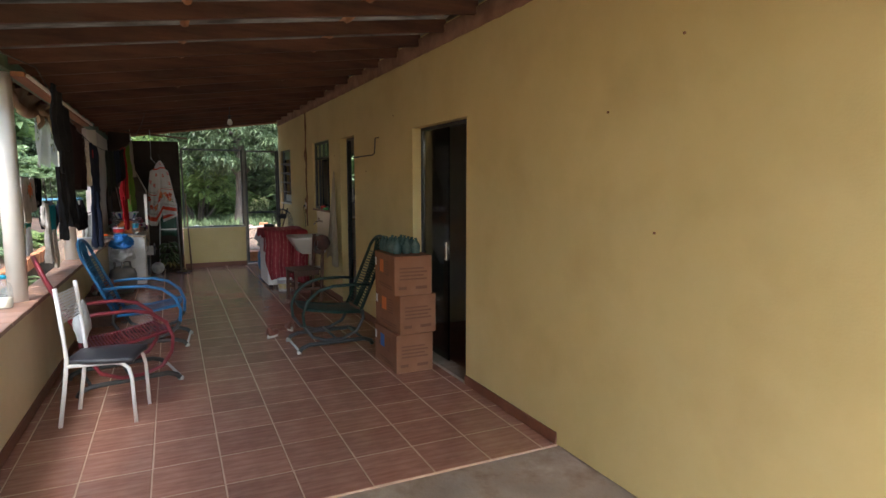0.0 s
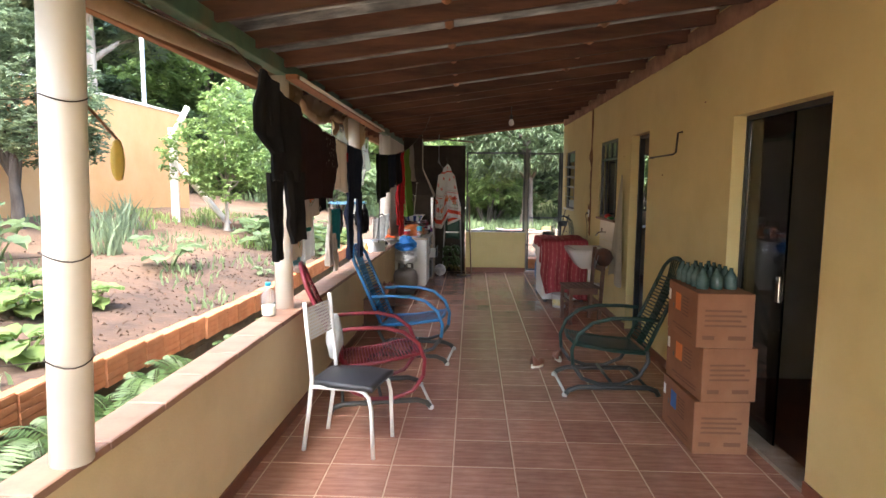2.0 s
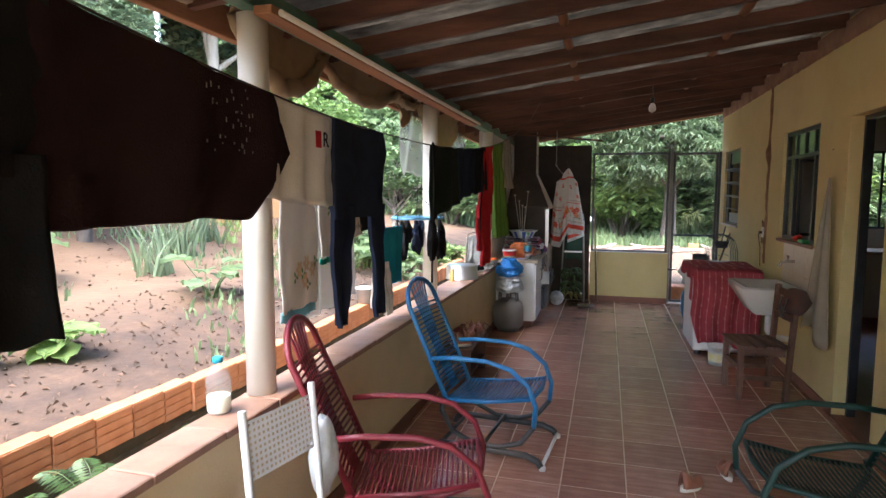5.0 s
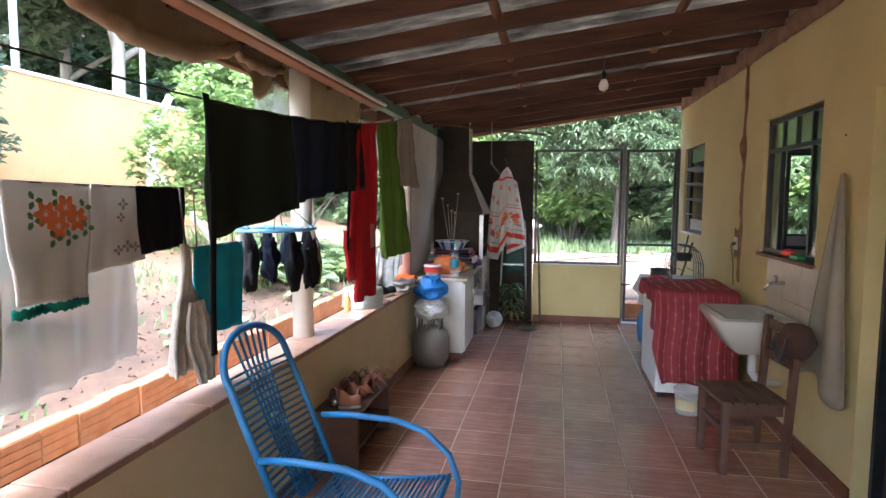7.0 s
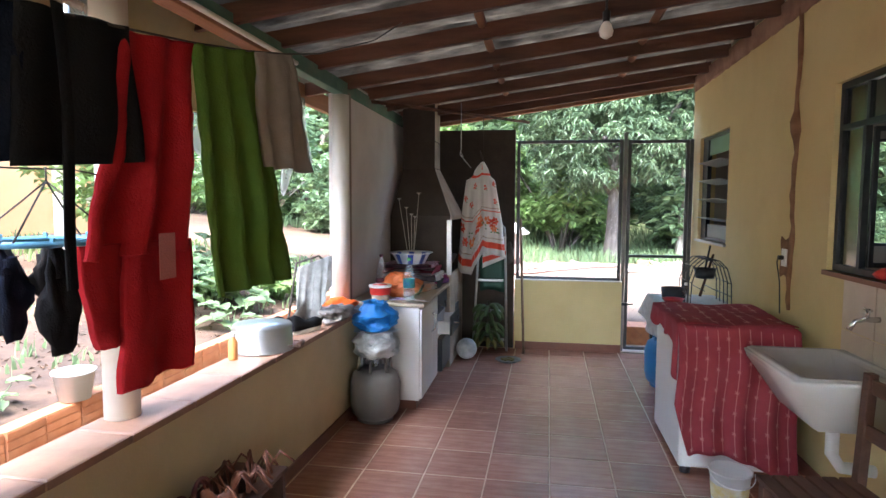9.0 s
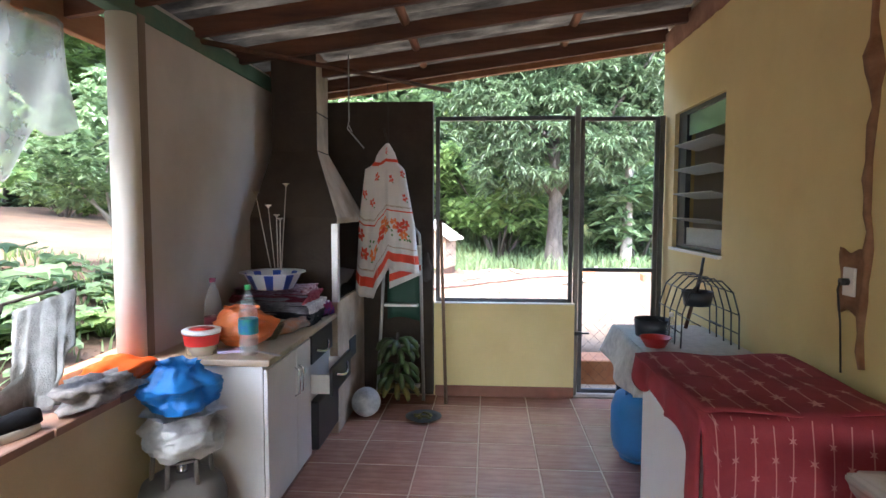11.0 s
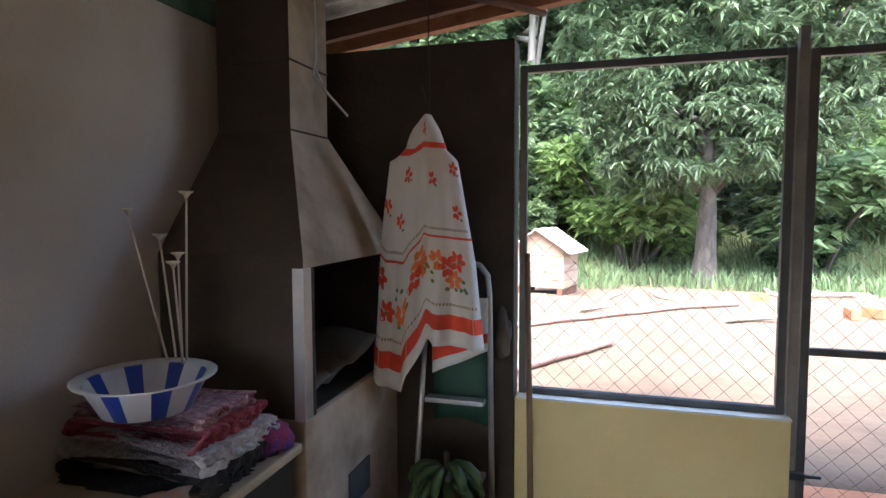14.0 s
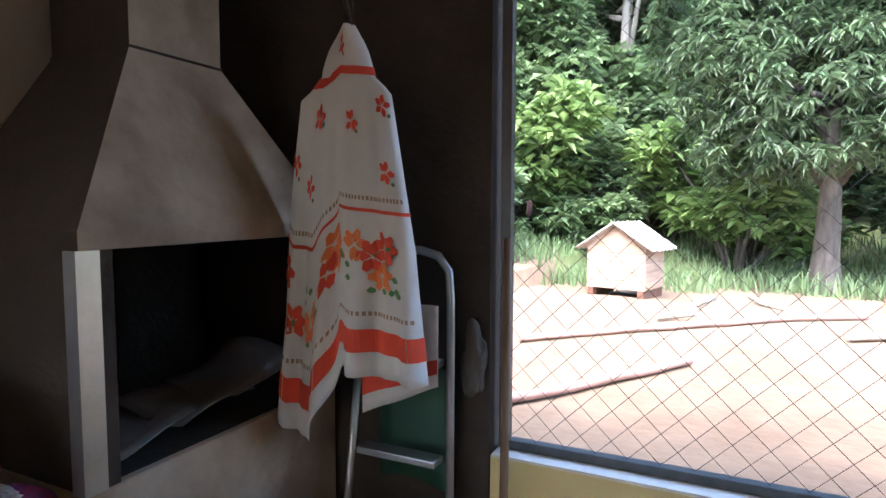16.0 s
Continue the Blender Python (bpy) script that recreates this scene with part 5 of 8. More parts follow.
single("broom_pole", bm, plain("dark_wood_handle", (0.17, 0.10, 0.06), 0.6, stain=0.3), "dark wooden broom handle leaning on the end wall", "pole")
M_BANANA = surf("green_banana", (0.022, 0.055, 0.013), (0.065, 0.10, 0.026), 8, 0.45, 0.05)
M_BANANA_Y = surf("ripening_banana", (0.20, 0.15, 0.035), (0.10, 0.10, 0.028), 8, 0.5, 0.05)
t = thing("banana_bunch", "bunch of green bananas hanging on the ladder", "bananas", pose(0.23, 10.36, 0.0))
rr = random.Random(5)
bm = B()
tube(bm, [(0, 0.02, 0.55), (0.01, 0.02, 0.3), (0, 0.02, 0.02)], 0.014, 7)
part("stalk", bm, M_BARK, t)
for row in range(5):
    for k in range(5):
        a = -math.pi * 0.98 + k * math.pi * 0.96 / 4 + 0.30 * (row % 2) + rr.uniform(-0.14, 0.14)
        zz = 0.10 + 0.092 * row + rr.uniform(-0.02, 0.02)
        bm = B()
        d = Vector((math.cos(a), 0.8 * math.sin(a), 0))
        o = Vector((0, 0.02, zz))
        tube(bm, [o, o + d * 0.05 + Vector((0, 0, 0.035)), o + d * 0.10 + Vector((0, 0, 0.03)), o + d * 0.14 + Vector((0, 0, 0.0)), o + d * 0.155 + Vector((0, 0, -0.035)), o + d * 0.155 + Vector((0, 0, -0.05))], [0.008, 0.019, 0.024, 0.023, 0.016, 0.006], 9)
        part("banana", bm, M_BANANA_Y if row == 0 else M_BANANA, t)
M_BALL = surf("worn_football", (0.22, 0.23, 0.24), (0.60, 0.60, 0.60), 7, 0.5, 0.1, 30)
bm = B()
bmesh.ops.create_uvsphere(bm, u_segments=24, v_segments=16, radius=0.105)
for v in bm.verts:
    v.co.z += 0.105
for f in bm.faces:
    f.smooth = True
single("football", bm, M_BALL, "scuffed grey and white football on the floor", "ball", pose(0.04, 10.08, 0))
t = thing("plate", "dark plate with yellow scraps on the floor", "plate", pose(0.46, 10.06, 0))
bm = B()
lathe(bm, [(0.09, 0), (0.13, 0.02), (0.128, 0.022), (0.09, 0.006)], seg=24)
part("dish", bm, M_BLACK_PL, t)
bm = B()
rr = random.Random(8)
for k in range(18):
    a, q = rr.uniform(0, 6.28), rr.uniform(0, 0.085)
    lump(bm, (q * math.cos(a), q * math.sin(a), 0.014), 0.018, 0.014, 0.009, k, 0.3, 1)
part("scraps", bm, M_BANANA_Y, t)

# ---- floral cloth on its hook ----
M_COTTON = surf("white_cotton", (0.66, 0.64, 0.62), (0.76, 0.74, 0.72), 3, 0.9, 0.15, 300, trans=0.15)
M_PRINT_RED = plain("red_print", (0.62, 0.07, 0.035), 0.9)
M_PRINT_ORANGE = plain("orange_print", (0.72, 0.20, 0.06), 0.9)
M_PRINT_GREEN = plain("green_print", (0.10, 0.22, 0.08), 0.9)
M_PRINT_TEXT = plain("brown_print", (0.32, 0.22, 0.14), 0.9)


def steps(x, stops):
    """A line through stops (x, y), x falling or rising."""
    for (xa, ya), (xb, yb) in zip(stops, stops[1:]):
        if min(xa, xb) <= x <= max(xa, xb):
            return ya + (yb - ya) * (x - xa) / (xb - xa)
    return stops[0][1] if abs(x - stops[0][0]) < abs(x - stops[-1][0]) else stops[-1][1]


def towel_fn(u, v):
    """u round the hanging cloth from edge to edge, v from the hook down."""
    u = min(max(u, 0.0), 1.0)
    hem = steps(u, ((0, 0.90), (0.10, 0.835), (0.30, 0.825), (0.36, 0.90), (0.54, 1.065), (0.62, 1.045), (1, 1.01)))
    z = 1.985 - v * (1.985 - hem)
    xl = steps(z, ((1.99, 0.15), (1.92, 0.085), (1.86, 0.062), (1.835, 0.06), (1.80, -0.012), (1.50, -0.05), (0.8, -0.10)))
    xr = steps(z, ((1.99, 0.17), (1.92, 0.212), (1.86, 0.232), (1.835, 0.238), (1.80, 0.285), (1.37, 0.365), (0.8, 0.42)))
    s = 2 * u - 1
    low = max(v - 0.15, 0)
    fold = 0.026 * low * math.sin(u * 21 + 0.6) + 0.030 * low * max(0, 1 - abs(u - 0.60) / 0.10) + 0.012 * low * math.sin(u * 43 + 5 * v)
    return Vector((xl + (xr - xl) * u, 10.37 - (0.035 + 0.05 * v) * math.sqrt(max(1 - s * s, 0)) - fold, z))


def stamp(bm, fn, u, v, pts, off=0.003):
    """A flat print: a polygon of (du, dv) laid on the surface fn."""
    c = fn(u, v)
    n = (fn(u + 0.01, v) - c).cross(fn(u, v + 0.01) - c).normalized()
    if n.y > 0:
        n = -n
    bm.faces.new([bm.verts.new(fn(u + a, v + b) + n * off) for a, b in pts])


def petals(bm, fn, u, v, su, sv, n, seed):
    r = random.Random(seed)
    for k in range(n):
        a = k * math.tau / n + r.uniform(-0.3, 0.3)
        ca, sa = math.cos(a), math.sin(a)
        stamp(bm, fn, u, v, [(p * ca * su - q * sa * su, (p * sa + q * ca) * sv) for p, q in ((0.1, 0), (0.5, 0.32), (1.0, 0.2), (1.05, -0.1), (0.55, -0.34))], 0.003 + 0.0004 * k)


t = thing("floral_cloth", "white cotton cloth with red flowers and red border, hung up", "cloth", pose(0, 0, 0))
bm = B()
sheet(bm, towel_fn, 44, 40, 0.0025)
part("fabric", bm, M_COTTON, t)
for v0, hv in ((0.865, 0.065), (0.525, 0.010), (0.122, 0.024)):
    bm = B()
    for k in range(60):
        stamp(bm, towel_fn, k / 60, v0, [(0, 0), (1 / 60, 0), (1 / 60, hv), (0, hv)])
    bmesh.ops.remove_doubles(bm, verts=bm.verts, dist=0.002)
    part("border_stripe", bm, M_PRINT_RED, t)
rr = random.Random(4)
for k, (u, v) in enumerate(((0.46, 0.60), (0.42, 0.66), (0.52, 0.66), (0.74, 0.66), (0.80, 0.71), (0.84, 0.63), (0.30, 0.72), (0.12, 0.72), (0.66, 0.63), (0.05, 0.60))):
    bm = B()
    petals(bm, towel_fn, u, v, 0.075, 0.045, 6, k)
    part("flower_print", bm, M_PRINT_RED if k % 2 else M_PRINT_ORANGE, t)
SMALL = ((0.34, 0.225), (0.93, 0.235), (0.66, 0.28), (0.26, 0.38), (0.90, 0.42), (0.08, 0.33), (0.55, 0.06))
for k, (u, v) in enumerate(SMALL):
    bm = B()
    petals(bm, towel_fn, u, v, 0.055, 0.030, 5, 20 + k)
    part("flower_print", bm, M_PRINT_RED, t)
for k in range(26):
    bm = B()
    petals(bm, towel_fn, rr.uniform(0.06, 0.94), rr.uniform(0.62, 0.78), 0.040, 0.030, 1, 60 + k)
    part("leaf_print", bm, M_PRINT_GREEN, t)
for k in range(7):
    bm = B()
    petals(bm, towel_fn, SMALL[k][0] + 0.02, SMALL[k][1] + 0.03, 0.03, 0.02, 1, 90 + k)
    part("leaf_print", bm, M_PRINT_GREEN, t)
bm = B()
for k in range(46):
    for v in (0.49, 0.815):
        stamp(bm, towel_fn, 0.01 + k * 0.0213, v, [(0, 0), (0.013, 0), (0.013, 0.012), (0, 0.012)])
tagged(part("script_print", bm, M_PRINT_TEXT, t), "rows of tiny unreadable brown script", kind="stuff")


def under_fn(u, v):
    """The cloth's back edge, showing below its raised front hem."""
    return Vector((0.16 + 0.245 * u, 10.41 + 0.012 * math.sin(u * 9), 1.22 - v * (0.335 - 0.11 * u)))


bm = B()
sheet(bm, under_fn, 16, 10, 0.0025)
part("back_fold", bm, M_COTTON, t)
bm = B()
for k in range(24):
    stamp(bm, under_fn, k / 24, 0.66, [(0, 0), (1 / 24, 0), (1 / 24, 0.18), (0, 0.18)])
bmesh.ops.remove_doubles(bm, verts=bm.verts, dist=0.002)
part("border_stripe", bm, M_PRINT_RED, t)
bm = B()
rod(bm, (0.17, 10.36, 1.985), (0.16, 10.37, 2.47), 0.003, 0.003, 5)
rod(bm, (0.13, 10.37, 2.10), (0.175, 10.35, 1.95), 0.008, 0.008, 6)
single("hanger_string", bm, M_WIRE, "thin cord with a stick holding up the cloth", "string")
bm = B()
tube(bm, [(0.03, 9.65, 2.46), (0.03, 9.65, 2.05), (0.02, 9.65, 2.0), (0.05, 9.65, 1.98), (0.03, 9.65, 2.02)], 0.004, 5)
rod(bm, (0.02, 9.65, 2.0), (0.12, 9.68, 1.88), 0.004, 0.004, 5)
single("wire_hook", bm, M_GREY_METAL, "thin wire loop hanging from a rafter", "hook")
bm = B()
rod(bm, (-0.66, 9.1, 2.40), (0.62, 10.5, 2.395), 0.016, 0.014, 8)
single("hanging_rail", bm, M_WOOD_DARK, "thin dark stick lashed under the rafters", "stick")
bm = B()
lump(bm, (0, 0, 0), 0.035, 0.03, 0.11, 23, 0.5, 3)
single("bark_knot", bm, M_BARK, "dark gnarled wooden knot fixed to the wall end", "wood knot", pose(0.435, 10.60, 1.02))

# ---- rocking chairs ----
M_FRAME_BLACK = plain("black_tube", (0.02, 0.022, 0.022), 0.4, stain=0.25, stain_color=(0.14, 0.08, 0.05))
M_CORD_BLUE = plain("blue_plastic_cord", (0.015, 0.12, 0.27), 0.4, var=1.4)
M_CORD_RED = plain("red_plastic_cord", (0.15, 0.014, 0.022), 0.4, var=1.4)
M_CORD_GREEN = plain("green_plastic_cord", (0.003, 0.026, 0.020), 0.5, var=1.4)
M_FOOT = plain("worn_pale_cap", (0.55, 0.53, 0.50), 0.6)


def rocking_chair(label, m, cord, arm_mat, rocker_mat, width=0.25):
    """Faces +x; a tube frame wound with plastic cord, rocking on a tube stand."""
    t = thing("rocking_chair", label, "rocking chair", m, "corded rocking chairs")
    for s in (-1, 1):
        y = s * width
        bm = B()
        tube(bm, [(-0.36, y, 0.012), (-0.34, y, 0.05), (-0.27, y, 0.075), (0.26, y, 0.075), (0.33, y, 0.05), (0.36, y, 0.012)], 0.020, 8)
        part("stand_rail", bm, M_FRAME_BLACK, t)
        bm = B()
        pts = [(-0.335, 0.60), (-0.20, 0.615), (0.02, 0.615), (0.16, 0.58), (0.27, 0.49), (0.315, 0.37), (0.305, 0.25), (0.23, 0.145), (0.10, 0.10), (-0.06, 0.10), (-0.20, 0.16), (-0.27, 0.28), (-0.26, 0.36)]
        tube(bm, [(x, y, z) for x, z in pts[:7]], 0.015, 8)
        part("armrest", bm, arm_mat, t)
        bm = B()
        tube(bm, [(x, y, z) for x, z in pts[6:]], 0.016, 8)
        part("rocker", bm, rocker_mat, t)
        bm = B()
        lathe(bm, [(0.02, 0), (0.022, 0.02), (0.016, 0.03)], (0.36, y, 0.0), 10)
        part("foot_cap", bm, M_FOOT, t)
    bm = B()
    rod(bm, (0.36, -width, 0.03), (0.36, width, 0.03), 0.011)
    part("stand_bar", bm, M_FOOT, t)
    bm = B()
    rod(bm, (-0.27, -width, 0.075), (-0.27, width, 0.075), 0.012)
    rod(bm, (0.0, -width, 0.105), (0.0, width, 0.105), 0.012)
    part("cross_bar", bm, M_FRAME_BLACK, t)
    w = width - 0.03
    seat0, seat1 = Vector((-0.25, 0, 0.335)), Vector((0.28, 0, 0.405))
    bm = B()
    tube(bm, [(seat0.x, -w, seat0.z), (0.0, -w, 0.355), (seat1.x, -w, seat1.z), (seat1.x + 0.02, 0, seat1.z), (seat1.x, w, seat1.z), (0.0, w, 0.355), (seat0.x, w, seat0.z)], 0.013, 8)
    part("seat_frame", bm, arm_mat, t)
    for k in range(24):
        bm = B()
        u = k / 23
        x = seat0.x + (seat1.x - seat0.x) * u
        z = seat0.z + (seat1.z - seat0.z) * u - 0.02 * math.sin(math.pi * u)
        tube(bm, [(x, -w, z + 0.012), (x, -w * 0.5, z + 0.003), (x, 0, z), (x, w * 0.5, z + 0.003), (x, w, z + 0.012)], 0.0062, 5)
        part("seat_cord", bm, cord, t)
    back0, back1 = Vector((-0.25, 0, 0.335)), Vector((-0.50, 0, 0.90))
    top = Vector((-0.55, 0, 1.05))
    bm = B()
    arch = [(back1.x + (top.x - back1.x) * math.sin(a), -w * math.cos(a), back1.z + (top.z - back1.z) * math.sin(a)) for a in [math.pi * i / 12 for i in range(13)]]
    tube(bm, [(back0.x, -w, back0.z), (-0.375, -w, 0.62)] + arch + [(-0.375, w, 0.62), (back0.x, w, back0.z)], 0.016, 8)
    part("back_frame", bm, arm_mat, t)
    for k in range(21):
        bm = B()
        u = 0.06 + k / 22
        p = back0.lerp(back1, u)
        tube(bm, [(p.x, -w, p.z), (p.x - 0.015, 0, p.z), (p.x, w, p.z)], 0.0062, 5)
        part("back_cord", bm, cord, t)
    for k in range(6):
        bm = B()
        y = (k - 2.5) * 0.022
        tube(bm, [(top.x + 0.004, y * 2.0, top.z - 0.012 - abs(y) * 0.2), (back1.x - 0.01, y * 1.5, back1.z), (-0.39, y, 0.60), (-0.27, y, 0.36)], 0.0065, 5)
        part("centre_cord", bm, cord, t)
    return t


rocking_chair("rocking chair of red tube wound with red plastic cord", pose(-0.16, 3.93, 0, 0, 0, 13), M_CORD_RED, M_CORD_RED, M_CORD_RED)
rocking_chair("rocking chair wound with bright blue plastic cord on black tube", pose(0.0, 5.10, 0, 0, 0, -6), M_CORD_BLUE, M_CORD_BLUE, M_FRAME_BLACK)
rocking_chair("rocking chair wound with dark green plastic cord by the wall", pose(1.62, 4.33, 0, 0, 0, 181), M_CORD_GREEN, M_CORD_GREEN, M_FRAME_BLACK)

# ---- white chair ----
M_WHITE_TUBE = plain("white_tube", (0.74, 0.73, 0.70), 0.35, var=1.04, stain=0.15)
M_VINYL = plain("black_vinyl", (0.035, 0.036, 0.04), 0.4)
t = thing("kitchen_chair", "white tube kitchen chair with black vinyl seat and perforated back", "chair", pose(-0.22, 3.17, 0, 0, 0, -13))
for s in (-1, 1):
    y = s * 0.165
    bm = B()
    tube(bm, [(-0.24, y, 0.0), (-0.20, y, 0.25), (-0.175, y, 0.45), (-0.185, y, 0.60), (-0.215, y, 0.92)], 0.0135, 9)
    part("back_leg", bm, M_WHITE_TUBE, t)
    bm = B()
    tube(bm, [(-0.18, y, 0.405), (0.10, y, 0.415), (0.155, y, 0.405), (0.19, y, 0.37), (0.205, y, 0.30), (0.215, y, 0.0)], 0.0125, 9)
    part("front_leg", bm, M_WHITE_TUBE, t)
bm = B()
sheet(bm, lambda u, v: Vector((-0.20 + 0.42 * u, (v - 0.5) * (0.36 + 0.05 * u) * (0.80 + 0.20 * math.sin(math.pi * min(max(u, 0.12), 0.88))), 0.44 + 0.025 * math.sin(math.pi * u) * math.sin(math.pi * v) + 0.02 * u * (1 - u))), 14, 14, 0.03)
part("seat", bm, M_VINYL, t)
bm = B()
rows, cols = 9, 15


def bars(a, b, n, w):
    """Edges of n + 1 bars of width w from a to b."""
    out = []
    for i in range(n + 1):
        c = a + (b - a) * i / n
        out += [c - w / 2, c + w / 2]
    return out


ys, zs = bars(-0.15, 0.15, cols, 0.011), bars(0.69, 0.875, rows, 0.011)
grid = [[bm.verts.new((-0.203 - 0.10 * (z - 0.78), y, z)) for z in zs] for y in ys]
for i in range(len(ys) - 1):
    for j in range(len(zs) - 1):
        if i % 2 == 0 or j % 2 == 0:
            bm.faces.new((grid[i][j], grid[i + 1][j], grid[i + 1][j + 1], grid[i][j + 1]))
bmesh.ops.solidify(bm, geom=bm.faces[:], thickness=0.008)
part("backrest", bm, M_WHITE_TUBE, t)
bm = B()
lump(bm, (0, 0, 0.0), 0.05, 0.055, 0.16, 5, 0.3)
single("white_bag", bm, M_CLEAR_BAG, "limp white plastic bag hung behind the chair back", "plastic bag", pose(-0.375, 3.44, 0.61))

# ---- cartons with the bottle pack ----
M_CARD = surf("brown_cardboard", (0.21, 0.088, 0.042), (0.28, 0.125, 0.064), 3, 0.85, 0.1, 80, stain=0.25, stain_color=(0.26, 0.14, 0.08))
M_CARD_INK = plain("dark_carton_ink", (0.15, 0.065, 0.035), 0.85)
M_ORANGE_INK = plain("orange_ink", (0.62, 0.17, 0.04), 0.8)
M_BLUE_INK = plain("blue_ink", (0.05, 0.14, 0.42), 0.8)
for k, (dx, ang, ink) in enumerate(((0, 0, M_BLUE_INK), (0.02, 2.5, M_ORANGE_INK), (0.0, -2, M_ORANGE_INK))):
    t = thing("carton", "sealed brown cardboard carton with dark print, stacked by the door", "box", pose(2.04 + dx, 3.40, 0.33 * k, 0, 0, ang), "stacked cartons")
    part("box", boxed(-0.165, 0.165, -0.275, 0.275, 0.001, 0.329, bevel=0.005), M_CARD, t)
    part("colour_patch", boxed(-0.1665, -0.1655, 0.02, 0.12, 0.16, 0.27), ink, t)
    bm = B()
    for j in range(6):
        box(bm, -0.1665, -0.1655, -0.12, -0.01, 0.26 - 0.022 * j, 0.268 - 0.022 * j)
    box(bm, -0.1665, -0.1655, -0.20, 0.16, 0.06, 0.068)
    box(bm, -0.1665, -0.1655, -0.20, 0.10, 0.04, 0.048)
    part("side_print", bm, M_CARD_INK, t)
    bm = B()
    for j in range(4):
        box(bm, -0.12, 0.12 - 0.03 * (j % 2), -0.2765, -0.2755, 0.13 + 0.03 * j, 0.142 + 0.03 * j)
    box(bm, -0.13, -0.06, -0.2765, -0.2755, 0.05, 0.075)
    box(bm, 0.02, 0.12, -0.2765, -0.2755, 0.05, 0.075)
    part("end_print", bm, M_CARD_INK, t)
    part("sticker", boxed(-0.1668, -0.1655, 0.22, 0.26, 0.20, 0.27), M_WHITE_PL, t)
    part("grip_hole", boxed(-0.1666, -0.1655, 0.15, 0.165, 0.16, 0.19), M_BLACK_PL, t)
G_PACK = surf("teal_bottle_plastic", (0.05, 0.11, 0.10), (0.13, 0.20, 0.185), 12, 0.25, 0.3, 25, trans=0.3)
t = thing("bottle_pack", "shrink-wrapped pack of greenish bottles on the top carton", "bottle pack", pose(2.04, 3.46, 0.991))
for i in range(3):
    for j in range(5):
        bm = B()
        lathe(bm, [(0.036, 0), (0.038, 0.01), (0.038, 0.07), (0.030, 0.085), (0.012, 0.115), (0.012, 0.13)], (-0.09 + 0.085 * i, -0.17 + 0.085 * j, 0), 10)
        part("bottle", bm, G_PACK, t)

# ---- washing machine under its red cloth ----
M_RED_CLOTH = surf("dark_red_printed_cloth", (0.24, 0.022, 0.035), (0.33, 0.045, 0.06), 5, 0.9, 0.2, 250)
M_RED_LINE = plain("pink_print", (0.50, 0.22, 0.20), 0.9)
WX0, WX1, WY0, WY1, WZ = 1.56, 2.16, 7.76, 8.50, 0.86
t = thing("washing_machine", "white washing machine standing against the house wall", "washing machine", pose(0, 0, 0))
part("body", boxed(WX0, WX1, WY0, WY1, 0.04, WZ, bevel=0.02), M_WHITE_PL, t)
for x in (WX0 + 0.05, WX1 - 0.05):
    for y in (WY0 + 0.05, WY1 - 0.05):
        bm = B()
        lathe(bm, [(0.03, 0), (0.03, 0.045)], (x, y, 0), 10)
        part("foot", bm, M_BLACK_PL, t)


def cover_near(u, v):
    x = WX0 - 0.03 + 0.64 * u
    drop = 0.78 - 0.05 * math.sin(u * 5) if u > 0.12 else 0.45 + 2.6 * u
    s = v * (0.42 + drop)
    if s < 0.42:
        return Vector((x, WY1 - 0.32 - s * 0.98 + 0.0, WZ + 0.012 + 0.008 * math.sin(u * 9 + s * 5)))
    d = s - 0.42
    return Vector((x + 0.01 * math.sin(d * 9), WY0 - 0.018 - 0.02 * math.sin(u * 26) * min(d * 2.5, 1) - 0.012 * min(d * 4, 1), WZ + 0.010 - d))


def cover_top(u, v):
    x = WX0 - 0.025 + 0.635 * u
    return Vector((x, WY0 + (WY1 - WY0) * v * 1.02 + 0.01, WZ + 0.016 + 0.007 * math.sin(u * 9 + v * 6)))


def cover_side(u, v):
    y = WY0 - 0.012 + (WY1 - WY0 + 0.02) * u
    drop = 0.10 + 0.22 * max(0, 1 - u * 2.4) ** 1.2 + 0.035 * math.sin(u * 16)
    return Vector((WX0 - 0.024 - 0.018 * math.sin(u * 21) * v, y, WZ + 0.014 - drop * v))


t = thing("machine_cover", "dark red cloth with pale printed stripes draped over the machine", "cloth", pose(0, 0, 0))
for fn, nu, nv in ((cover_top, 16, 16), (cover_near, 44, 40), (cover_side, 34, 12)):
    bm = B()
    sheet(bm, fn, nu, nv, 0.004)
    part("drape", bm, M_RED_CLOTH, t)
for k in range(11):
    bm = B()
    u = 0.06 + 0.088 * k
    for j in range(26):
        v = 0.36 + j * 0.024
        p, q = cover_near(u, v), cover_near(u + 0.006, v)
        p2, q2 = cover_near(u, v + 0.024), cover_near(u + 0.006, v + 0.024)
        o = Vector((0, -0.0045, 0.0))
        bm.faces.new([bm.verts.new(w + o) for w in (p, q, q2, p2)])
    for j in range(6):
        v = 0.42 + 0.10 * j + 0.05 * (k % 2)
        for a in range(3):
            ca, sa = math.cos(a * 1.05 + 0.5), math.sin(a * 1.05 + 0.5)
            pts = [(0.022 * ca, 0.016 * sa), (0.004 * -sa, 0.004 * ca), (-0.022 * ca, -0.016 * sa), (0.004 * sa, -0.004 * ca)]
            bm.faces.new([bm.verts.new(cover_near(min(u + pa, 1), v + pb) + Vector((0, -0.0055 - 0.0003 * a, 0))) for pa, pb in pts])
    part("printed_stripe", bm, M_RED_LINE, t)

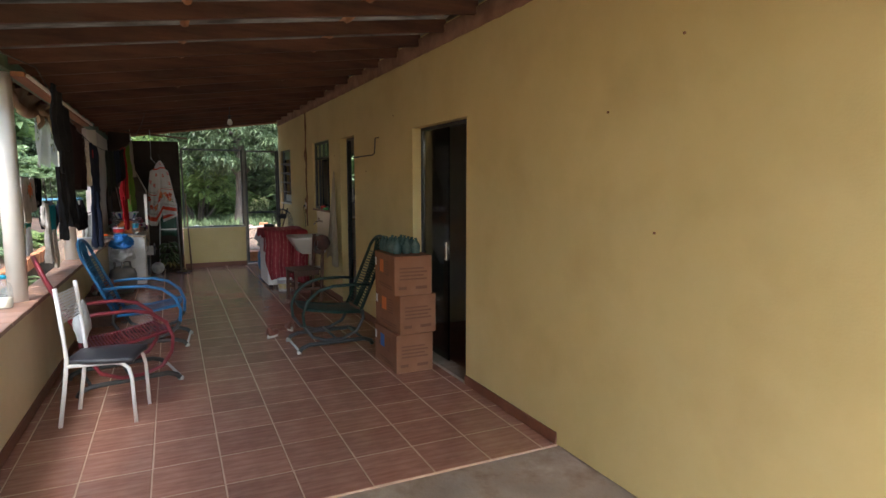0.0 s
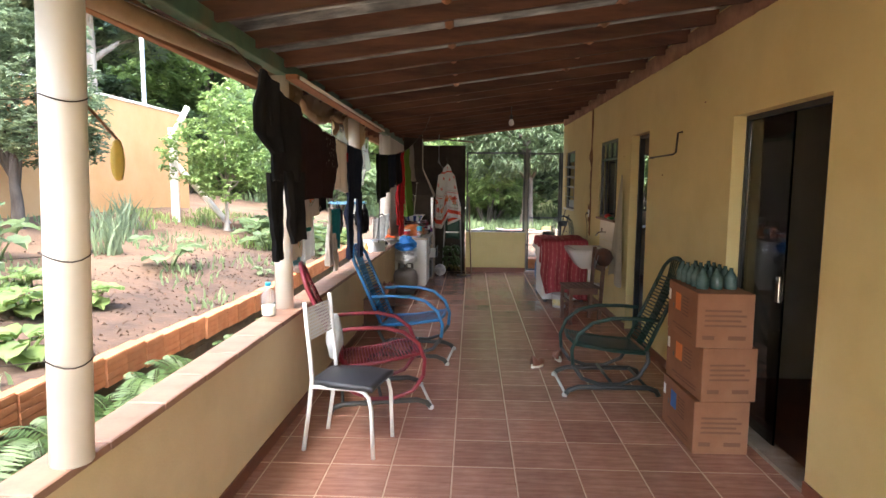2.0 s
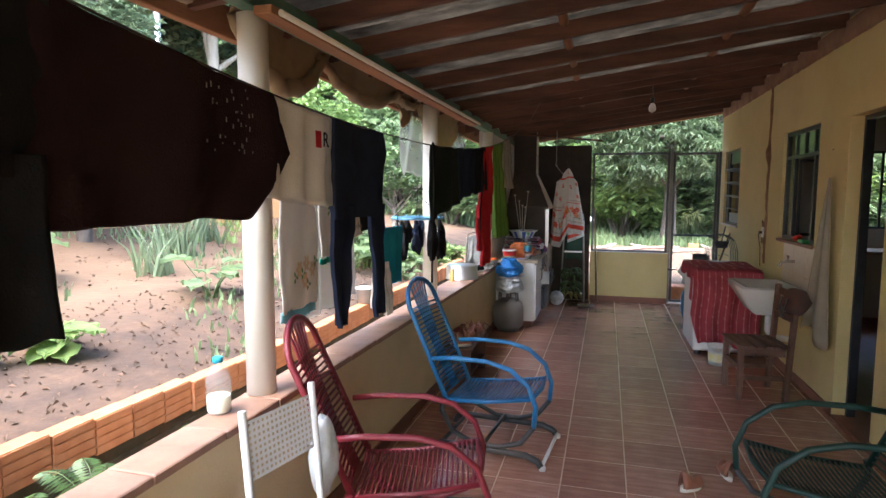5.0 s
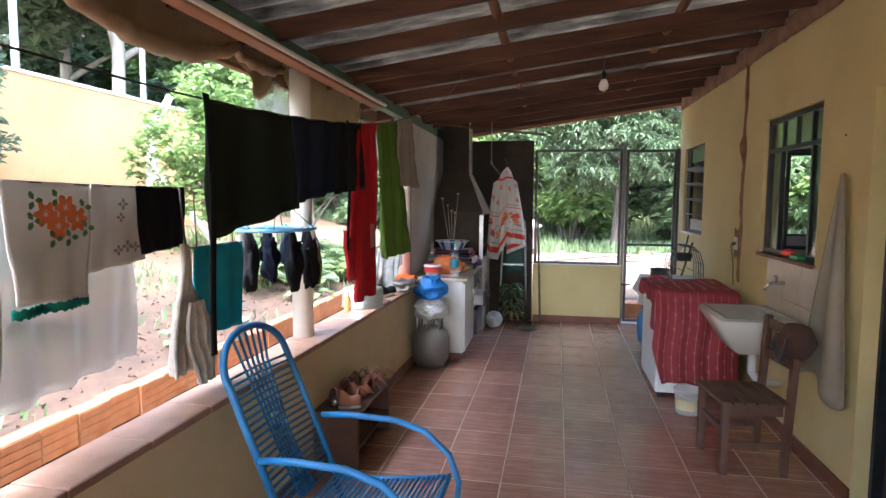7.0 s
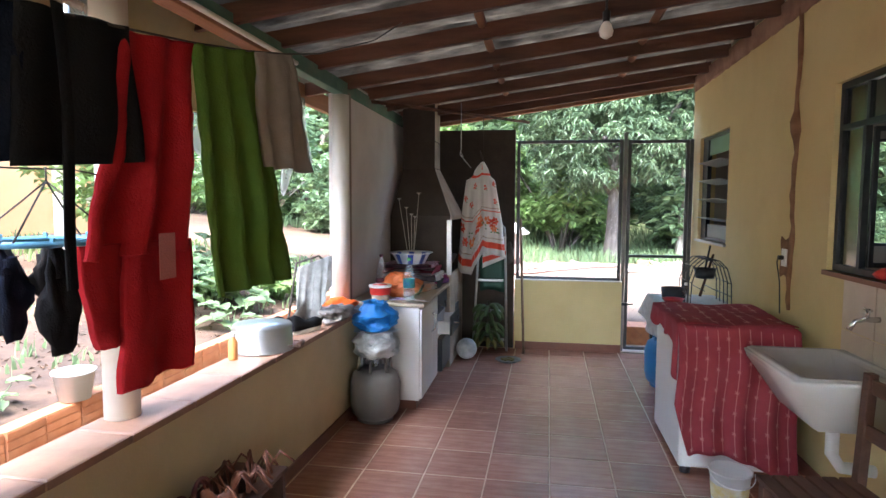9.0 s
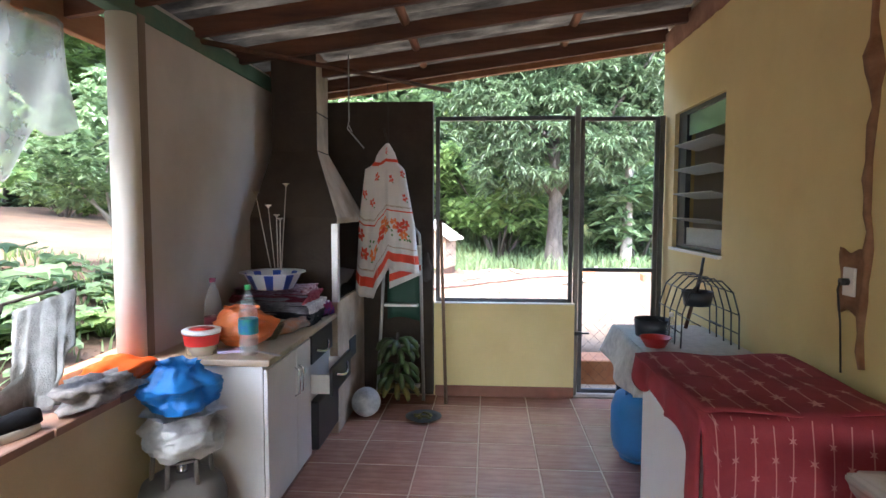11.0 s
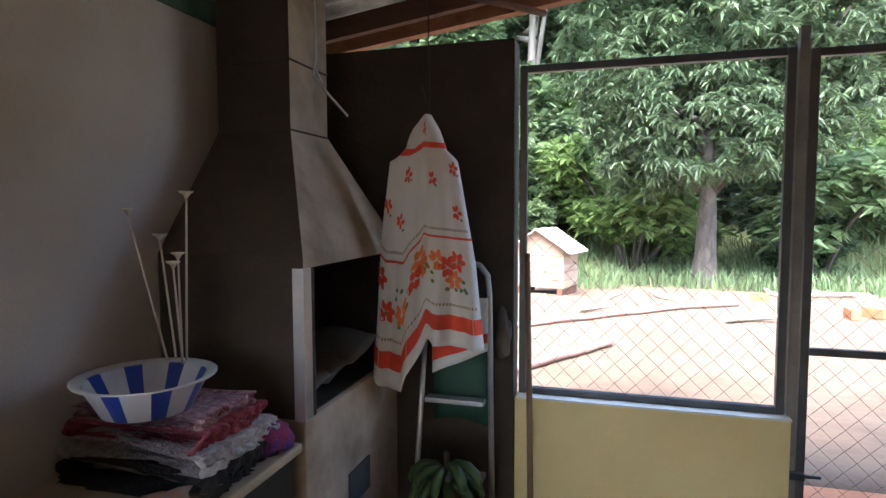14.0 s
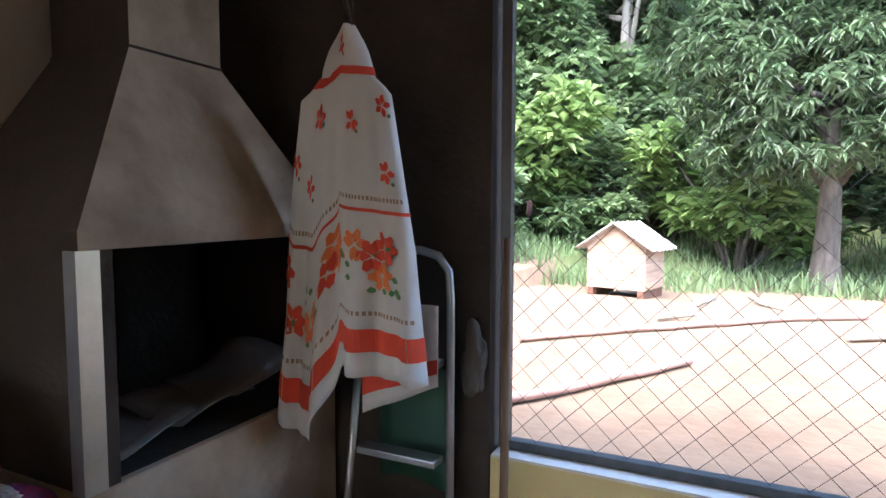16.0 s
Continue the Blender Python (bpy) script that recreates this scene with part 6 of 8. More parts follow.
for k in range(7):
    bm = B()
    u = 0.08 + 0.135 * k
    for j in range(24):
        v = 0.02 + j * 0.04
        bm.faces.new([bm.verts.new(cover_top(a, b) + Vector((0, 0, 0.004))) for a, b in ((u, v), (u + 0.008, v), (u + 0.008, v + 0.04), (u, v + 0.04))])
    bmesh.ops.remove_doubles(bm, verts=bm.verts, dist=0.0005)
    part("printed_stripe", bm, M_RED_LINE, t)
    for j in range(5):
        bm = B()
        v = 0.12 + 0.19 * j + 0.09 * (k % 2)
        if v > 0.95:
            continue
        star = []
        for a in range(10):
            q = (0.045 if a % 2 == 0 else 0.015)
            star.append(bm.verts.new(cover_top(u + 0.004 + q * math.cos(a * 0.628), v + q * math.sin(a * 0.628)) + Vector((0, 0, 0.005))))
        bm.faces.new(star)
        part("star_print", bm, M_RED_LINE, t)

# ---- wash sink ----
M_CERAMIC = plain("old_white_ceramic", (0.66, 0.64, 0.60), 0.25, var=1.05, stain=0.3, stain_color=(0.40, 0.33, 0.24))
t = thing("laundry_sink", "white ceramic wash sink with sloping washboard fixed to the wall", "sink", pose(0, 0, 0))
bm = B()
SX0, SX1, SY0, SY1, SZ = 1.80, 2.275, 6.88, 7.50, 0.83
rim = []
for z, ins in ((SZ, 0.0), (SZ - 0.035, 0.002)):
    rim.append([bm.verts.new(p) for p in ((SX0 + ins, SY0, z - 0.0), (SX1, SY0, z), (SX1, SY1, z), (SX0 + ins, SY1, z))])
inn = [bm.verts.new(p) for p in ((SX0 + 0.06, SY0 + 0.05, SZ), (SX1 - 0.08, SY0 + 0.05, SZ), (SX1 - 0.08, SY1 - 0.05, SZ), (SX0 + 0.06, SY1 - 0.05, SZ))]
bot = [bm.verts.new(p) for p in ((SX0 + 0.14, SY0 + 0.09, SZ - 0.22), (SX1 - 0.09, SY0 + 0.09, SZ - 0.22), (SX1 - 0.09, SY1 - 0.2, SZ - 0.22), (SX0 + 0.14, SY1 - 0.2, SZ - 0.22))]
for k in range(4):
    j = (k + 1) % 4
    bm.faces.new((rim[0][k], rim[0][j], inn[j], inn[k]))
    bm.faces.new((inn[k], inn[j], bot[j], bot[k]))
    bm.faces.new((rim[1][k], rim[1][j], rim[0][j], rim[0][k]))
bm.faces.new(bot)
out = [bm.verts.new(p) for p in ((SX0 + 0.12, SY0 + 0.06, SZ - 0.24), (SX1 - 0.02, SY0 + 0.06, SZ - 0.24), (SX1 - 0.02, SY1 - 0.17, SZ - 0.24), (SX0 + 0.12, SY1 - 0.17, SZ - 0.24))]
for k in range(4):
    bm.faces.new((rim[1][k], out[k], out[(k + 1) % 4], rim[1][(k + 1) % 4]))
bm.faces.new(out[::-1])
bmesh.ops.bevel(bm, geom=[e for e in bm.edges], offset=0.012, segments=2, affect="EDGES")
for f in bm.faces:
    f.smooth = True
part("bowl", bm, M_CERAMIC, t)
bm = B()
tube(bm, [(2.08, 7.15, 0.60), (2.08, 7.15, 0.42), (2.12, 7.15, 0.36), (2.26, 7.15, 0.35)], 0.028, 10)
part("drain", bm, M_WHITE_PL, t)
t = thing("faucet", "chrome wall tap with a cross handle above the sink", "tap", pose(2.28, 7.22, 1.03))
bm = B()
tube(bm, [(0.01, 0, 0), (-0.06, 0, 0), (-0.10, 0, -0.01), (-0.125, 0, -0.05)], [0.014, 0.012, 0.011, 0.012], 9)
part("spout", bm, M_CHROME, t)
bm = B()
rod(bm, (-0.05, 0, 0), (-0.05, 0, 0.045), 0.009)
rod(bm, (-0.05, -0.03, 0.045), (-0.05, 0.03, 0.045), 0.007)
part("handle", bm, M_CHROME, t)
M_WTILE = plain("cream_wall_tile", (0.60, 0.52, 0.42), 0.3, stain=0.25, stain_color=(0.4, 0.3, 0.2))
bm = B()
for i in range(3):
    for j in range(2):
        box(bm, WX - 0.009, WX - 0.001, 6.66 + 0.30 * i, 6.955 + 0.30 * i, 0.66 + 0.265 * j, 0.92 + 0.265 * j, 0.002)
tagged(part("splash_tiles", bm, M_WTILE), "cream wall tiles behind the wash sink", "wall tiles", kind="structure")
single("soap_bowl", boxed(-0.05, 0.05, -0.07, 0.07, 0, 0.03, bevel=0.01), M_GREEN_PL, "small green soap dish on the window ledge", "soap dish", pose(2.32, 7.08, 1.202))
bm = B()
lump(bm, (0, 0, 0.03), 0.04, 0.04, 0.03, 7, 0.4, 2)
single("red_sponge", bm, M_RED_PL, "red cloth lump on the window ledge", "sponge", pose(2.31, 7.25, 1.201))

# ---- bucket ----
t = thing("bucket", "small white plastic pail with a faded yellow wrapper", "bucket", pose(1.75, 7.46, 0))
bm = B()
lathe(bm, [(0.085, 0), (0.10, 0.17), (0.108, 0.172), (0.108, 0.182), (0.10, 0.18), (0.083, 0.01)], seg=24)
part("pail", bm, M_WHITE_PL, t)
bm = B()
lathe(bm, [(0.0885, 0.035), (0.096, 0.115)], seg=24, cap0=False, cap1=False)
part("wrapper", bm, surf("yellow_wrapper", (0.70, 0.55, 0.12), (0.72, 0.70, 0.62), 16, 0.5, 0), t)
bm = B()
tube(bm, arc(lambda u: (0.11 * math.cos(math.pi * u), -0.03 - 0.09 * math.sin(math.pi * u), 0.175 - 0.05 * math.sin(math.pi * u)), 12), 0.003, 5)
part("handle", bm, M_WHITE_PL, t)

# ---- wooden chair with a cap on it ----
M_CHAIR_WOOD = surf("dark_worn_wood", (0.075, 0.034, 0.022), (0.14, 0.065, 0.04), 6, 0.55, 0.3, 50, stretch=(2, 0.4, 2), stain=0.3)
t = thing("wooden_chair", "dark slatted wooden chair beside the wash sink", "chair", pose(1.87, 6.64, 0, 0, 0, 186))
for x, y, h in ((0.17, -0.18, 0.42), (0.17, 0.18, 0.42), (-0.17, -0.18, 0.88), (-0.17, 0.18, 0.88)):
    bm = boxed(x - 0.02, x + 0.02, y - 0.02, y + 0.02, 0, h, bevel=0.004)
    if h > 0.5:
        for v in bm.verts:
            v.co.x -= 0.10 * max(v.co.z - 0.42, 0)
    part("leg", bm, M_CHAIR_WOOD, t)
for k in range(6):
    part("seat_slat", boxed(-0.185 + 0.066 * k, -0.13 + 0.066 * k, -0.21, 0.21, 0.42, 0.44, bevel=0.004), M_CHAIR_WOOD, t)
for s in (-1, 1):
    part("apron", boxed(-0.15, 0.15, s * 0.18 - 0.01, s * 0.18 + 0.01, 0.355, 0.418), M_CHAIR_WOOD, t)
    part("stretcher", boxed(-0.15, 0.15, s * 0.18 - 0.01, s * 0.18 + 0.01, 0.16, 0.195), M_CHAIR_WOOD, t)
part("stretcher", boxed(0.16, 0.18, -0.16, 0.16, 0.24, 0.275), M_CHAIR_WOOD, t)
for z in (0.62, 0.80):
    part("back_rail", boxed(-0.20 - 0.09 * (z - 0.5), -0.18 - 0.09 * (z - 0.5), -0.16, 0.16, z, z + 0.06, bevel=0.004), M_CHAIR_WOOD, t)
M_HAT = surf("brown_cap_fabric", (0.10, 0.035, 0.02), (0.05, 0.035, 0.03), 9, 0.9, 0.2, 120)
t = thing("cap", "brown and black cap hung on the chair back", "cap", pose(2.10, 6.50, 0.76))
bm = B()
lump(bm, (0, 0, 0.03), 0.095, 0.10, 0.11, 2, 0.15)
part("crown", bm, M_HAT, t)
bm = B()
sheet(bm, lambda u, v: Vector((-0.08 - 0.02 * v, -0.09 + 0.18 * u, 0.06 - 0.16 * v * (1 - 0.6 * (2 * u - 1) ** 2))), 8, 6, 0.006)
part("peak", bm, M_BLACK_PL, t)

# long pale cloth hanging by the door
M_LINEN = surf("grey_beige_linen", (0.33, 0.29, 0.22), (0.42, 0.37, 0.28), 4, 0.95, 0.2, 200)
bm = B()
sheet(bm, lambda u, v: Vector((WX - 0.03 - 0.025 * v + 0.018 * math.sin(u * 11) * v, 6.44 + (u - 0.42) * (0.04 + 0.50 * v), 1.74 - 1.22 * v - 0.06 * v * math.sin(u * 6))), 18, 20, 0.004)
single("hanging_cloth", bm, M_LINEN, "long grey-beige cloth hanging on a nail by the door", "cloth")

# ---- table by the louvre window ----
M_OILCLOTH = surf("grey_patterned_oilcloth", (0.34, 0.34, 0.33), (0.56, 0.55, 0.53), 22, 0.35, 0.1, 60)
TBX0, TBX1, TBY0, TBY1, TBZ = 1.72, 2.27, 8.80, 9.76, 0.755
t = thing("side_table", "small dark-legged table against the house wall", "table", pose(0, 0, 0))
part("tabletop", boxed(TBX0, TBX1, TBY0, TBY1, TBZ - 0.025, TBZ, bevel=0.004), M_CHAIR_WOOD, t)
for x in (TBX0 + 0.03, TBX1 - 0.03):
    for y in (TBY0 + 0.03, TBY1 - 0.03):
        part("leg", boxed(x - 0.015, x + 0.015, y - 0.015, y + 0.015, 0, TBZ - 0.025), M_FRAME_BLACK, t)
t = thing("table_cover", "grey patterned oilcloth hanging over the table edges", "tablecloth", pose(0, 0, 0))
bm = B()
sheet(bm, lambda u, v: Vector((TBX0 - 0.004 + (TBX1 - TBX0) * u, TBY0 + (TBY1 - TBY0 + 0.004) * v, TBZ + 0.004)), 6, 8, 0.003)
part("top", bm, M_OILCLOTH, t)
bm = B()
sheet(bm, lambda u, v: Vector((TBX0 - 0.008 - 0.05 * v - 0.02 * math.sin(u * 14) * v, TBY0 + (TBY1 - TBY0 + 0.05 * v) * u, TBZ + 0.004 - v * (0.17 + 0.07 * math.sin(u * 4) + 0.06 * u))), 24, 8, 0.003)
part("overhang", bm, M_OILCLOTH, t)
bm = B()
sheet(bm, lambda u, v: Vector((TBX0 + (TBX1 - TBX0) * u - 0.05 * v * (1 - u), TBY1 + 0.006 + 0.04 * v + 0.015 * math.sin(u * 13) * v, TBZ + 0.004 - v * (0.17 + 0.05 * math.sin(u * 5)))), 20, 8, 0.003)
part("overhang", bm, M_OILCLOTH, t)
TZ = TBZ + 0.008
t = thing("dish_rack", "arched black wire dish rack full of dark pans", "dish rack", pose(2.07, 9.30, TZ))
for k, y in enumerate((-0.20, -0.10, 0.0, 0.10, 0.20)):
    bm = B()
    tube(bm, [(-0.15, y, 0), (-0.145, y, 0.18), (-0.11, y, 0.30), (-0.05, y, 0.36), (0.05, y, 0.36), (0.11, y, 0.30), (0.145, y, 0.18), (0.15, y, 0)], 0.0042, 6)
    part("arch", bm, M_STEEL_BLACK, t)
for x, z in ((-0.148, 0.08), (0.148, 0.08), (-0.145, 0.18), (0.145, 0.18), (-0.11, 0.30), (0.11, 0.30), (0, 0.365), (-0.05, 0.12), (0.05, 0.12)):
    bm = B()
    rod(bm, (x, -0.20, z), (x, 0.20, z), 0.0036, 0.0036, 6)
    part("bar", bm, M_STEEL_BLACK, t)
t = thing("saucepan", "dark dented pan hung in the dish rack", "pan", pose(2.07, 9.30, TZ + 0.20))
bm = B()
lathe(bm, [(0.07, 0), (0.085, 0.08), (0.083, 0.08), (0.068, 0.006)], seg=18)
part("body", bm, M_STEEL_BLACK, t)
bm = B()
rod(bm, (0, 0, 0.07), (0.05, 0.06, 0.26), 0.008)
part("handle", bm, M_BLACK_PL, t)
bm = B()
lathe(bm, [(0.09, 0), (0.10, 0.10), (0.098, 0.10), (0.088, 0.006)], seg=22)
single("black_pot", bm, M_STEEL_BLACK, "open black cooking pot on the table", "pot", pose(1.86, 9.42, TZ))
bm = B()
lathe(bm, [(0.05, 0), (0.08, 0.05), (0.083, 0.052), (0.078, 0.05), (0.048, 0.006)], seg=22)
single("red_bowl", bm, M_RED_PL, "small bright red plastic bowl on the table", "bowl", pose(1.80, 9.14, TZ))
bottle("cleaner_bottle", "small clear plastic bottle on the table", pose(1.92, 9.26, TZ), [(0.025, 0), (0.027, 0.01), (0.027, 0.09), (0.012, 0.13), (0.011, 0.145)], 0.142, 0.012, G_PET, M_WHITE_PL)
bm = B()
rod(bm, (2.12, 9.62, TZ + 0.005), (2.245, 9.72, TZ + 0.36), 0.012, 0.010)
single("wooden_stick", bm, M_WOOD_DARK, "dark wooden stick leaning from the table to the wall", "stick")
bm = B()
lathe(bm, [(0.10, 0.0), (0.12, 0.02), (0.125, 0.30), (0.10, 0.36), (0.03, 0.38), (0.03, 0.41)], seg=22)
single("yellow_drum", bm, M_YELLOW_PAINT, "faded yellow plastic drum under the table", "drum", pose(1.86, 9.05, 0))

# ---- windows and doors of the house wall ----
t = thing("window_1", "black steel window with tall casements, one standing open", "window", pose(0, 0, 0), kind="structure")
XW = WX + 0.05
for a, b, c, d in ((WIN[0], WIN[1], WIN[2], WIN[2] + 0.035), (WIN[0], WIN[1], WIN[3] - 0.035, WIN[3]), (WIN[0], WIN[1], 1.94, 1.97)):
    part("window_frame", boxed(XW - 0.02, XW + 0.02, a + 0.035, b - 0.035, c, d), M_STEEL_BLACK, t)
for y in (WIN[0], WIN[1] - 0.035):
    part("window_frame", boxed(XW - 0.02, XW + 0.02, y, y + 0.035, WIN[2], WIN[3]), M_STEEL_BLACK, t)
for y in (WIN[0] + 0.23, WIN[0] + 0.47, WIN[0] + 0.71):
    part("mullion", boxed(XW - 0.015, XW + 0.015, y - 0.012, y + 0.012, 1.97, WIN[3] - 0.035), M_STEEL_BLACK, t)
for y in (WIN[0] + 0.21, WIN[0] + 0.73):
    part("mullion", boxed(XW - 0.015, XW + 0.015, y - 0.014, y + 0.014, WIN[2] + 0.035, 1.94), M_STEEL_BLACK, t)
for y0, y1 in ((WIN[0] + 0.035, WIN[0] + 0.196), (WIN[0] + 0.744, WIN[1] - 0.035)):
    part("pane", boxed(XW - 0.003, XW + 0.003, y0, y1, WIN[2] + 0.035, 1.94), M_GLASS, t).visible_shadow = False
part("pane", boxed(XW - 0.003, XW + 0.003, WIN[0] + 0.035, WIN[1] - 0.035, 1.97, WIN[3] - 0.035), M_GLASS, t).visible_shadow = False
for k, y in enumerate((WIN[0] + 0.225, WIN[0] + 0.715)):
    bm = B()
    rect_frame(bm, 0, 0.24, WIN[2] + 0.04, 1.935, 0, 0.025, 0.02)
    for v in bm.verts:
        v.co = Vector((XW + 0.02 + v.co.x, y + v.co.y, v.co.z))
    part("casement", bm, M_STEEL_BLACK, t)
part("window_sill", boxed(WX - 0.02, WX + 0.15, WIN[0] - 0.01, WIN[1] + 0.01, WIN[2] - 0.025, WIN[2]), M_BASEB, t)

t = thing("window_2", "black steel louvre window with four tilted glass slats", "window", pose(0, 0, 0), kind="structure")
bm = B()
for a, b, c, d in ((LOUV[0], LOUV[1], LOUV[2], LOUV[2] + 0.03), (LOUV[0], LOUV[1], LOUV[3] - 0.03, LOUV[3]), (LOUV[0], LOUV[0] + 0.03, LOUV[2], LOUV[3]), (LOUV[1] - 0.03, LOUV[1], LOUV[2], LOUV[3])):
    box(bm, XW - 0.02, XW + 0.02, a, b, c, d)
part("window_frame", bm, M_STEEL_BLACK, t)
part("side_shutter", boxed(XW - 0.018, XW + 0.018, LOUV[1] - 0.16, LOUV[1] - 0.03, LOUV[2] + 0.03, LOUV[3] - 0.03), M_STEEL_BLACK, t)
M_FROST = surf("ribbed_pale_glass", (0.55, 0.58, 0.55), (0.66, 0.69, 0.66), 60, 0.25, 0.3, 200, trans=0.5)
for k in range(4):
    bm = boxed(-0.085, 0.085, LOUV[0] + 0.035, LOUV[1] - 0.165, -0.003, 0.003)
    ob = part("slat", bm, M_FROST, t)
    ob.matrix_basis = pose(XW - 0.02, 0, 1.42 + 0.17 * k, 0, 12, 0)
part("pane", boxed(XW - 0.003, XW + 0.003, LOUV[0] + 0.03, LOUV[1] - 0.165, LOUV[2] + 0.03, 1.37), M_FROST, t)
part("pane", boxed(XW - 0.003, XW + 0.003, LOUV[0] + 0.03, LOUV[1] - 0.165, 2.02, LOUV[3] - 0.03), plain("green_tinted_pane", (0.16, 0.26, 0.20), 0.2), t)
part("window_sill", boxed(WX - 0.025, WX + 0.15, LOUV[0] - 0.01, LOUV[1] + 0.01, LOUV[2] - 0.02, LOUV[2]), M_TRIM_WHITE, t)

for name, D, lab in (("door_1", DOOR1, "doorway with dark smoked glass door standing ajar"), ("door_2", DOOR2, "doorway with a dark blue steel jamb, door open")):
    t = thing(name, lab, "door", pose(0, 0, 0), kind="structure")
    jm = M_STEEL_BLACK
    part("jamb", boxed(WX + 0.085, WX + 0.14, D[0], D[0] + 0.03, 0, D[3]), jm, t)
    part("jamb", boxed(WX + 0.085, WX + 0.14, D[1] - 0.03, D[1], 0, D[3]), jm, t)
    part("lintel", boxed(WX + 0.085, WX + 0.14, D[0] + 0.03, D[1] - 0.03, D[3] - 0.03, D[3]), jm, t)
    part("threshold", boxed(WX - 0.005, WX + 0.15, D[0], D[1], -0.01, 0.02), M_CEMENT if name == "door_1" else M_BASEB, t)
    if name == "door_1":
        d = part("door_leaf", boxed(WX + 0.10, WX + 0.112, D[0] + 0.52, D[1] - 0.032, 0.03, D[3] - 0.032), glass("smoked_glass", (0.30, 0.31, 0.32), 0.03, 1.45), t)
        part("handle", boxed(WX + 0.084, WX + 0.0995, D[0] + 0.54, D[0] + 0.58, 0.92, 1.08, bevel=0.004), M_CHROME, d)
    else:
        part("door_leaf", boxed(WX + 0.13, WX + 0.70, D[0] + 0.0, D[0] + 0.035, 0.01, D[3] - 0.03), plain("dark_blue_steel", (0.02, 0.035, 0.06), 0.4), t)
# dim furniture inside
t = thing("inner_counter", "white base unit with a worktop in the dim room", "cabinet", pose(4.55, 3.6, 0))
part("body", boxed(-0.3, 0.3, -0.9, 0.9, 0.05, 0.84), M_WHITE_LAM, t)
part("worktop", boxed(-0.33, 0.32, -0.93, 0.93, 0.84, 0.88), M_COUNTER, t)
t = thing("kitchen_unit", "white kitchen unit with a pale worktop under the window", "cabinet", pose(4.1, 10.3, 0))
part("body", boxed(-0.85, 0.85, -0.25, 0.33, 0.05, 0.86), M_WHITE_LAM, t)
part("worktop", boxed(-0.87, 0.87, -0.28, 0.34, 0.86, 0.90, bevel=0.006), M_COUNTER, t)
t = thing("inner_cupboard", "pale tall cupboard in the dim room behind the door", "cupboard", pose(3.5, 2.1, 0))
part("body", boxed(-0.25, 0.25, -0.5, 0.25, 0.04, 0.95), M_GREY_WALL, t)
part("top", boxed(-0.27, 0.27, -0.52, 0.27, 0.95, 0.98), M_COUNTER, t)
t = thing("inner_window", "steel window frame with daylight behind it", "window", pose(0, 0, 0), kind="structure")
bm = B()
rect_frame(bm, 3.45, 4.70, 1.16, 2.2, 10.68, 0.03, 0.03)
for x in (3.86, 4.27):
    box(bm, x - 0.014, x + 0.014, 10.67, 10.69, 1.19, 2.17)
part("window_frame", bm, M_STEEL_BLACK, t)

# conduit, socket, hook, bulb
M_RUST = surf("patched_brown_chase", (0.16, 0.075, 0.035), (0.30, 0.16, 0.09), 12, 0.9, 0.5, 60, stain=0.4)
bm = B()
rr = random.Random(31)
pts, rad = [], []
for k in range(30):
    z = 0.90 + 1.87 * k / 29
    pts.append((WX - 0.004, 8.22 + 0.014 * math.sin(k * 0.7) + rr.uniform(-0.006, 0.006), z))
    rad.append(0.012 + rr.uniform(0, 0.010) + (0.022 if k in (17, 18) else 0))
tube(bm, pts, rad, 7)
single("conduit", bm, M_RUST, "rough brown patched cable chase down the wall", "conduit")
t = thing("socket", "white wall socket with a black plug on a brown patch", "socket", pose(WX - 0.002, 8.30, 1.22))
bm = B()
sheet(bm, lambda u, v: Vector((-0.004, (u - 0.5) * (0.15 + 0.02 * math.sin(v * 9)), (v - 0.5) * (0.24 + 0.02 * math.sin(u * 8)))), 8, 8, 0.004)
part("patch", bm, M_RUST, t)
part("plate", boxed(-0.016, -0.005, -0.035, 0.035, -0.055, 0.055, bevel=0.003), M_WHITE_PL, t)
bm = B()
lathe(bm, [(0.014, 0), (0.014, 0.03)], seg=10)
for v in bm.verts:
    v.co = Vector((-0.016 - v.co.z, v.co.x, v.co.y))
part("plug", bm, M_BLACK_PL, t)
bm = B()
tube(bm, [(-0.045, 0, 0), (-0.05, 0.005, -0.03), (-0.02, 0.03, -0.16), (-0.015, 0.02, -0.36)], 0.004, 6)
part("cable", bm, M_BLACK_PL, t)
bm = B()
tube(bm, [(WX - 0.001, 4.70, 2.07), (WX - 0.04, 4.70, 2.06), (WX - 0.05, 4.70, 1.90), (WX - 0.06, 4.74, 1.885), (WX - 0.06, 5.42, 1.885), (WX - 0.001, 5.44, 1.885)], 0.008, 7)
single("wall_bracket", bm, M_WIRE, "rusty bent iron bracket on the wall", "bracket")
t = thing("light_bulb", "small white lamp bulb hanging under a rafter", "bulb", pose(1.07, 7.45, 2.46))
bm = B()
lathe(bm, [(0.006, -0.075), (0.03, -0.06), (0.036, -0.035), (0.026, -0.005), (0.016, 0.01)], seg=16)
part("bulb", bm, M_WHITE_PL, t)
bm = B()
lathe(bm, [(0.018, 0.01), (0.02, 0.06), (0.006, 0.07), (0.004, 0.22)], seg=12)
part("holder", bm, M_BLACK_PL, t)
for y, z in ((0.62, 2.24), (1.1, 1.95), (0.75, 1.35), (4.25, 2.25), (5.15, 1.72), (6.5, 1.95)):
    bm = boxed(-0.008, 0.001, -0.006, 0.006, -0.006, 0.006, bevel=0.002)
    single("nail_plug", bm, M_RUST, "small brown plug stuck in the plaster wall", "plug", pose(WX, y, z), "plugs in the wall")

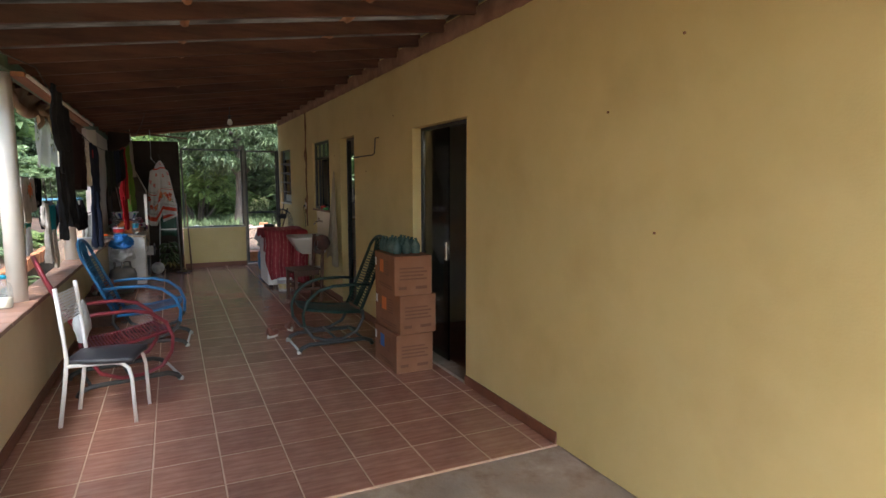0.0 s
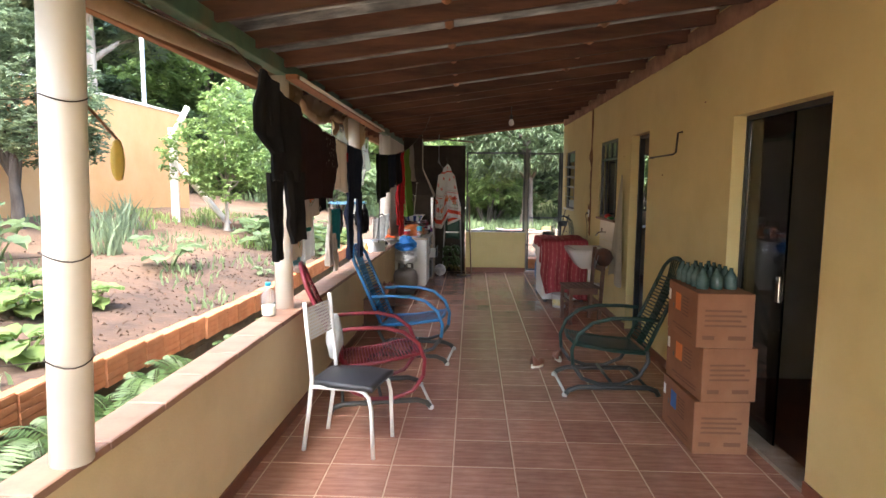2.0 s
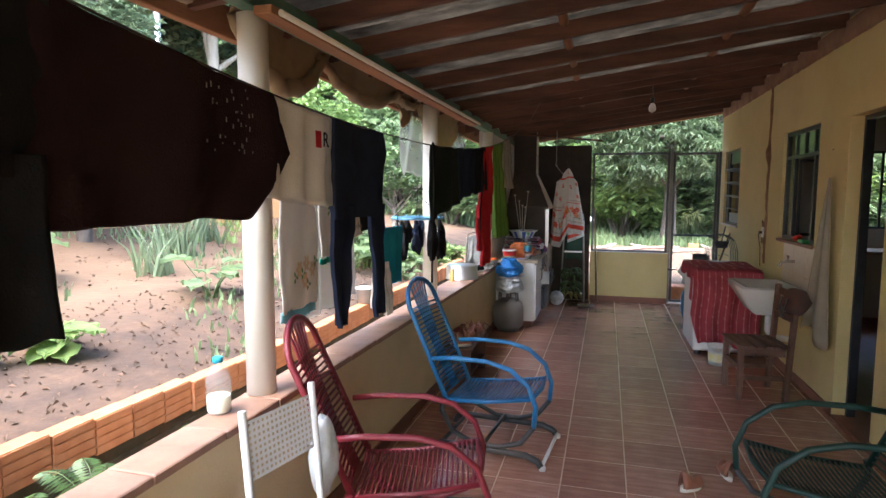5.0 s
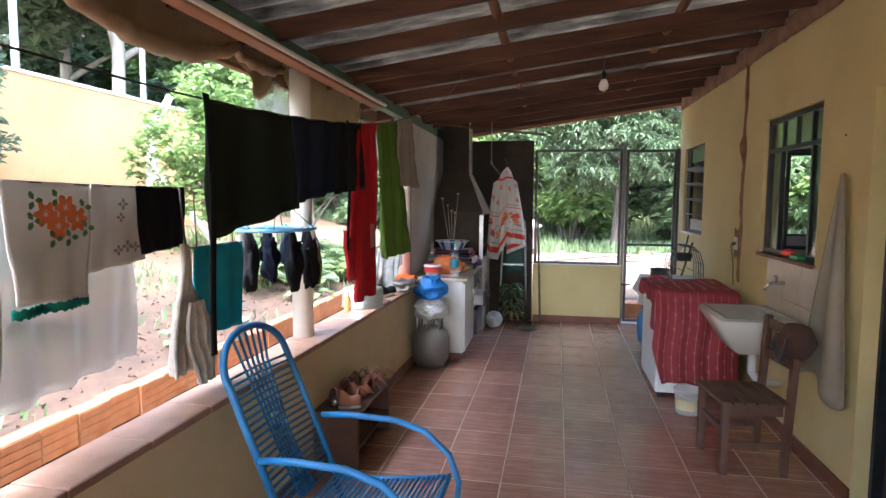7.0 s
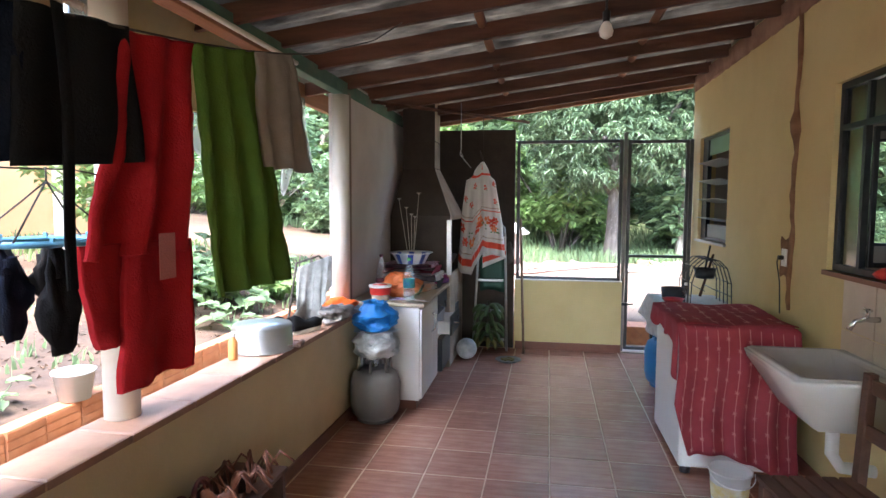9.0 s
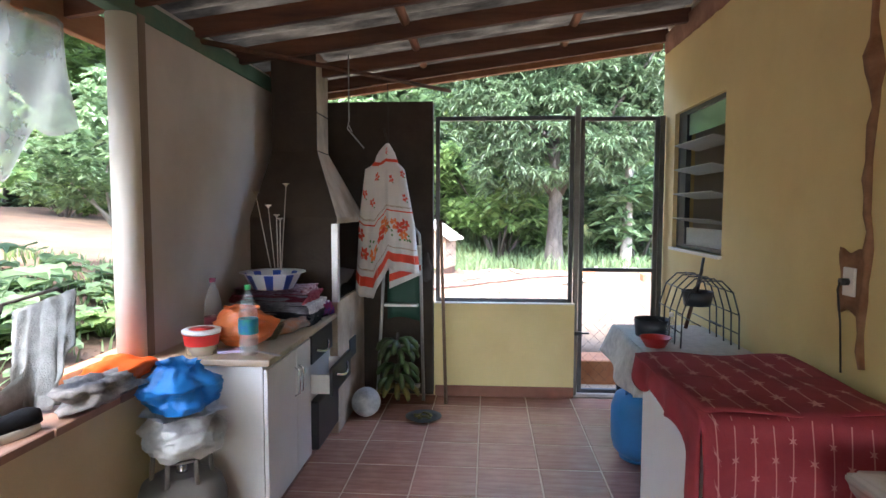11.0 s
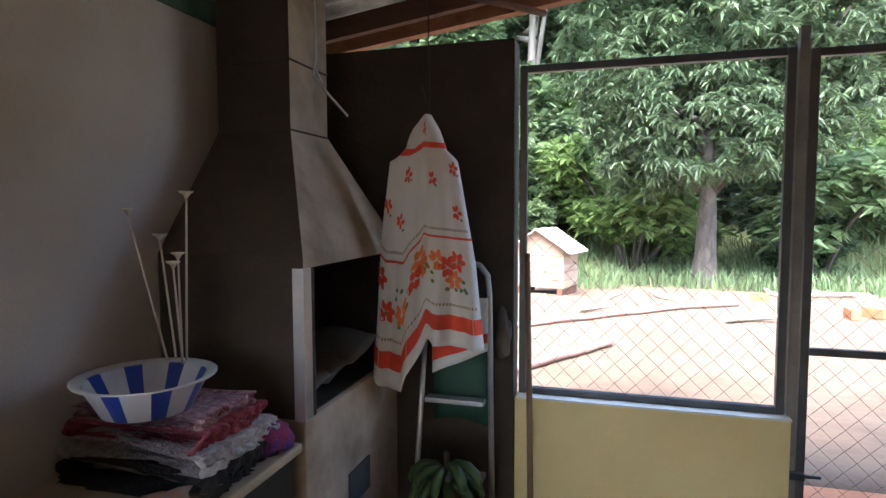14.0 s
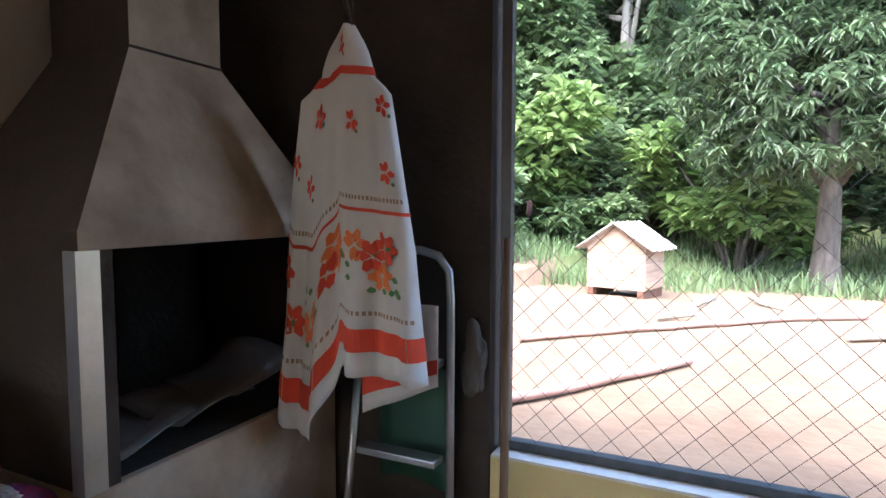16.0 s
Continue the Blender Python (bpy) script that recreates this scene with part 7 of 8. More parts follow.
# ---- washing lines ----
def line_z(y):
    d = y - 3.6
    return 1.855 + (0.042 * d * d if d < 0 else 0.0108 * d ** 3)


def slant(y):
    """How far the line runs inwards towards its far end."""
    return 0.07 * max(y - 4.4, 0)


LX = -0.24
bm = B()
tube(bm, [(-0.74, 1.45, 2.25)] + [(LX + slant(1.5 + 5.0 * k / 20), 1.5 + 5.0 * k / 20, line_z(1.5 + 5.0 * k / 20)) for k in range(21)] + [(-0.02, 7.0, 2.30), (0.02, 7.4, 2.50)], 0.003, 5)
single("washing_line", bm, M_WIRE, "thin wire washing line sagging along the veranda", "washing line")


def garment(name, label, y0, y1, drop0, drop1, mat_, x=LX, ztop=None, folds=3.0, depth=0.03, legs=None, group="clothes on the line", seed=0, shoulder=0.0, parent=None):
    """A cloth folded over the line from y0 to y1; legs = (crotch drop, gap) parts it into two legs."""
    zt = ztop or (lambda y: line_z(y))
    bm = B()

    def fn_for(a, b, d0, d1, start):
        def fn(u, v):
            y = a + (b - a) * u
            d = d0 + (d1 - d0) * u
            s = start + (d - start) * v
            wav = depth * math.sin((u * folds + seed) * math.tau + 1.3 * s) * min(0.35 + s * 1.4, 1) + 0.01 * noise.noise(Vector((y * 9 + seed, s * 7, 2)))
            edge = 0.015 * math.sin(s * 9 + seed * 3) * (2 * u - 1)
            return Vector((x + (0 if ztop else slant(y)) + wav, y + edge, zt(y) + 0.004 - s - shoulder * abs(2 * u - 1) ** 2 * (1 - v)))
        return fn
    if legs:
        c, gap = legs
        sheet(bm, fn_for(y0, y1, c, c, 0), 20, 10, 0.006)
        ym = (y0 + y1) / 2
        sheet(bm, fn_for(y0 + 0.005, ym - gap, drop0, drop0, c - 0.004), 8, 16, 0.008)
        sheet(bm, fn_for(ym + gap, y1 - 0.005, drop1, drop1, c - 0.004), 8, 16, 0.008)
    else:
        sheet(bm, fn_for(y0, y1, drop0, drop1, 0), 26, 18, 0.005)
    if parent:
        return part(name, bm, mat_, parent)
    return single(name, bm, mat_, label, "clothing", None, group)


def fabric(name, c, var=1.25, **kw):
    return surf(name, c, [min(q * var, 0.9) for q in c], 9, 0.95, 0.25, 180, spec=0.12, **kw)


F_BLACK = fabric("black_cotton", (0.011, 0.011, 0.012))
F_MAROON = fabric("dark_maroon_cotton", (0.020, 0.0095, 0.010))
F_WHITE = fabric("off_white_cotton", (0.60, 0.56, 0.50), 1.1, trans=0.3)
F_NAVY = fabric("navy_cotton", (0.012, 0.016, 0.03))
F_GREEN_D = fabric("dark_olive_cotton", (0.012, 0.016, 0.010))
F_RED = fabric("red_cotton", (0.34, 0.015, 0.02))
F_GREEN = fabric("green_cotton", (0.09, 0.16, 0.03))
F_GREY = fabric("grey_cotton", (0.26, 0.23, 0.20))
F_TEAL = fabric("teal_towel", (0.02, 0.28, 0.37), 1.3)
F_SHEER = fabric("sheer_white_voile", (0.62, 0.62, 0.62), 1.08)
F_SHEER.node_tree.nodes["Principled BSDF"].inputs["Alpha"].default_value = 0.62


def shaped(bm, rows, x=LX, folds=2.0, depth=0.02, seed=0.0, thick=0.008, top=None):
    """A hanging panel whose rows (height, near edge, far edge) run from the line down; top bends its upper rim along the line."""
    n = len(rows) - 1

    def fn(u, v):
        k = min(int(v * n), n - 1)
        q = v * n - k
        q = q * q * (3 - 2 * q) if n > 1 else q
        z, ya, yb = (rows[k][c] + (rows[k + 1][c] - rows[k][c]) * q for c in range(3))
        y = ya + (yb - ya) * u
        if top:
            z += (top(y) - rows[0][0]) * (1 - v) ** 2
        s = rows[0][0] - z
        wav = depth * math.sin((u * folds + seed) * math.tau + 1.7 * s) * min(0.3 + 1.5 * max(s, 0), 1)
        crease = 0.012 * noise.noise(Vector((y * 8 + seed, s * 6, seed))) + 0.007 * noise.noise(Vector((y * 22, s * 16, seed + 3)))
        return Vector((x + (slant(y) if x > -0.5 else 0) + wav + crease, y + 0.008 * noise.noise(Vector((s * 9, seed, u * 2))), z + 0.01 * noise.noise(Vector((u * 5, seed, 2))) * v))
    N = 24
    front = [[bm.verts.new(fn(i / N, j / N)) for j in range(N + 1)] for i in range(N + 1)]
    back = [[bm.verts.new(p.co - Vector((thick, 0, 0))) for p in col] for col in front]
    for i in range(N):
        for j in range(N):
            for g in (front, back):
                bm.faces.new((g[i][j], g[i + 1][j], g[i + 1][j + 1], g[i][j + 1])).smooth = True
    for k in range(N):
        for a, b in (((k, 0), (k + 1, 0)), ((k, N), (k + 1, N)), ((0, k), (0, k + 1)), ((N, k), (N, k + 1))):
            bm.faces.new((front[a[0]][a[1]], front[b[0]][b[1]], back[b[0]][b[1]], back[a[0]][a[1]]))


def worn(name, label, panels, mat_, x=LX, folds=2.0, depth=0.02, seed=0.0):
    """A garment of one or more hanging panels; the first one follows the line."""
    bm = B()
    shaped(bm, panels[0], x, folds, depth, seed, 0.008, line_z)
    ob = single(name, bm, mat_, label, "clothing", None, "clothes on the line")
    for k, rows in enumerate(panels[1:], 1):
        bm = B()
        shaped(bm, rows, x, 1.0, depth, seed + k, 0.014)
        part("trouser_leg", bm, mat_, ob)
    return ob


worn("black_shirt", "black short-sleeved shirt hung on the line", [[(2.01, 1.68, 1.84), (1.92, 1.62, 1.84), (1.79, 1.58, 1.83), (1.73, 1.74, 1.83)]], F_BLACK, LX + 0.03, 1.2, 0.02, 1)
worn("black_trousers", "black trousers hung over the washing line", [[(2.0, 1.76, 2.24), (1.82, 1.765, 2.22), (1.63, 1.77, 2.20)],
     [(1.66, 1.765, 1.915), (1.48, 1.77, 1.885), (1.37, 1.775, 1.88), (1.33, 1.79, 1.88)], [(1.67, 1.945, 2.20), (1.5, 1.985, 2.205), (1.375, 2.01, 2.215)]], F_BLACK, LX + 0.02, 1.6, 0.02, 2)
shirt = worn("maroon_shirt", "dark maroon shirt with a faded print hung on the line", [[(1.94, 2.14, 2.90), (1.84, 2.15, 2.95), (1.74, 2.16, 2.99), (1.65, 2.18, 2.93), (1.55, 2.21, 2.79)]], F_MAROON, LX, 2.4, 0.02, 3)
bm = B()
rr = random.Random(41)
for k in range(36):
    y, z, h = rr.uniform(2.58, 2.76), rr.uniform(1.70, 1.86), rr.uniform(0.003, 0.012)
    box(bm, LX + 0.030, LX + 0.0315, y, y + 0.0035, z, z + h)
tagged(part("faded_print", bm, fabric("faded_grey_print", (0.11, 0.10, 0.09)), shirt), "scatter of tiny faded pale specks", kind="stuff")
white_shirt = garment("white_shirt", "off-white striped shirt hung on the line", 2.90, 3.31, 0.28, 0.30, F_WHITE, x=LX - 0.015, folds=3, depth=0.018, seed=4)
worn("navy_trousers", "tight navy trousers hung by the waist on the line", [[(1.86, 3.275, 3.74), (1.70, 3.265, 3.75), (1.525, 3.262, 3.748)],
     [(1.57, 3.262, 3.455), (1.40, 3.268, 3.41), (1.25, 3.285, 3.38), (1.15, 3.31, 3.36)], [(1.57, 3.60, 3.748), (1.38, 3.62, 3.742), (1.2, 3.632, 3.73), (1.12, 3.636, 3.725)]], F_NAVY, LX, 1.5, 0.015, 5)
garment("olive_cloth", "dark olive cloth folded over the line", 4.40, 4.90, 0.39, 0.33, F_GREEN_D, folds=2, depth=0.02, seed=6)
part("chest_patch", boxed(LX + 0.028, LX + 0.030, 3.095, 3.13, 1.75, 1.80), F_RED, white_shirt)
txt = bpy.data.curves.new("letter", "FONT")
txt.body, txt.size, txt.extrude = "R", 0.065, 0.001
tob = bpy.data.objects.new("letter", txt)
me = bpy.data.meshes.new_from_object(tob)
bpy.data.objects.remove(tob)
me.materials.append(F_NAVY)
ob = new("letter_print", me)
ob.parent = white_shirt
ob.matrix_basis = Matrix(((0, 0, 1, LX + 0.030), (1, 0, 0, 3.14), (0, 1, 0, 1.755), (0, 0, 0, 1)))
navy_shirt = garment("navy_shirt", "navy shirt hung on the line", 4.89, 5.25, 0.31, 0.29, F_NAVY, folds=2, depth=0.02, seed=7)
garment("black_vest", "black printed vest hung on the line", 5.23, 5.53, 0.30, 0.30, F_BLACK, folds=2, depth=0.02, seed=8)
red = worn("red_trousers", "red trousers hung by the waist on the line", [[(1.93, 5.50, 5.76), (1.65, 5.45, 5.75), (1.42, 5.37, 5.73)],
           [(1.45, 5.37, 5.55), (1.3, 5.39, 5.56), (1.22, 5.42, 5.55)], [(1.45, 5.50, 5.73), (1.25, 5.48, 5.73), (1.11, 5.46, 5.72)]], F_RED, LX - 0.01, 2.5, 0.025, 9)
worn("green_trousers", "olive green trousers hung on the line", [[(1.98, 5.745, 6.03), (1.75, 5.76, 6.10), (1.45, 5.78, 6.18), (1.28, 5.80, 6.22)]], F_GREEN, LX, 3.0, 0.025, 10)
worn("grey_shirt", "pale grey shirt hung on the line", [[(2.05, 6.04, 6.28), (1.85, 6.05, 6.36), (1.66, 6.08, 6.40)]], F_GREY, LX, 2, 0.02, 11)
part("pocket_print", boxed(-0.125, -0.123, 5.55, 5.61, 1.36, 1.47), fabric("faded_red_print", (0.42, 0.16, 0.15)), red)
for y, d in ((4.36, 0.72), (5.30, 0.55)):
    bm = B()
    sheet(bm, lambda u, v, y=y, d=d: Vector((LX + slant(y) + 0.03 + 0.008 * math.sin(v * 5), y + 0.026 * (u - 0.5) + 0.02 * v, line_z(y) + 0.01 - d * v)), 2, 12, 0.004)
    single("belt", bm, F_BLACK, "narrow dark belt hanging from the line", "belt", None, "clothes on the line")


def outer_z(y):
    return 1.66 - 0.03 * math.sin((y - 3.6) * 1.2)


XO = -0.83
bm = B()
tube(bm, [(-0.79, 3.72, 1.70)] + [(XO, 3.8 + 2.3 * k / 10, outer_z(3.8 + 2.3 * k / 10)) for k in range(11)] + [(-0.77, 6.14, 1.64)], 0.003, 5)
single("washing_line", bm, M_WIRE, "thin cord between two veranda posts", "washing line")
OG = "towels on the outer line"
garment("tea_towel", "cream tea towel with a flower print and blue edge", 3.92, 4.28, 0.62, 0.60, F_WHITE, XO, outer_z, 2, 0.012, None, OG, 12)
emb = garment("embroidered_towel", "cream towel with orange flowers and green crochet edge", 4.33, 4.63, 0.37, 0.38, F_WHITE, XO, outer_z, 2, 0.010, None, OG, 13)
plain_towel = garment("white_towel", "white towel with a small dark motif", 4.63, 4.90, 0.30, 0.28, F_WHITE, XO, outer_z, 2, 0.012, None, OG, 14)
garment("black_shorts", "black shorts pegged on the outer line", 4.885, 5.15, 0.26, 0.25, F_BLACK, XO, outer_z, 2, 0.015, None, OG, 15)
garment("voile_curtain", "sheer white curtain panel with faint flowers", 4.22, 4.92, 0.72, 0.66, F_SHEER, XO - 0.07, outer_z, 4, 0.02, None, OG, 16)


def emb_fn(u, v):
    return Vector((XO + 0.03, 4.33 + 0.30 * u, outer_z(4.48) - 0.38 * v))


def stamp_x(bm, fn, u, v, pts, off):
    bm.faces.new([bm.verts.new(fn(u + a, v + b) + Vector((off, 0, 0))) for a, b in pts])


def flower_x(name, fn, u, v, s, mat_, parent, n=6):
    bm = B()
    for k in range(n):
        a = k * math.tau / n
        ca, sa = math.cos(a), math.sin(a)
        stamp_x(bm, fn, u, v, [((p * ca - q * sa) * s * 0.8, (p * sa + q * ca) * s * 0.6) for p, q in ((0.1, 0), (0.5, 0.34), (1, 0.15), (1, -0.15), (0.5, -0.34))], 0.002 + 0.0005 * k)
    return part(name, bm, mat_, parent)


for u, v in ((0.35, 0.25), (0.6, 0.2), (0.5, 0.35), (0.75, 0.3)):
    flower_x("flower_print", emb_fn, u, v, 0.18, M_PRINT_ORANGE, emb)
for u, v in ((0.2, 0.3), (0.45, 0.45), (0.85, 0.2), (0.65, 0.45), (0.22, 0.14), (0.5, 0.12), (0.88, 0.38)):
    flower_x("leaf_print", emb_fn, u, v, 0.13, M_PRINT_GREEN, emb, 3)


def plain_towel_fn(u, v):
    return Vector((XO + 0.03, 4.63 + 0.27 * u, outer_z(4.76) - 0.29 * v))


for u, v, q in ((0.5, 0.22, 0.12), (0.45, 0.38, 0.10), (0.55, 0.74, 0.13), (0.38, 0.78, 0.11), (0.70, 0.76, 0.11)):
    flower_x("motif_print", plain_towel_fn, u, v, q, F_GREY, plain_towel, 4)
bm = B()
sheet(bm, lambda u, v: Vector((XO + 0.012 * math.sin(u * 12), 4.33 + 0.30 * u, outer_z(4.48) - 0.375 - 0.03 * v + 0.004 * math.sin(u * 70))), 40, 3, 0.004)
part("crochet_edge", bm, fabric("green_crochet", (0.01, 0.14, 0.11)), emb)
tea = [o for o in scene.objects if o.name.startswith("tea_towel")][0]


def tea_fn(u, v):
    return Vector((XO + 0.032, 3.92 + 0.36 * u, outer_z(4.1) - 0.61 * v))


for u, v in ((0.35, 0.66), (0.55, 0.62), (0.72, 0.68), (0.5, 0.76)):
    flower_x("flower_print", tea_fn, u, v, 0.12, plain("tan_print", (0.50, 0.36, 0.22), 0.9), tea)
for u, v in ((0.25, 0.72), (0.45, 0.7), (0.82, 0.62), (0.6, 0.8)):
    flower_x("leaf_print", tea_fn, u, v, 0.09, M_PRINT_GREEN, tea, 3)
bm = B()
sheet(bm, lambda u, v: Vector((XO + 0.012 * math.sin(u * 12), 3.92 + 0.36 * u, outer_z(4.1) - 0.60 - 0.05 * v + 0.005 * math.sin(u * 60))), 40, 3, 0.004)
part("crochet_edge", bm, fabric("pale_blue_crochet", (0.16, 0.40, 0.48)), tea)
ZL = lambda y: 1.375
garment("teal_towel", "teal bath towel hung below the outer line", 5.17, 5.55, 0.39, 0.41, F_TEAL, -0.79, ZL, 2, 0.012, None, OG, 17)
bm = B()
shaped(bm, [(1.40, 5.075, 5.115), (1.25, 5.06, 5.125), (1.13, 5.01, 5.18), (0.98, 4.96, 5.24), (0.86, 4.97, 5.25)], -0.78, 4.0, 0.03, 18, 0.005)
shaped(bm, [(1.16, 5.05, 5.15), (1.0, 5.02, 5.2), (0.80, 5.10, 5.21)], -0.74, 3.0, 0.02, 19, 0.005)
single("knotted_cloth", bm, surf("pale_printed_cloth", (0.45, 0.40, 0.33), (0.66, 0.62, 0.56), 14, 0.95, 0.3, 120), "bundle of pale patterned cloths gathered at the top", "clothing", None, OG)
bm = B()
rod(bm, (-0.80, 5.095, 1.63), (-0.78, 5.095, 1.39), 0.004)
rod(bm, (-0.80, 5.19, 1.62), (-0.79, 5.19, 1.375), 0.003)
rod(bm, (-0.80, 5.48, 1.63), (-0.79, 5.48, 1.375), 0.003)
rod(bm, (-0.79, 5.08, 1.378), (-0.79, 5.52, 1.378), 0.005)
single("hanging_wire", bm, M_WIRE, "wire loops carrying the lower laundry", "wire")
M_BLUE_PL = plain("light_blue_plastic", (0.10, 0.26, 0.38), 0.4)
t = thing("sock_hanger", "round blue plastic sock hanger with dark socks pegged on", "sock hanger", pose(-0.78, 5.93, 1.42))
for rad in (0.26, 0.17):
    bm = B()
    tube(bm, [(rad * 0.75 * math.cos(a), rad * math.sin(a), 0) for a in [math.tau * k / 28 for k in range(28)]], 0.009, 6, True)
    part("ring", bm, M_BLUE_PL, t)
bm = B()
for a in (0.4, 2.0, 3.6, 5.2):
    rod(bm, (0.19 * math.cos(a), 0.25 * math.sin(a), 0), (0, 0, 0.19), 0.003, 0.003, 5)
part("cords", bm, M_WIRE, t)
rr = random.Random(6)
for k in range(10):
    a = k * math.tau / 10
    x, y = 0.18 * math.cos(a), 0.24 * math.sin(a)
    L = rr.uniform(0.22, 0.36)
    bm = B()
    tube(bm, [(x, y, -0.01), (x + 0.01, y, -L * 0.3)], [0.012, 0.028], 8)
    lump(bm, (x + 0.01, y + 0.01, -L * 0.6), 0.034, 0.062, L * 0.42, 50 + k, 0.7, 3)
    part("sock", bm, (F_BLACK, F_GREY, F_BLACK, F_NAVY, F_BLACK)[k % 5], t)
    bm = boxed(x - 0.006, x + 0.006, y - 0.004, y + 0.004, -0.04, 0.02)
    part("peg", bm, M_BLUE_PL, t)
bm = B()
rod(bm, (-0.78, 5.93, 1.60), (-0.78, 5.93, 1.655), 0.003)
single("peg_hook", bm, M_WIRE, "wire hook holding the sock hanger to the line", "hook")

# ---- tarpaulins and the strip under the beam ----
M_TARP = surf("brown_beige_tarpaulin", (0.30, 0.20, 0.115), (0.46, 0.34, 0.21), 3, 0.55, 0.3, 18, stain=0.5, stain_scale=3, stain_color=(0.14, 0.08, 0.05), trans=0.25)
M_PLASTIC = surf("milky_torn_plastic", (0.34, 0.34, 0.31), (0.50, 0.50, 0.46), 3, 0.3, 0.4, 12, trans=0.55)
nt = M_PLASTIC.node_tree
mo = nt.nodes["Material Output"]
tr = nt.nodes.new("ShaderNodeBsdfTransparent")
mx = nt.nodes.new("ShaderNodeMixShader")
mx.inputs[0].default_value = 0.55
nt.links.new(mo.inputs["Surface"].links[0].from_socket, mx.inputs[1])
nt.links.new(tr.outputs[0], mx.inputs[2])
nt.links.new(mx.outputs[0], mo.inputs["Surface"])
M_TARP_PALE = surf("pale_yellow_tarpaulin", (0.52, 0.42, 0.24), (0.62, 0.52, 0.33), 3, 0.6, 0.2, 18, stain=0.3, stain_scale=4, stain_color=(0.34, 0.24, 0.12), trans=0.5)
for y0, y1, sag, rad, mt, sd, lab in ((3.70, 4.52, 0.24, 0.045, M_TARP, 1.0, "brown tarpaulin rolled up and sagging under the eaves"), (4.46, 5.72, 0.15, 0.04, M_TARP, 2.0, "brown tarpaulin rolled up and sagging under the eaves"),
                                      (5.68, 6.26, 0.05, 0.03, M_TARP, 3.0, "brown tarpaulin bunched beside its knot under the eaves"), (6.28, 7.75, 0.36, 0.008, M_TARP_PALE, 4.0, "pale yellow tarpaulin hanging in a shallow curve")):
    t = thing("tarpaulin", lab, "tarpaulin", pose(0, 0, 0), "tarpaulins under the eaves")

    def low(u, sag=sag, sd=sd):
        return 2.34 - sag * math.sin(math.pi * u) ** 0.75 + 0.012 * noise.noise(Vector((u * 6, sd, 1)))

    bm = B()
    sheet(bm, lambda u, v, y0=y0, y1=y1, sd=sd: Vector((-0.86 - 0.05 * math.sin(v * 2.6) - 0.012 * noise.noise(Vector((u * 9, v * 3, sd))), y0 + (y1 - y0) * u, 2.415 + (low(u) - 2.415) * v)), 40, 12, 0.003)
    part("hanging_cloth", bm, mt, t)
    bm = B()
    n = 26
    tube(bm, [(-0.885 - 0.012 * math.sin(k * 1.1 + sd), y0 + (y1 - y0) * k / n, low(k / n) + rad * 0.5 + 0.006 * math.sin(k * 2.3)) for k in range(n + 1)], [rad * (0.55 + 0.45 * math.sin(math.pi * k / n)) * (1 + 0.18 * noise.noise(Vector((k * 0.8, sd, 0)))) for k in range(n + 1)], 10)
    part("rolled_edge", bm, mt, t)
bm = B()
sheet(bm, lambda u, v: Vector((-0.925 - 0.025 * math.sin(u * 13), 5.74 + 0.46 * u, 2.34 - v * (0.03 + 0.17 * max(0, 1 - abs(u - 0.65) / 0.5)) - 0.012 * math.sin(u * 20))), 16, 8, 0.003)
single("tarpaulin_flap", bm, M_TARP, "loose pointed flap of brown tarpaulin", "tarpaulin")
bm = B()
sheet(bm, lambda u, v: Vector((-0.97 - 0.035 * math.sin(u * 23) * v - 0.02 * math.sin(u * 51 + 3 * v), 6.1 + 2.4 * u, 2.31 - v * (0.50 + 0.05 * math.sin(u * 17) + 0.035 * math.sin(u * 47) + 0.16 * max(0, 1 - abs(u - 0.86) / 0.06)))), 90, 16, 0.002)
single("plastic_sheet", bm, M_PLASTIC, "torn milky plastic sheet hanging from the eaves", "plastic sheet")
t = thing("lamp_batten", "long brown batten with a pale strip under the eave beam", "batten", pose(0, 0, 0))
part("batten", boxed(-0.70, -0.62, 3.55, 7.45, 2.30, 2.335, bevel=0.004), M_WOOD_RED, t)
bm = B()
rod(bm, (-0.61, 3.6, 2.315), (-0.59, 7.44, 2.32), 0.013)
part("strip", bm, M_TRIM_WHITE, t)
bm = B()
tube(bm, [(-0.95, 0.5, 2.28), (-0.90, 1.0, 2.29), (-0.84, 2.2, 2.285), (-0.80, 3.3, 2.31)], [0.045, 0.05, 0.045, 0.04], 10)
single("curtain_roll", bm, M_TARP, "rolled canvas curtain lashed along the beam", "canvas roll")

# ---- things on the parapet ----
PT = 0.758
bottle("spray_bottle", "clear plastic bottle with blue spray head, part full", pose(-0.80, 3.40, PT), [(0.045, 0), (0.048, 0.012), (0.048, 0.13), (0.040, 0.16), (0.018, 0.185), (0.016, 0.20)], 0.20, 0.02, G_PET, plain("cyan_plastic", (0.02, 0.30, 0.42), 0.4), surf("cloudy_liquid", (0.60, 0.58, 0.45), None, 4, 0.3, 0), 0.07)
t = thing("cooking_pot", "large dented aluminium pot upside down on the parapet", "pot", pose(-0.72, 7.24, PT, 0, 0, 10))
M_ALU = plain("brushed_aluminium", (0.55, 0.55, 0.55), 0.32, 0.9, 1.1)
bm = B()
lathe(bm, [(0.165, 0), (0.165, 0.008), (0.160, 0.01), (0.158, 0.125), (0.15, 0.14), (0.02, 0.146)], seg=36)
part("body", bm, M_ALU, t)
bm = B()
tube(bm, [(0.155, -0.06, 0.03), (0.20, -0.05, 0.03), (0.205, 0.05, 0.03), (0.155, 0.06, 0.03)], 0.005, 6)
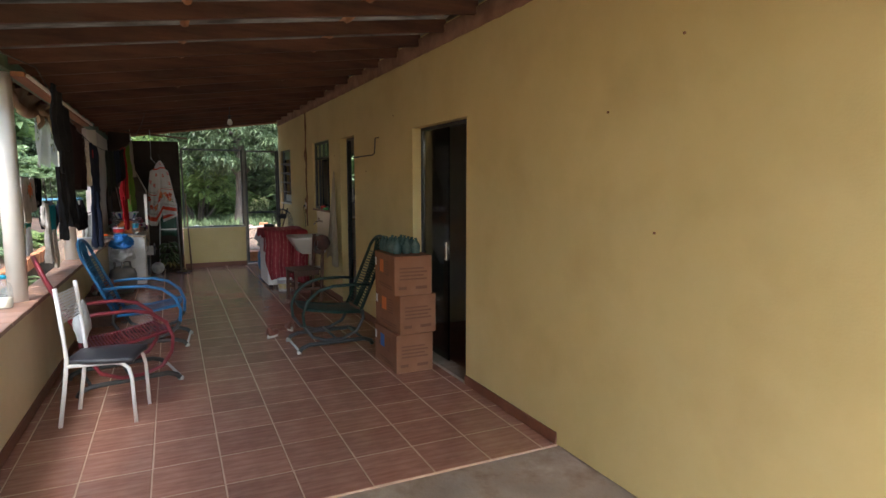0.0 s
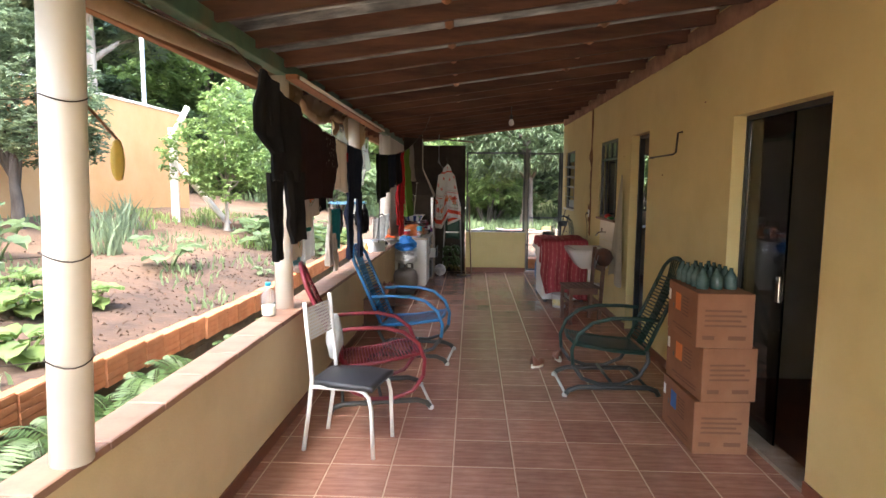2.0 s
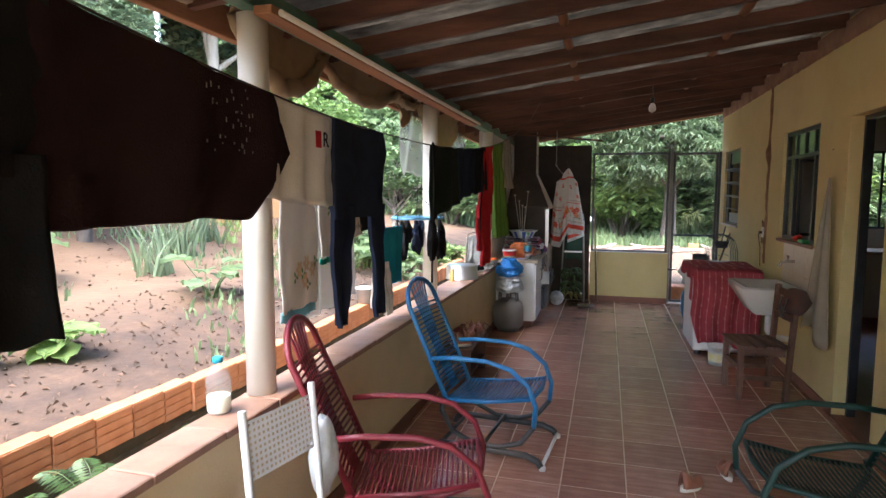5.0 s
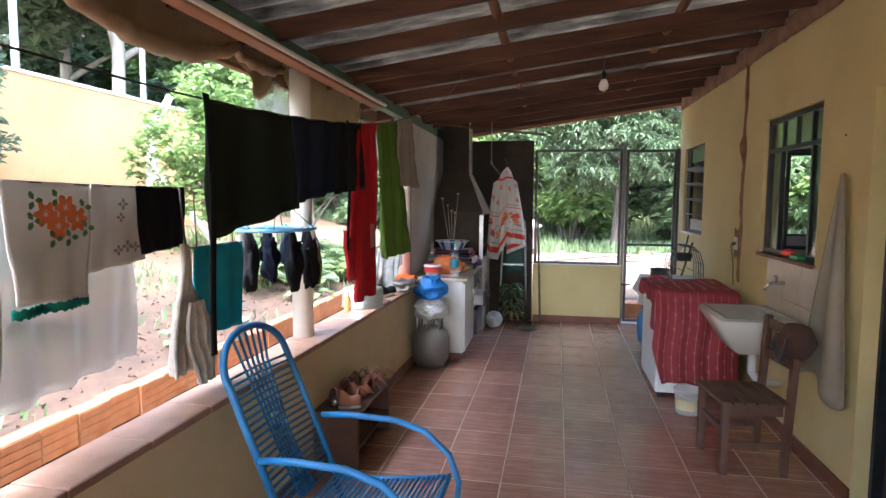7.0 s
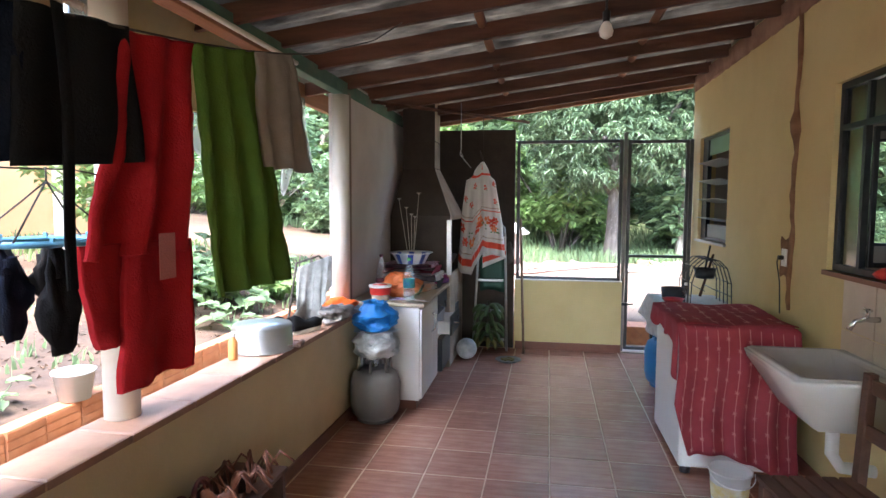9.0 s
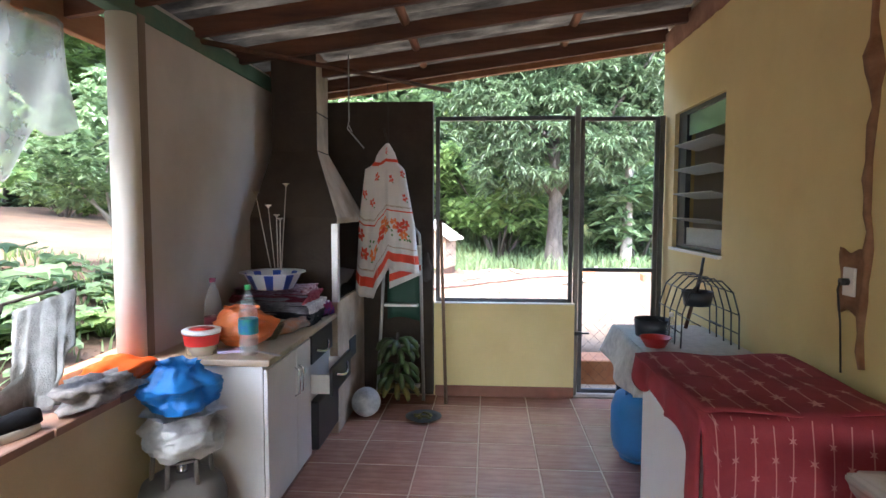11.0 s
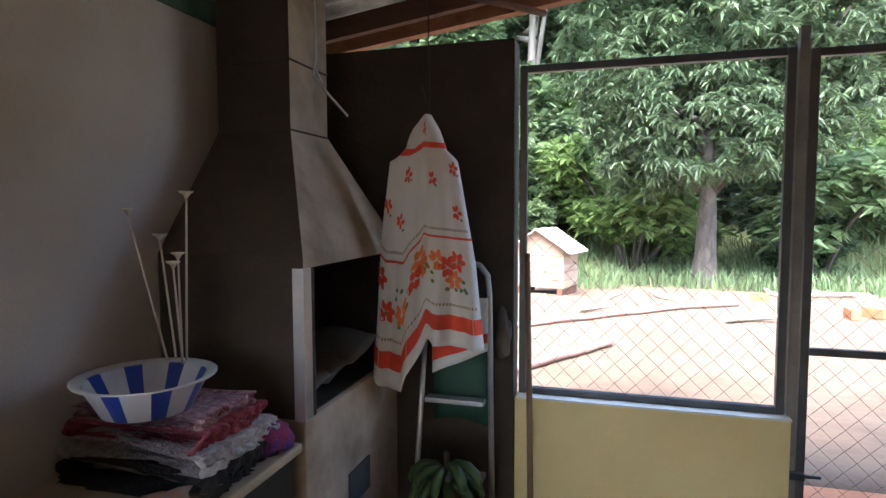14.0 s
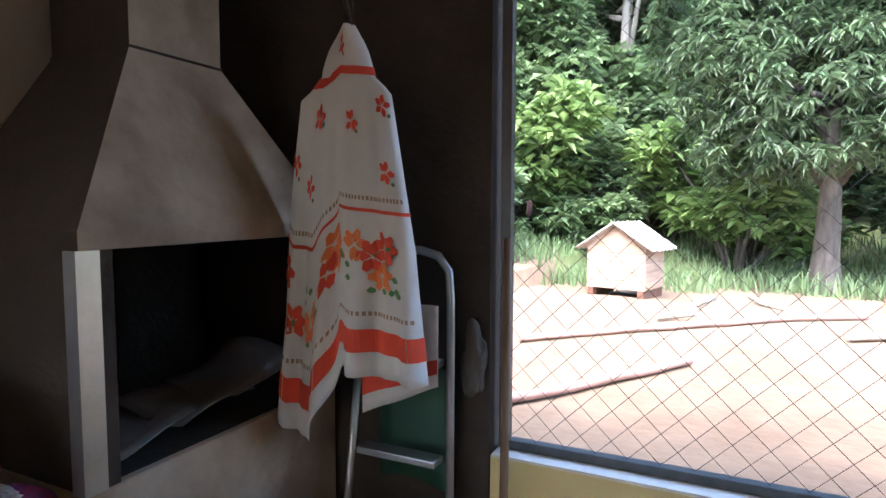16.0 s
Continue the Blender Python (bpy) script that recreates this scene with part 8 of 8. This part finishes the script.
rod(bm, (0.203, -0.045, 0.03), (0.206, 0.045, 0.03), 0.014)
part("handle", bm, M_CHAIR_WOOD, t)
bottle("orange_bottle", "small orange plastic bottle on the parapet", pose(-0.76, 7.00, PT), [(0.022, 0), (0.024, 0.01), (0.024, 0.09), (0.012, 0.11), (0.011, 0.12)], 0.118, 0.013, plain("orange_plastic", (0.62, 0.27, 0.08), 0.4), M_WHITE_PL)


def shoe(name, label, m, upper, sole, L=0.26):
    t = thing(name, label, "shoe", m, "shoes on the parapet")
    bm = B()
    sheet(bm, lambda u, v: Vector(((u - 0.5) * L, 0.042 * math.cos(math.pi * v) * (0.75 + 0.25 * math.sin(math.pi * u)) * (1 if 0.03 < u < 0.97 else 0.6), 0.028 + math.sin(math.pi * v) * (0.085 - 0.05 * u + 0.012 * math.sin(u * 9)))), 14, 10, 0.006)
    part("upper", bm, upper, t)
    bm = B()
    lathe(bm, [(0.5 * L, 0), (0.51 * L, 0.012), (0.49 * L, 0.03)], seg=24, squash=0.34)
    part("sole", bm, sole, t)
    return t


shoe("trainer", "dark worn trainer with a pale sole", pose(-0.66, 7.68, PT, 0, 0, 70), F_BLACK, M_TRIM_WHITE)
shoe("trainer", "dark worn trainer with a pale sole", pose(-0.78, 7.66, PT, 0, 0, 85), F_BLACK, M_TRIM_WHITE)
bm = B()
sheet(bm, lambda u, v: Vector((-0.84 + 0.25 * u + 0.012 * math.sin(u * 31 + v) * v, 7.97 + 0.009 * math.sin(u * 27 + 2.5 * v + 2 * math.sin(u * 5)) * (0.35 + v) + 0.012 * noise.noise(Vector((u * 7, v * 4, 3))) - 0.03 * v,
                                    (1.12 + 0.09 * u) * (1 - v) + v * (0.80 - 0.035 * math.sin(math.pi * min(u / 0.9, 1)) + 0.21 * max(0, u - 0.6) / 0.4))), 60, 22, 0.005)
single("grey_towel", bm, surf("grey_striped_towel", (0.17, 0.17, 0.16), (0.26, 0.26, 0.245), 20, 0.95, 0.5, 150), "grey striped towel draped over a stick on the parapet", "towel")
bm = B()
tube(bm, [(-0.79, 7.70, PT), (-0.80, 7.88, 1.16), (-0.70, 8.02, 1.20), (-0.66, 8.06, 1.14)], 0.008, 6)
single("bent_twig", bm, M_BARK, "dry bent twig propped on the parapet", "twig")
bm = B()
lump(bm, (0, 0, 0.045), 0.11, 0.17, 0.05, 17, 0.7, 4)
single("patterned_cloth", bm, surf("grey_camouflage_cloth", (0.10, 0.09, 0.085), (0.34, 0.30, 0.27), 16, 0.95, 0.3, 120), "bunched grey patterned cloth on the parapet end", "cloth", pose(-0.62, 8.08, PT))
bm = B()
sheet(bm, lambda u, v: Vector((lean(8.15) + 0.052 + 0.012 * math.sin(u * 17) + 0.012 * math.sin(v * 3), 8.06 + 0.22 * u, 0.80 - v * (0.10 + 0.09 * math.sin(u * 2.6 + 0.5) + 0.015 * math.sin(u * 20)))), 24, 10, 0.005)
part("hanging_corner", bm, F_MAROON, [o for o in scene.objects if o.name == "patterned_cloth"][0])
bm = B()
lump(bm, (0, 0, 0.05), 0.10, 0.17, 0.06, 19, 0.45, 4)
single("orange_cloth", bm, fabric("orange_nylon", (0.70, 0.11, 0.02)), "bright orange cloth on the parapet end", "cloth", pose(-0.66, 8.30, PT))
bm = B()
lathe(bm, [(0.075, 0), (0.10, 0.14), (0.107, 0.142), (0.107, 0.155), (0.098, 0.15), (0.073, 0.006)], seg=24)
single("grey_flowerpot", bm, plain("grey_plastic", (0.26, 0.26, 0.25), 0.5), "grey plastic flowerpot on the garden border", "flowerpot", pose(-1.675, 7.0, 0.503))

# ---- low shelf with sandals ----
t = thing("shoe_bench", "low dark wooden bench shelf against the parapet", "bench", pose(0, 0, 0))
part("top", boxed(-0.66, -0.36, 6.05, 6.75, 0.33, 0.35, bevel=0.004), M_CHAIR_WOOD, t)
part("side", boxed(-0.65, -0.37, 6.06, 6.085, 0, 0.33), M_CHAIR_WOOD, t)
part("side", boxed(-0.65, -0.37, 6.715, 6.74, 0, 0.33), M_CHAIR_WOOD, t)
part("shelf", boxed(-0.65, -0.37, 6.085, 6.715, 0.12, 0.138), M_CHAIR_WOOD, t)
F_PINK = surf("pink_brown_straps", (0.34, 0.12, 0.14), (0.16, 0.06, 0.04), 30, 0.7, 0.2)
rr = random.Random(3)
for k in range(5):
    shoe("sandal", "small strappy pink and brown sandal on the bench", pose(-0.44 - 0.12 * (k % 2), 6.13 + 0.085 * k, 0.352, 0, 0, rr.uniform(-40, 220)), F_PINK if k % 2 else M_BASEB, M_TRIM_WHITE if k < 2 else M_CHAIR_WOOD, 0.135)
t = thing("strap_tangle", "tangle of brown leather straps on the bench", "straps", pose(0, 0, 0))
for k in range(30):
    a = rr.uniform(0, 6.28)
    x, y = -0.50 + rr.uniform(-0.08, 0.1), 6.45 + rr.uniform(-0.2, 0.25)
    bm = B()
    tube(bm, [(x, y, 0.36), (x + 0.05 * math.cos(a), y + 0.05 * math.sin(a), 0.43 + 0.03 * rr.random()), (x + 0.11 * math.cos(a), y + 0.11 * math.sin(a), 0.38)], 0.006, 5)
    part("strap", bm, M_BASEB, t)
shoe("slipper", "small brown child's slipper lying on the floor", pose(1.14, 4.80, 0.001, 0, 0, 35), M_BASEB, M_TRIM_WHITE, 0.14)
shoe("slipper", "small brown child's slipper lying on the floor", pose(1.36, 5.02, 0.001, 0, 0, 100), M_BASEB, M_TRIM_WHITE, 0.14)

# wires and the yellow tag on the near post
for z in (1.08, 1.40, 1.86):
    bm = B()
    tube(bm, [(-0.764 + 0.0384 * z + 0.067 * math.cos(a), 1.36 + 0.067 * math.sin(a), z + 0.012 * math.sin(2 * a)) for a in [math.tau * k / 16 for k in range(16)]], 0.0022, 5, True)
    tube(bm, [(-0.82 + 0.0384 * z, 1.34, z), (-1.6, 1.1, z - 0.05), (-2.6, 0.7, z - 0.12)], 0.002, 4)
    single("tie_wire", bm, M_WIRE, "thin wire tied round the veranda post", "wire", None, "wires on the post")
t = thing("yellow_tag", "faded yellow plastic float hanging on a rusty wire", "float", pose(-0.64, 1.53, 1.79))
bm = B()
lump(bm, (0, 0, -0.10), 0.018, 0.032, 0.07, 4, 0.15, 2)
part("float", bm, plain("faded_yellow", (0.50, 0.36, 0.08), 0.6), t)
bm = B()
tube(bm, [(-0.06, -0.18, 0.14), (-0.02, -0.06, 0.03), (0, 0, -0.03)], 0.005, 5)
part("wire", bm, M_RUST, t)

# ---- tiles ----
me_tile = tile_mesh("tile", TS - 0.007, TS - 0.007, 0.007, M_TILE)
rng = random.Random(8)
TX0, TY0 = 0.43 - 4 * TS, FLOOR_Y
j = 0
while TY0 + j * TS < 10.6:
    y0, y1 = TY0 + j * TS, min(TY0 + (j + 1) * TS, 10.6)
    for i in range(10):
        sh = 0.011 * (y0 - 3.2)
        x0, x1 = max(TX0 + i * TS + sh, lean(y0) - 0.02), min(TX0 + (i + 1) * TS + sh, WX - 0.002)
        if x1 - x0 < 0.03:
            continue
        full = x1 - x0 > TS - 0.01 and y1 - y0 > TS - 0.01
        me = me_tile if full else tile_mesh("tile", x1 - x0 - 0.007, y1 - y0 - 0.007, 0.007, M_TILE)
        ob = new("tile", me)
        ob.parent = veranda_floor
        ob.matrix_basis = pose((x0 + x1) / 2, (y0 + y1) / 2, -0.007 + rng.uniform(-0.0006, 0.0006), rng.uniform(-0.08, 0.08), rng.uniform(-0.08, 0.08), -0.6 + 180 * rng.randrange(2))
    j += 1
y = PY0
while y < PY1 - 0.1:
    ym = y + 0.175
    xa, xb = cap_edge(ym), lean(ym) + 0.043
    ob = new("cap_tile", tile_mesh("cap_tile", xb - xa, 0.345, 0.03, M_CAP, 0.006))
    ob.parent = parapet
    ob.matrix_basis = pose((xa + xb) / 2, ym, 0.726 + rng.uniform(0, 0.001), 0, 0, -0.8)
    y += 0.35
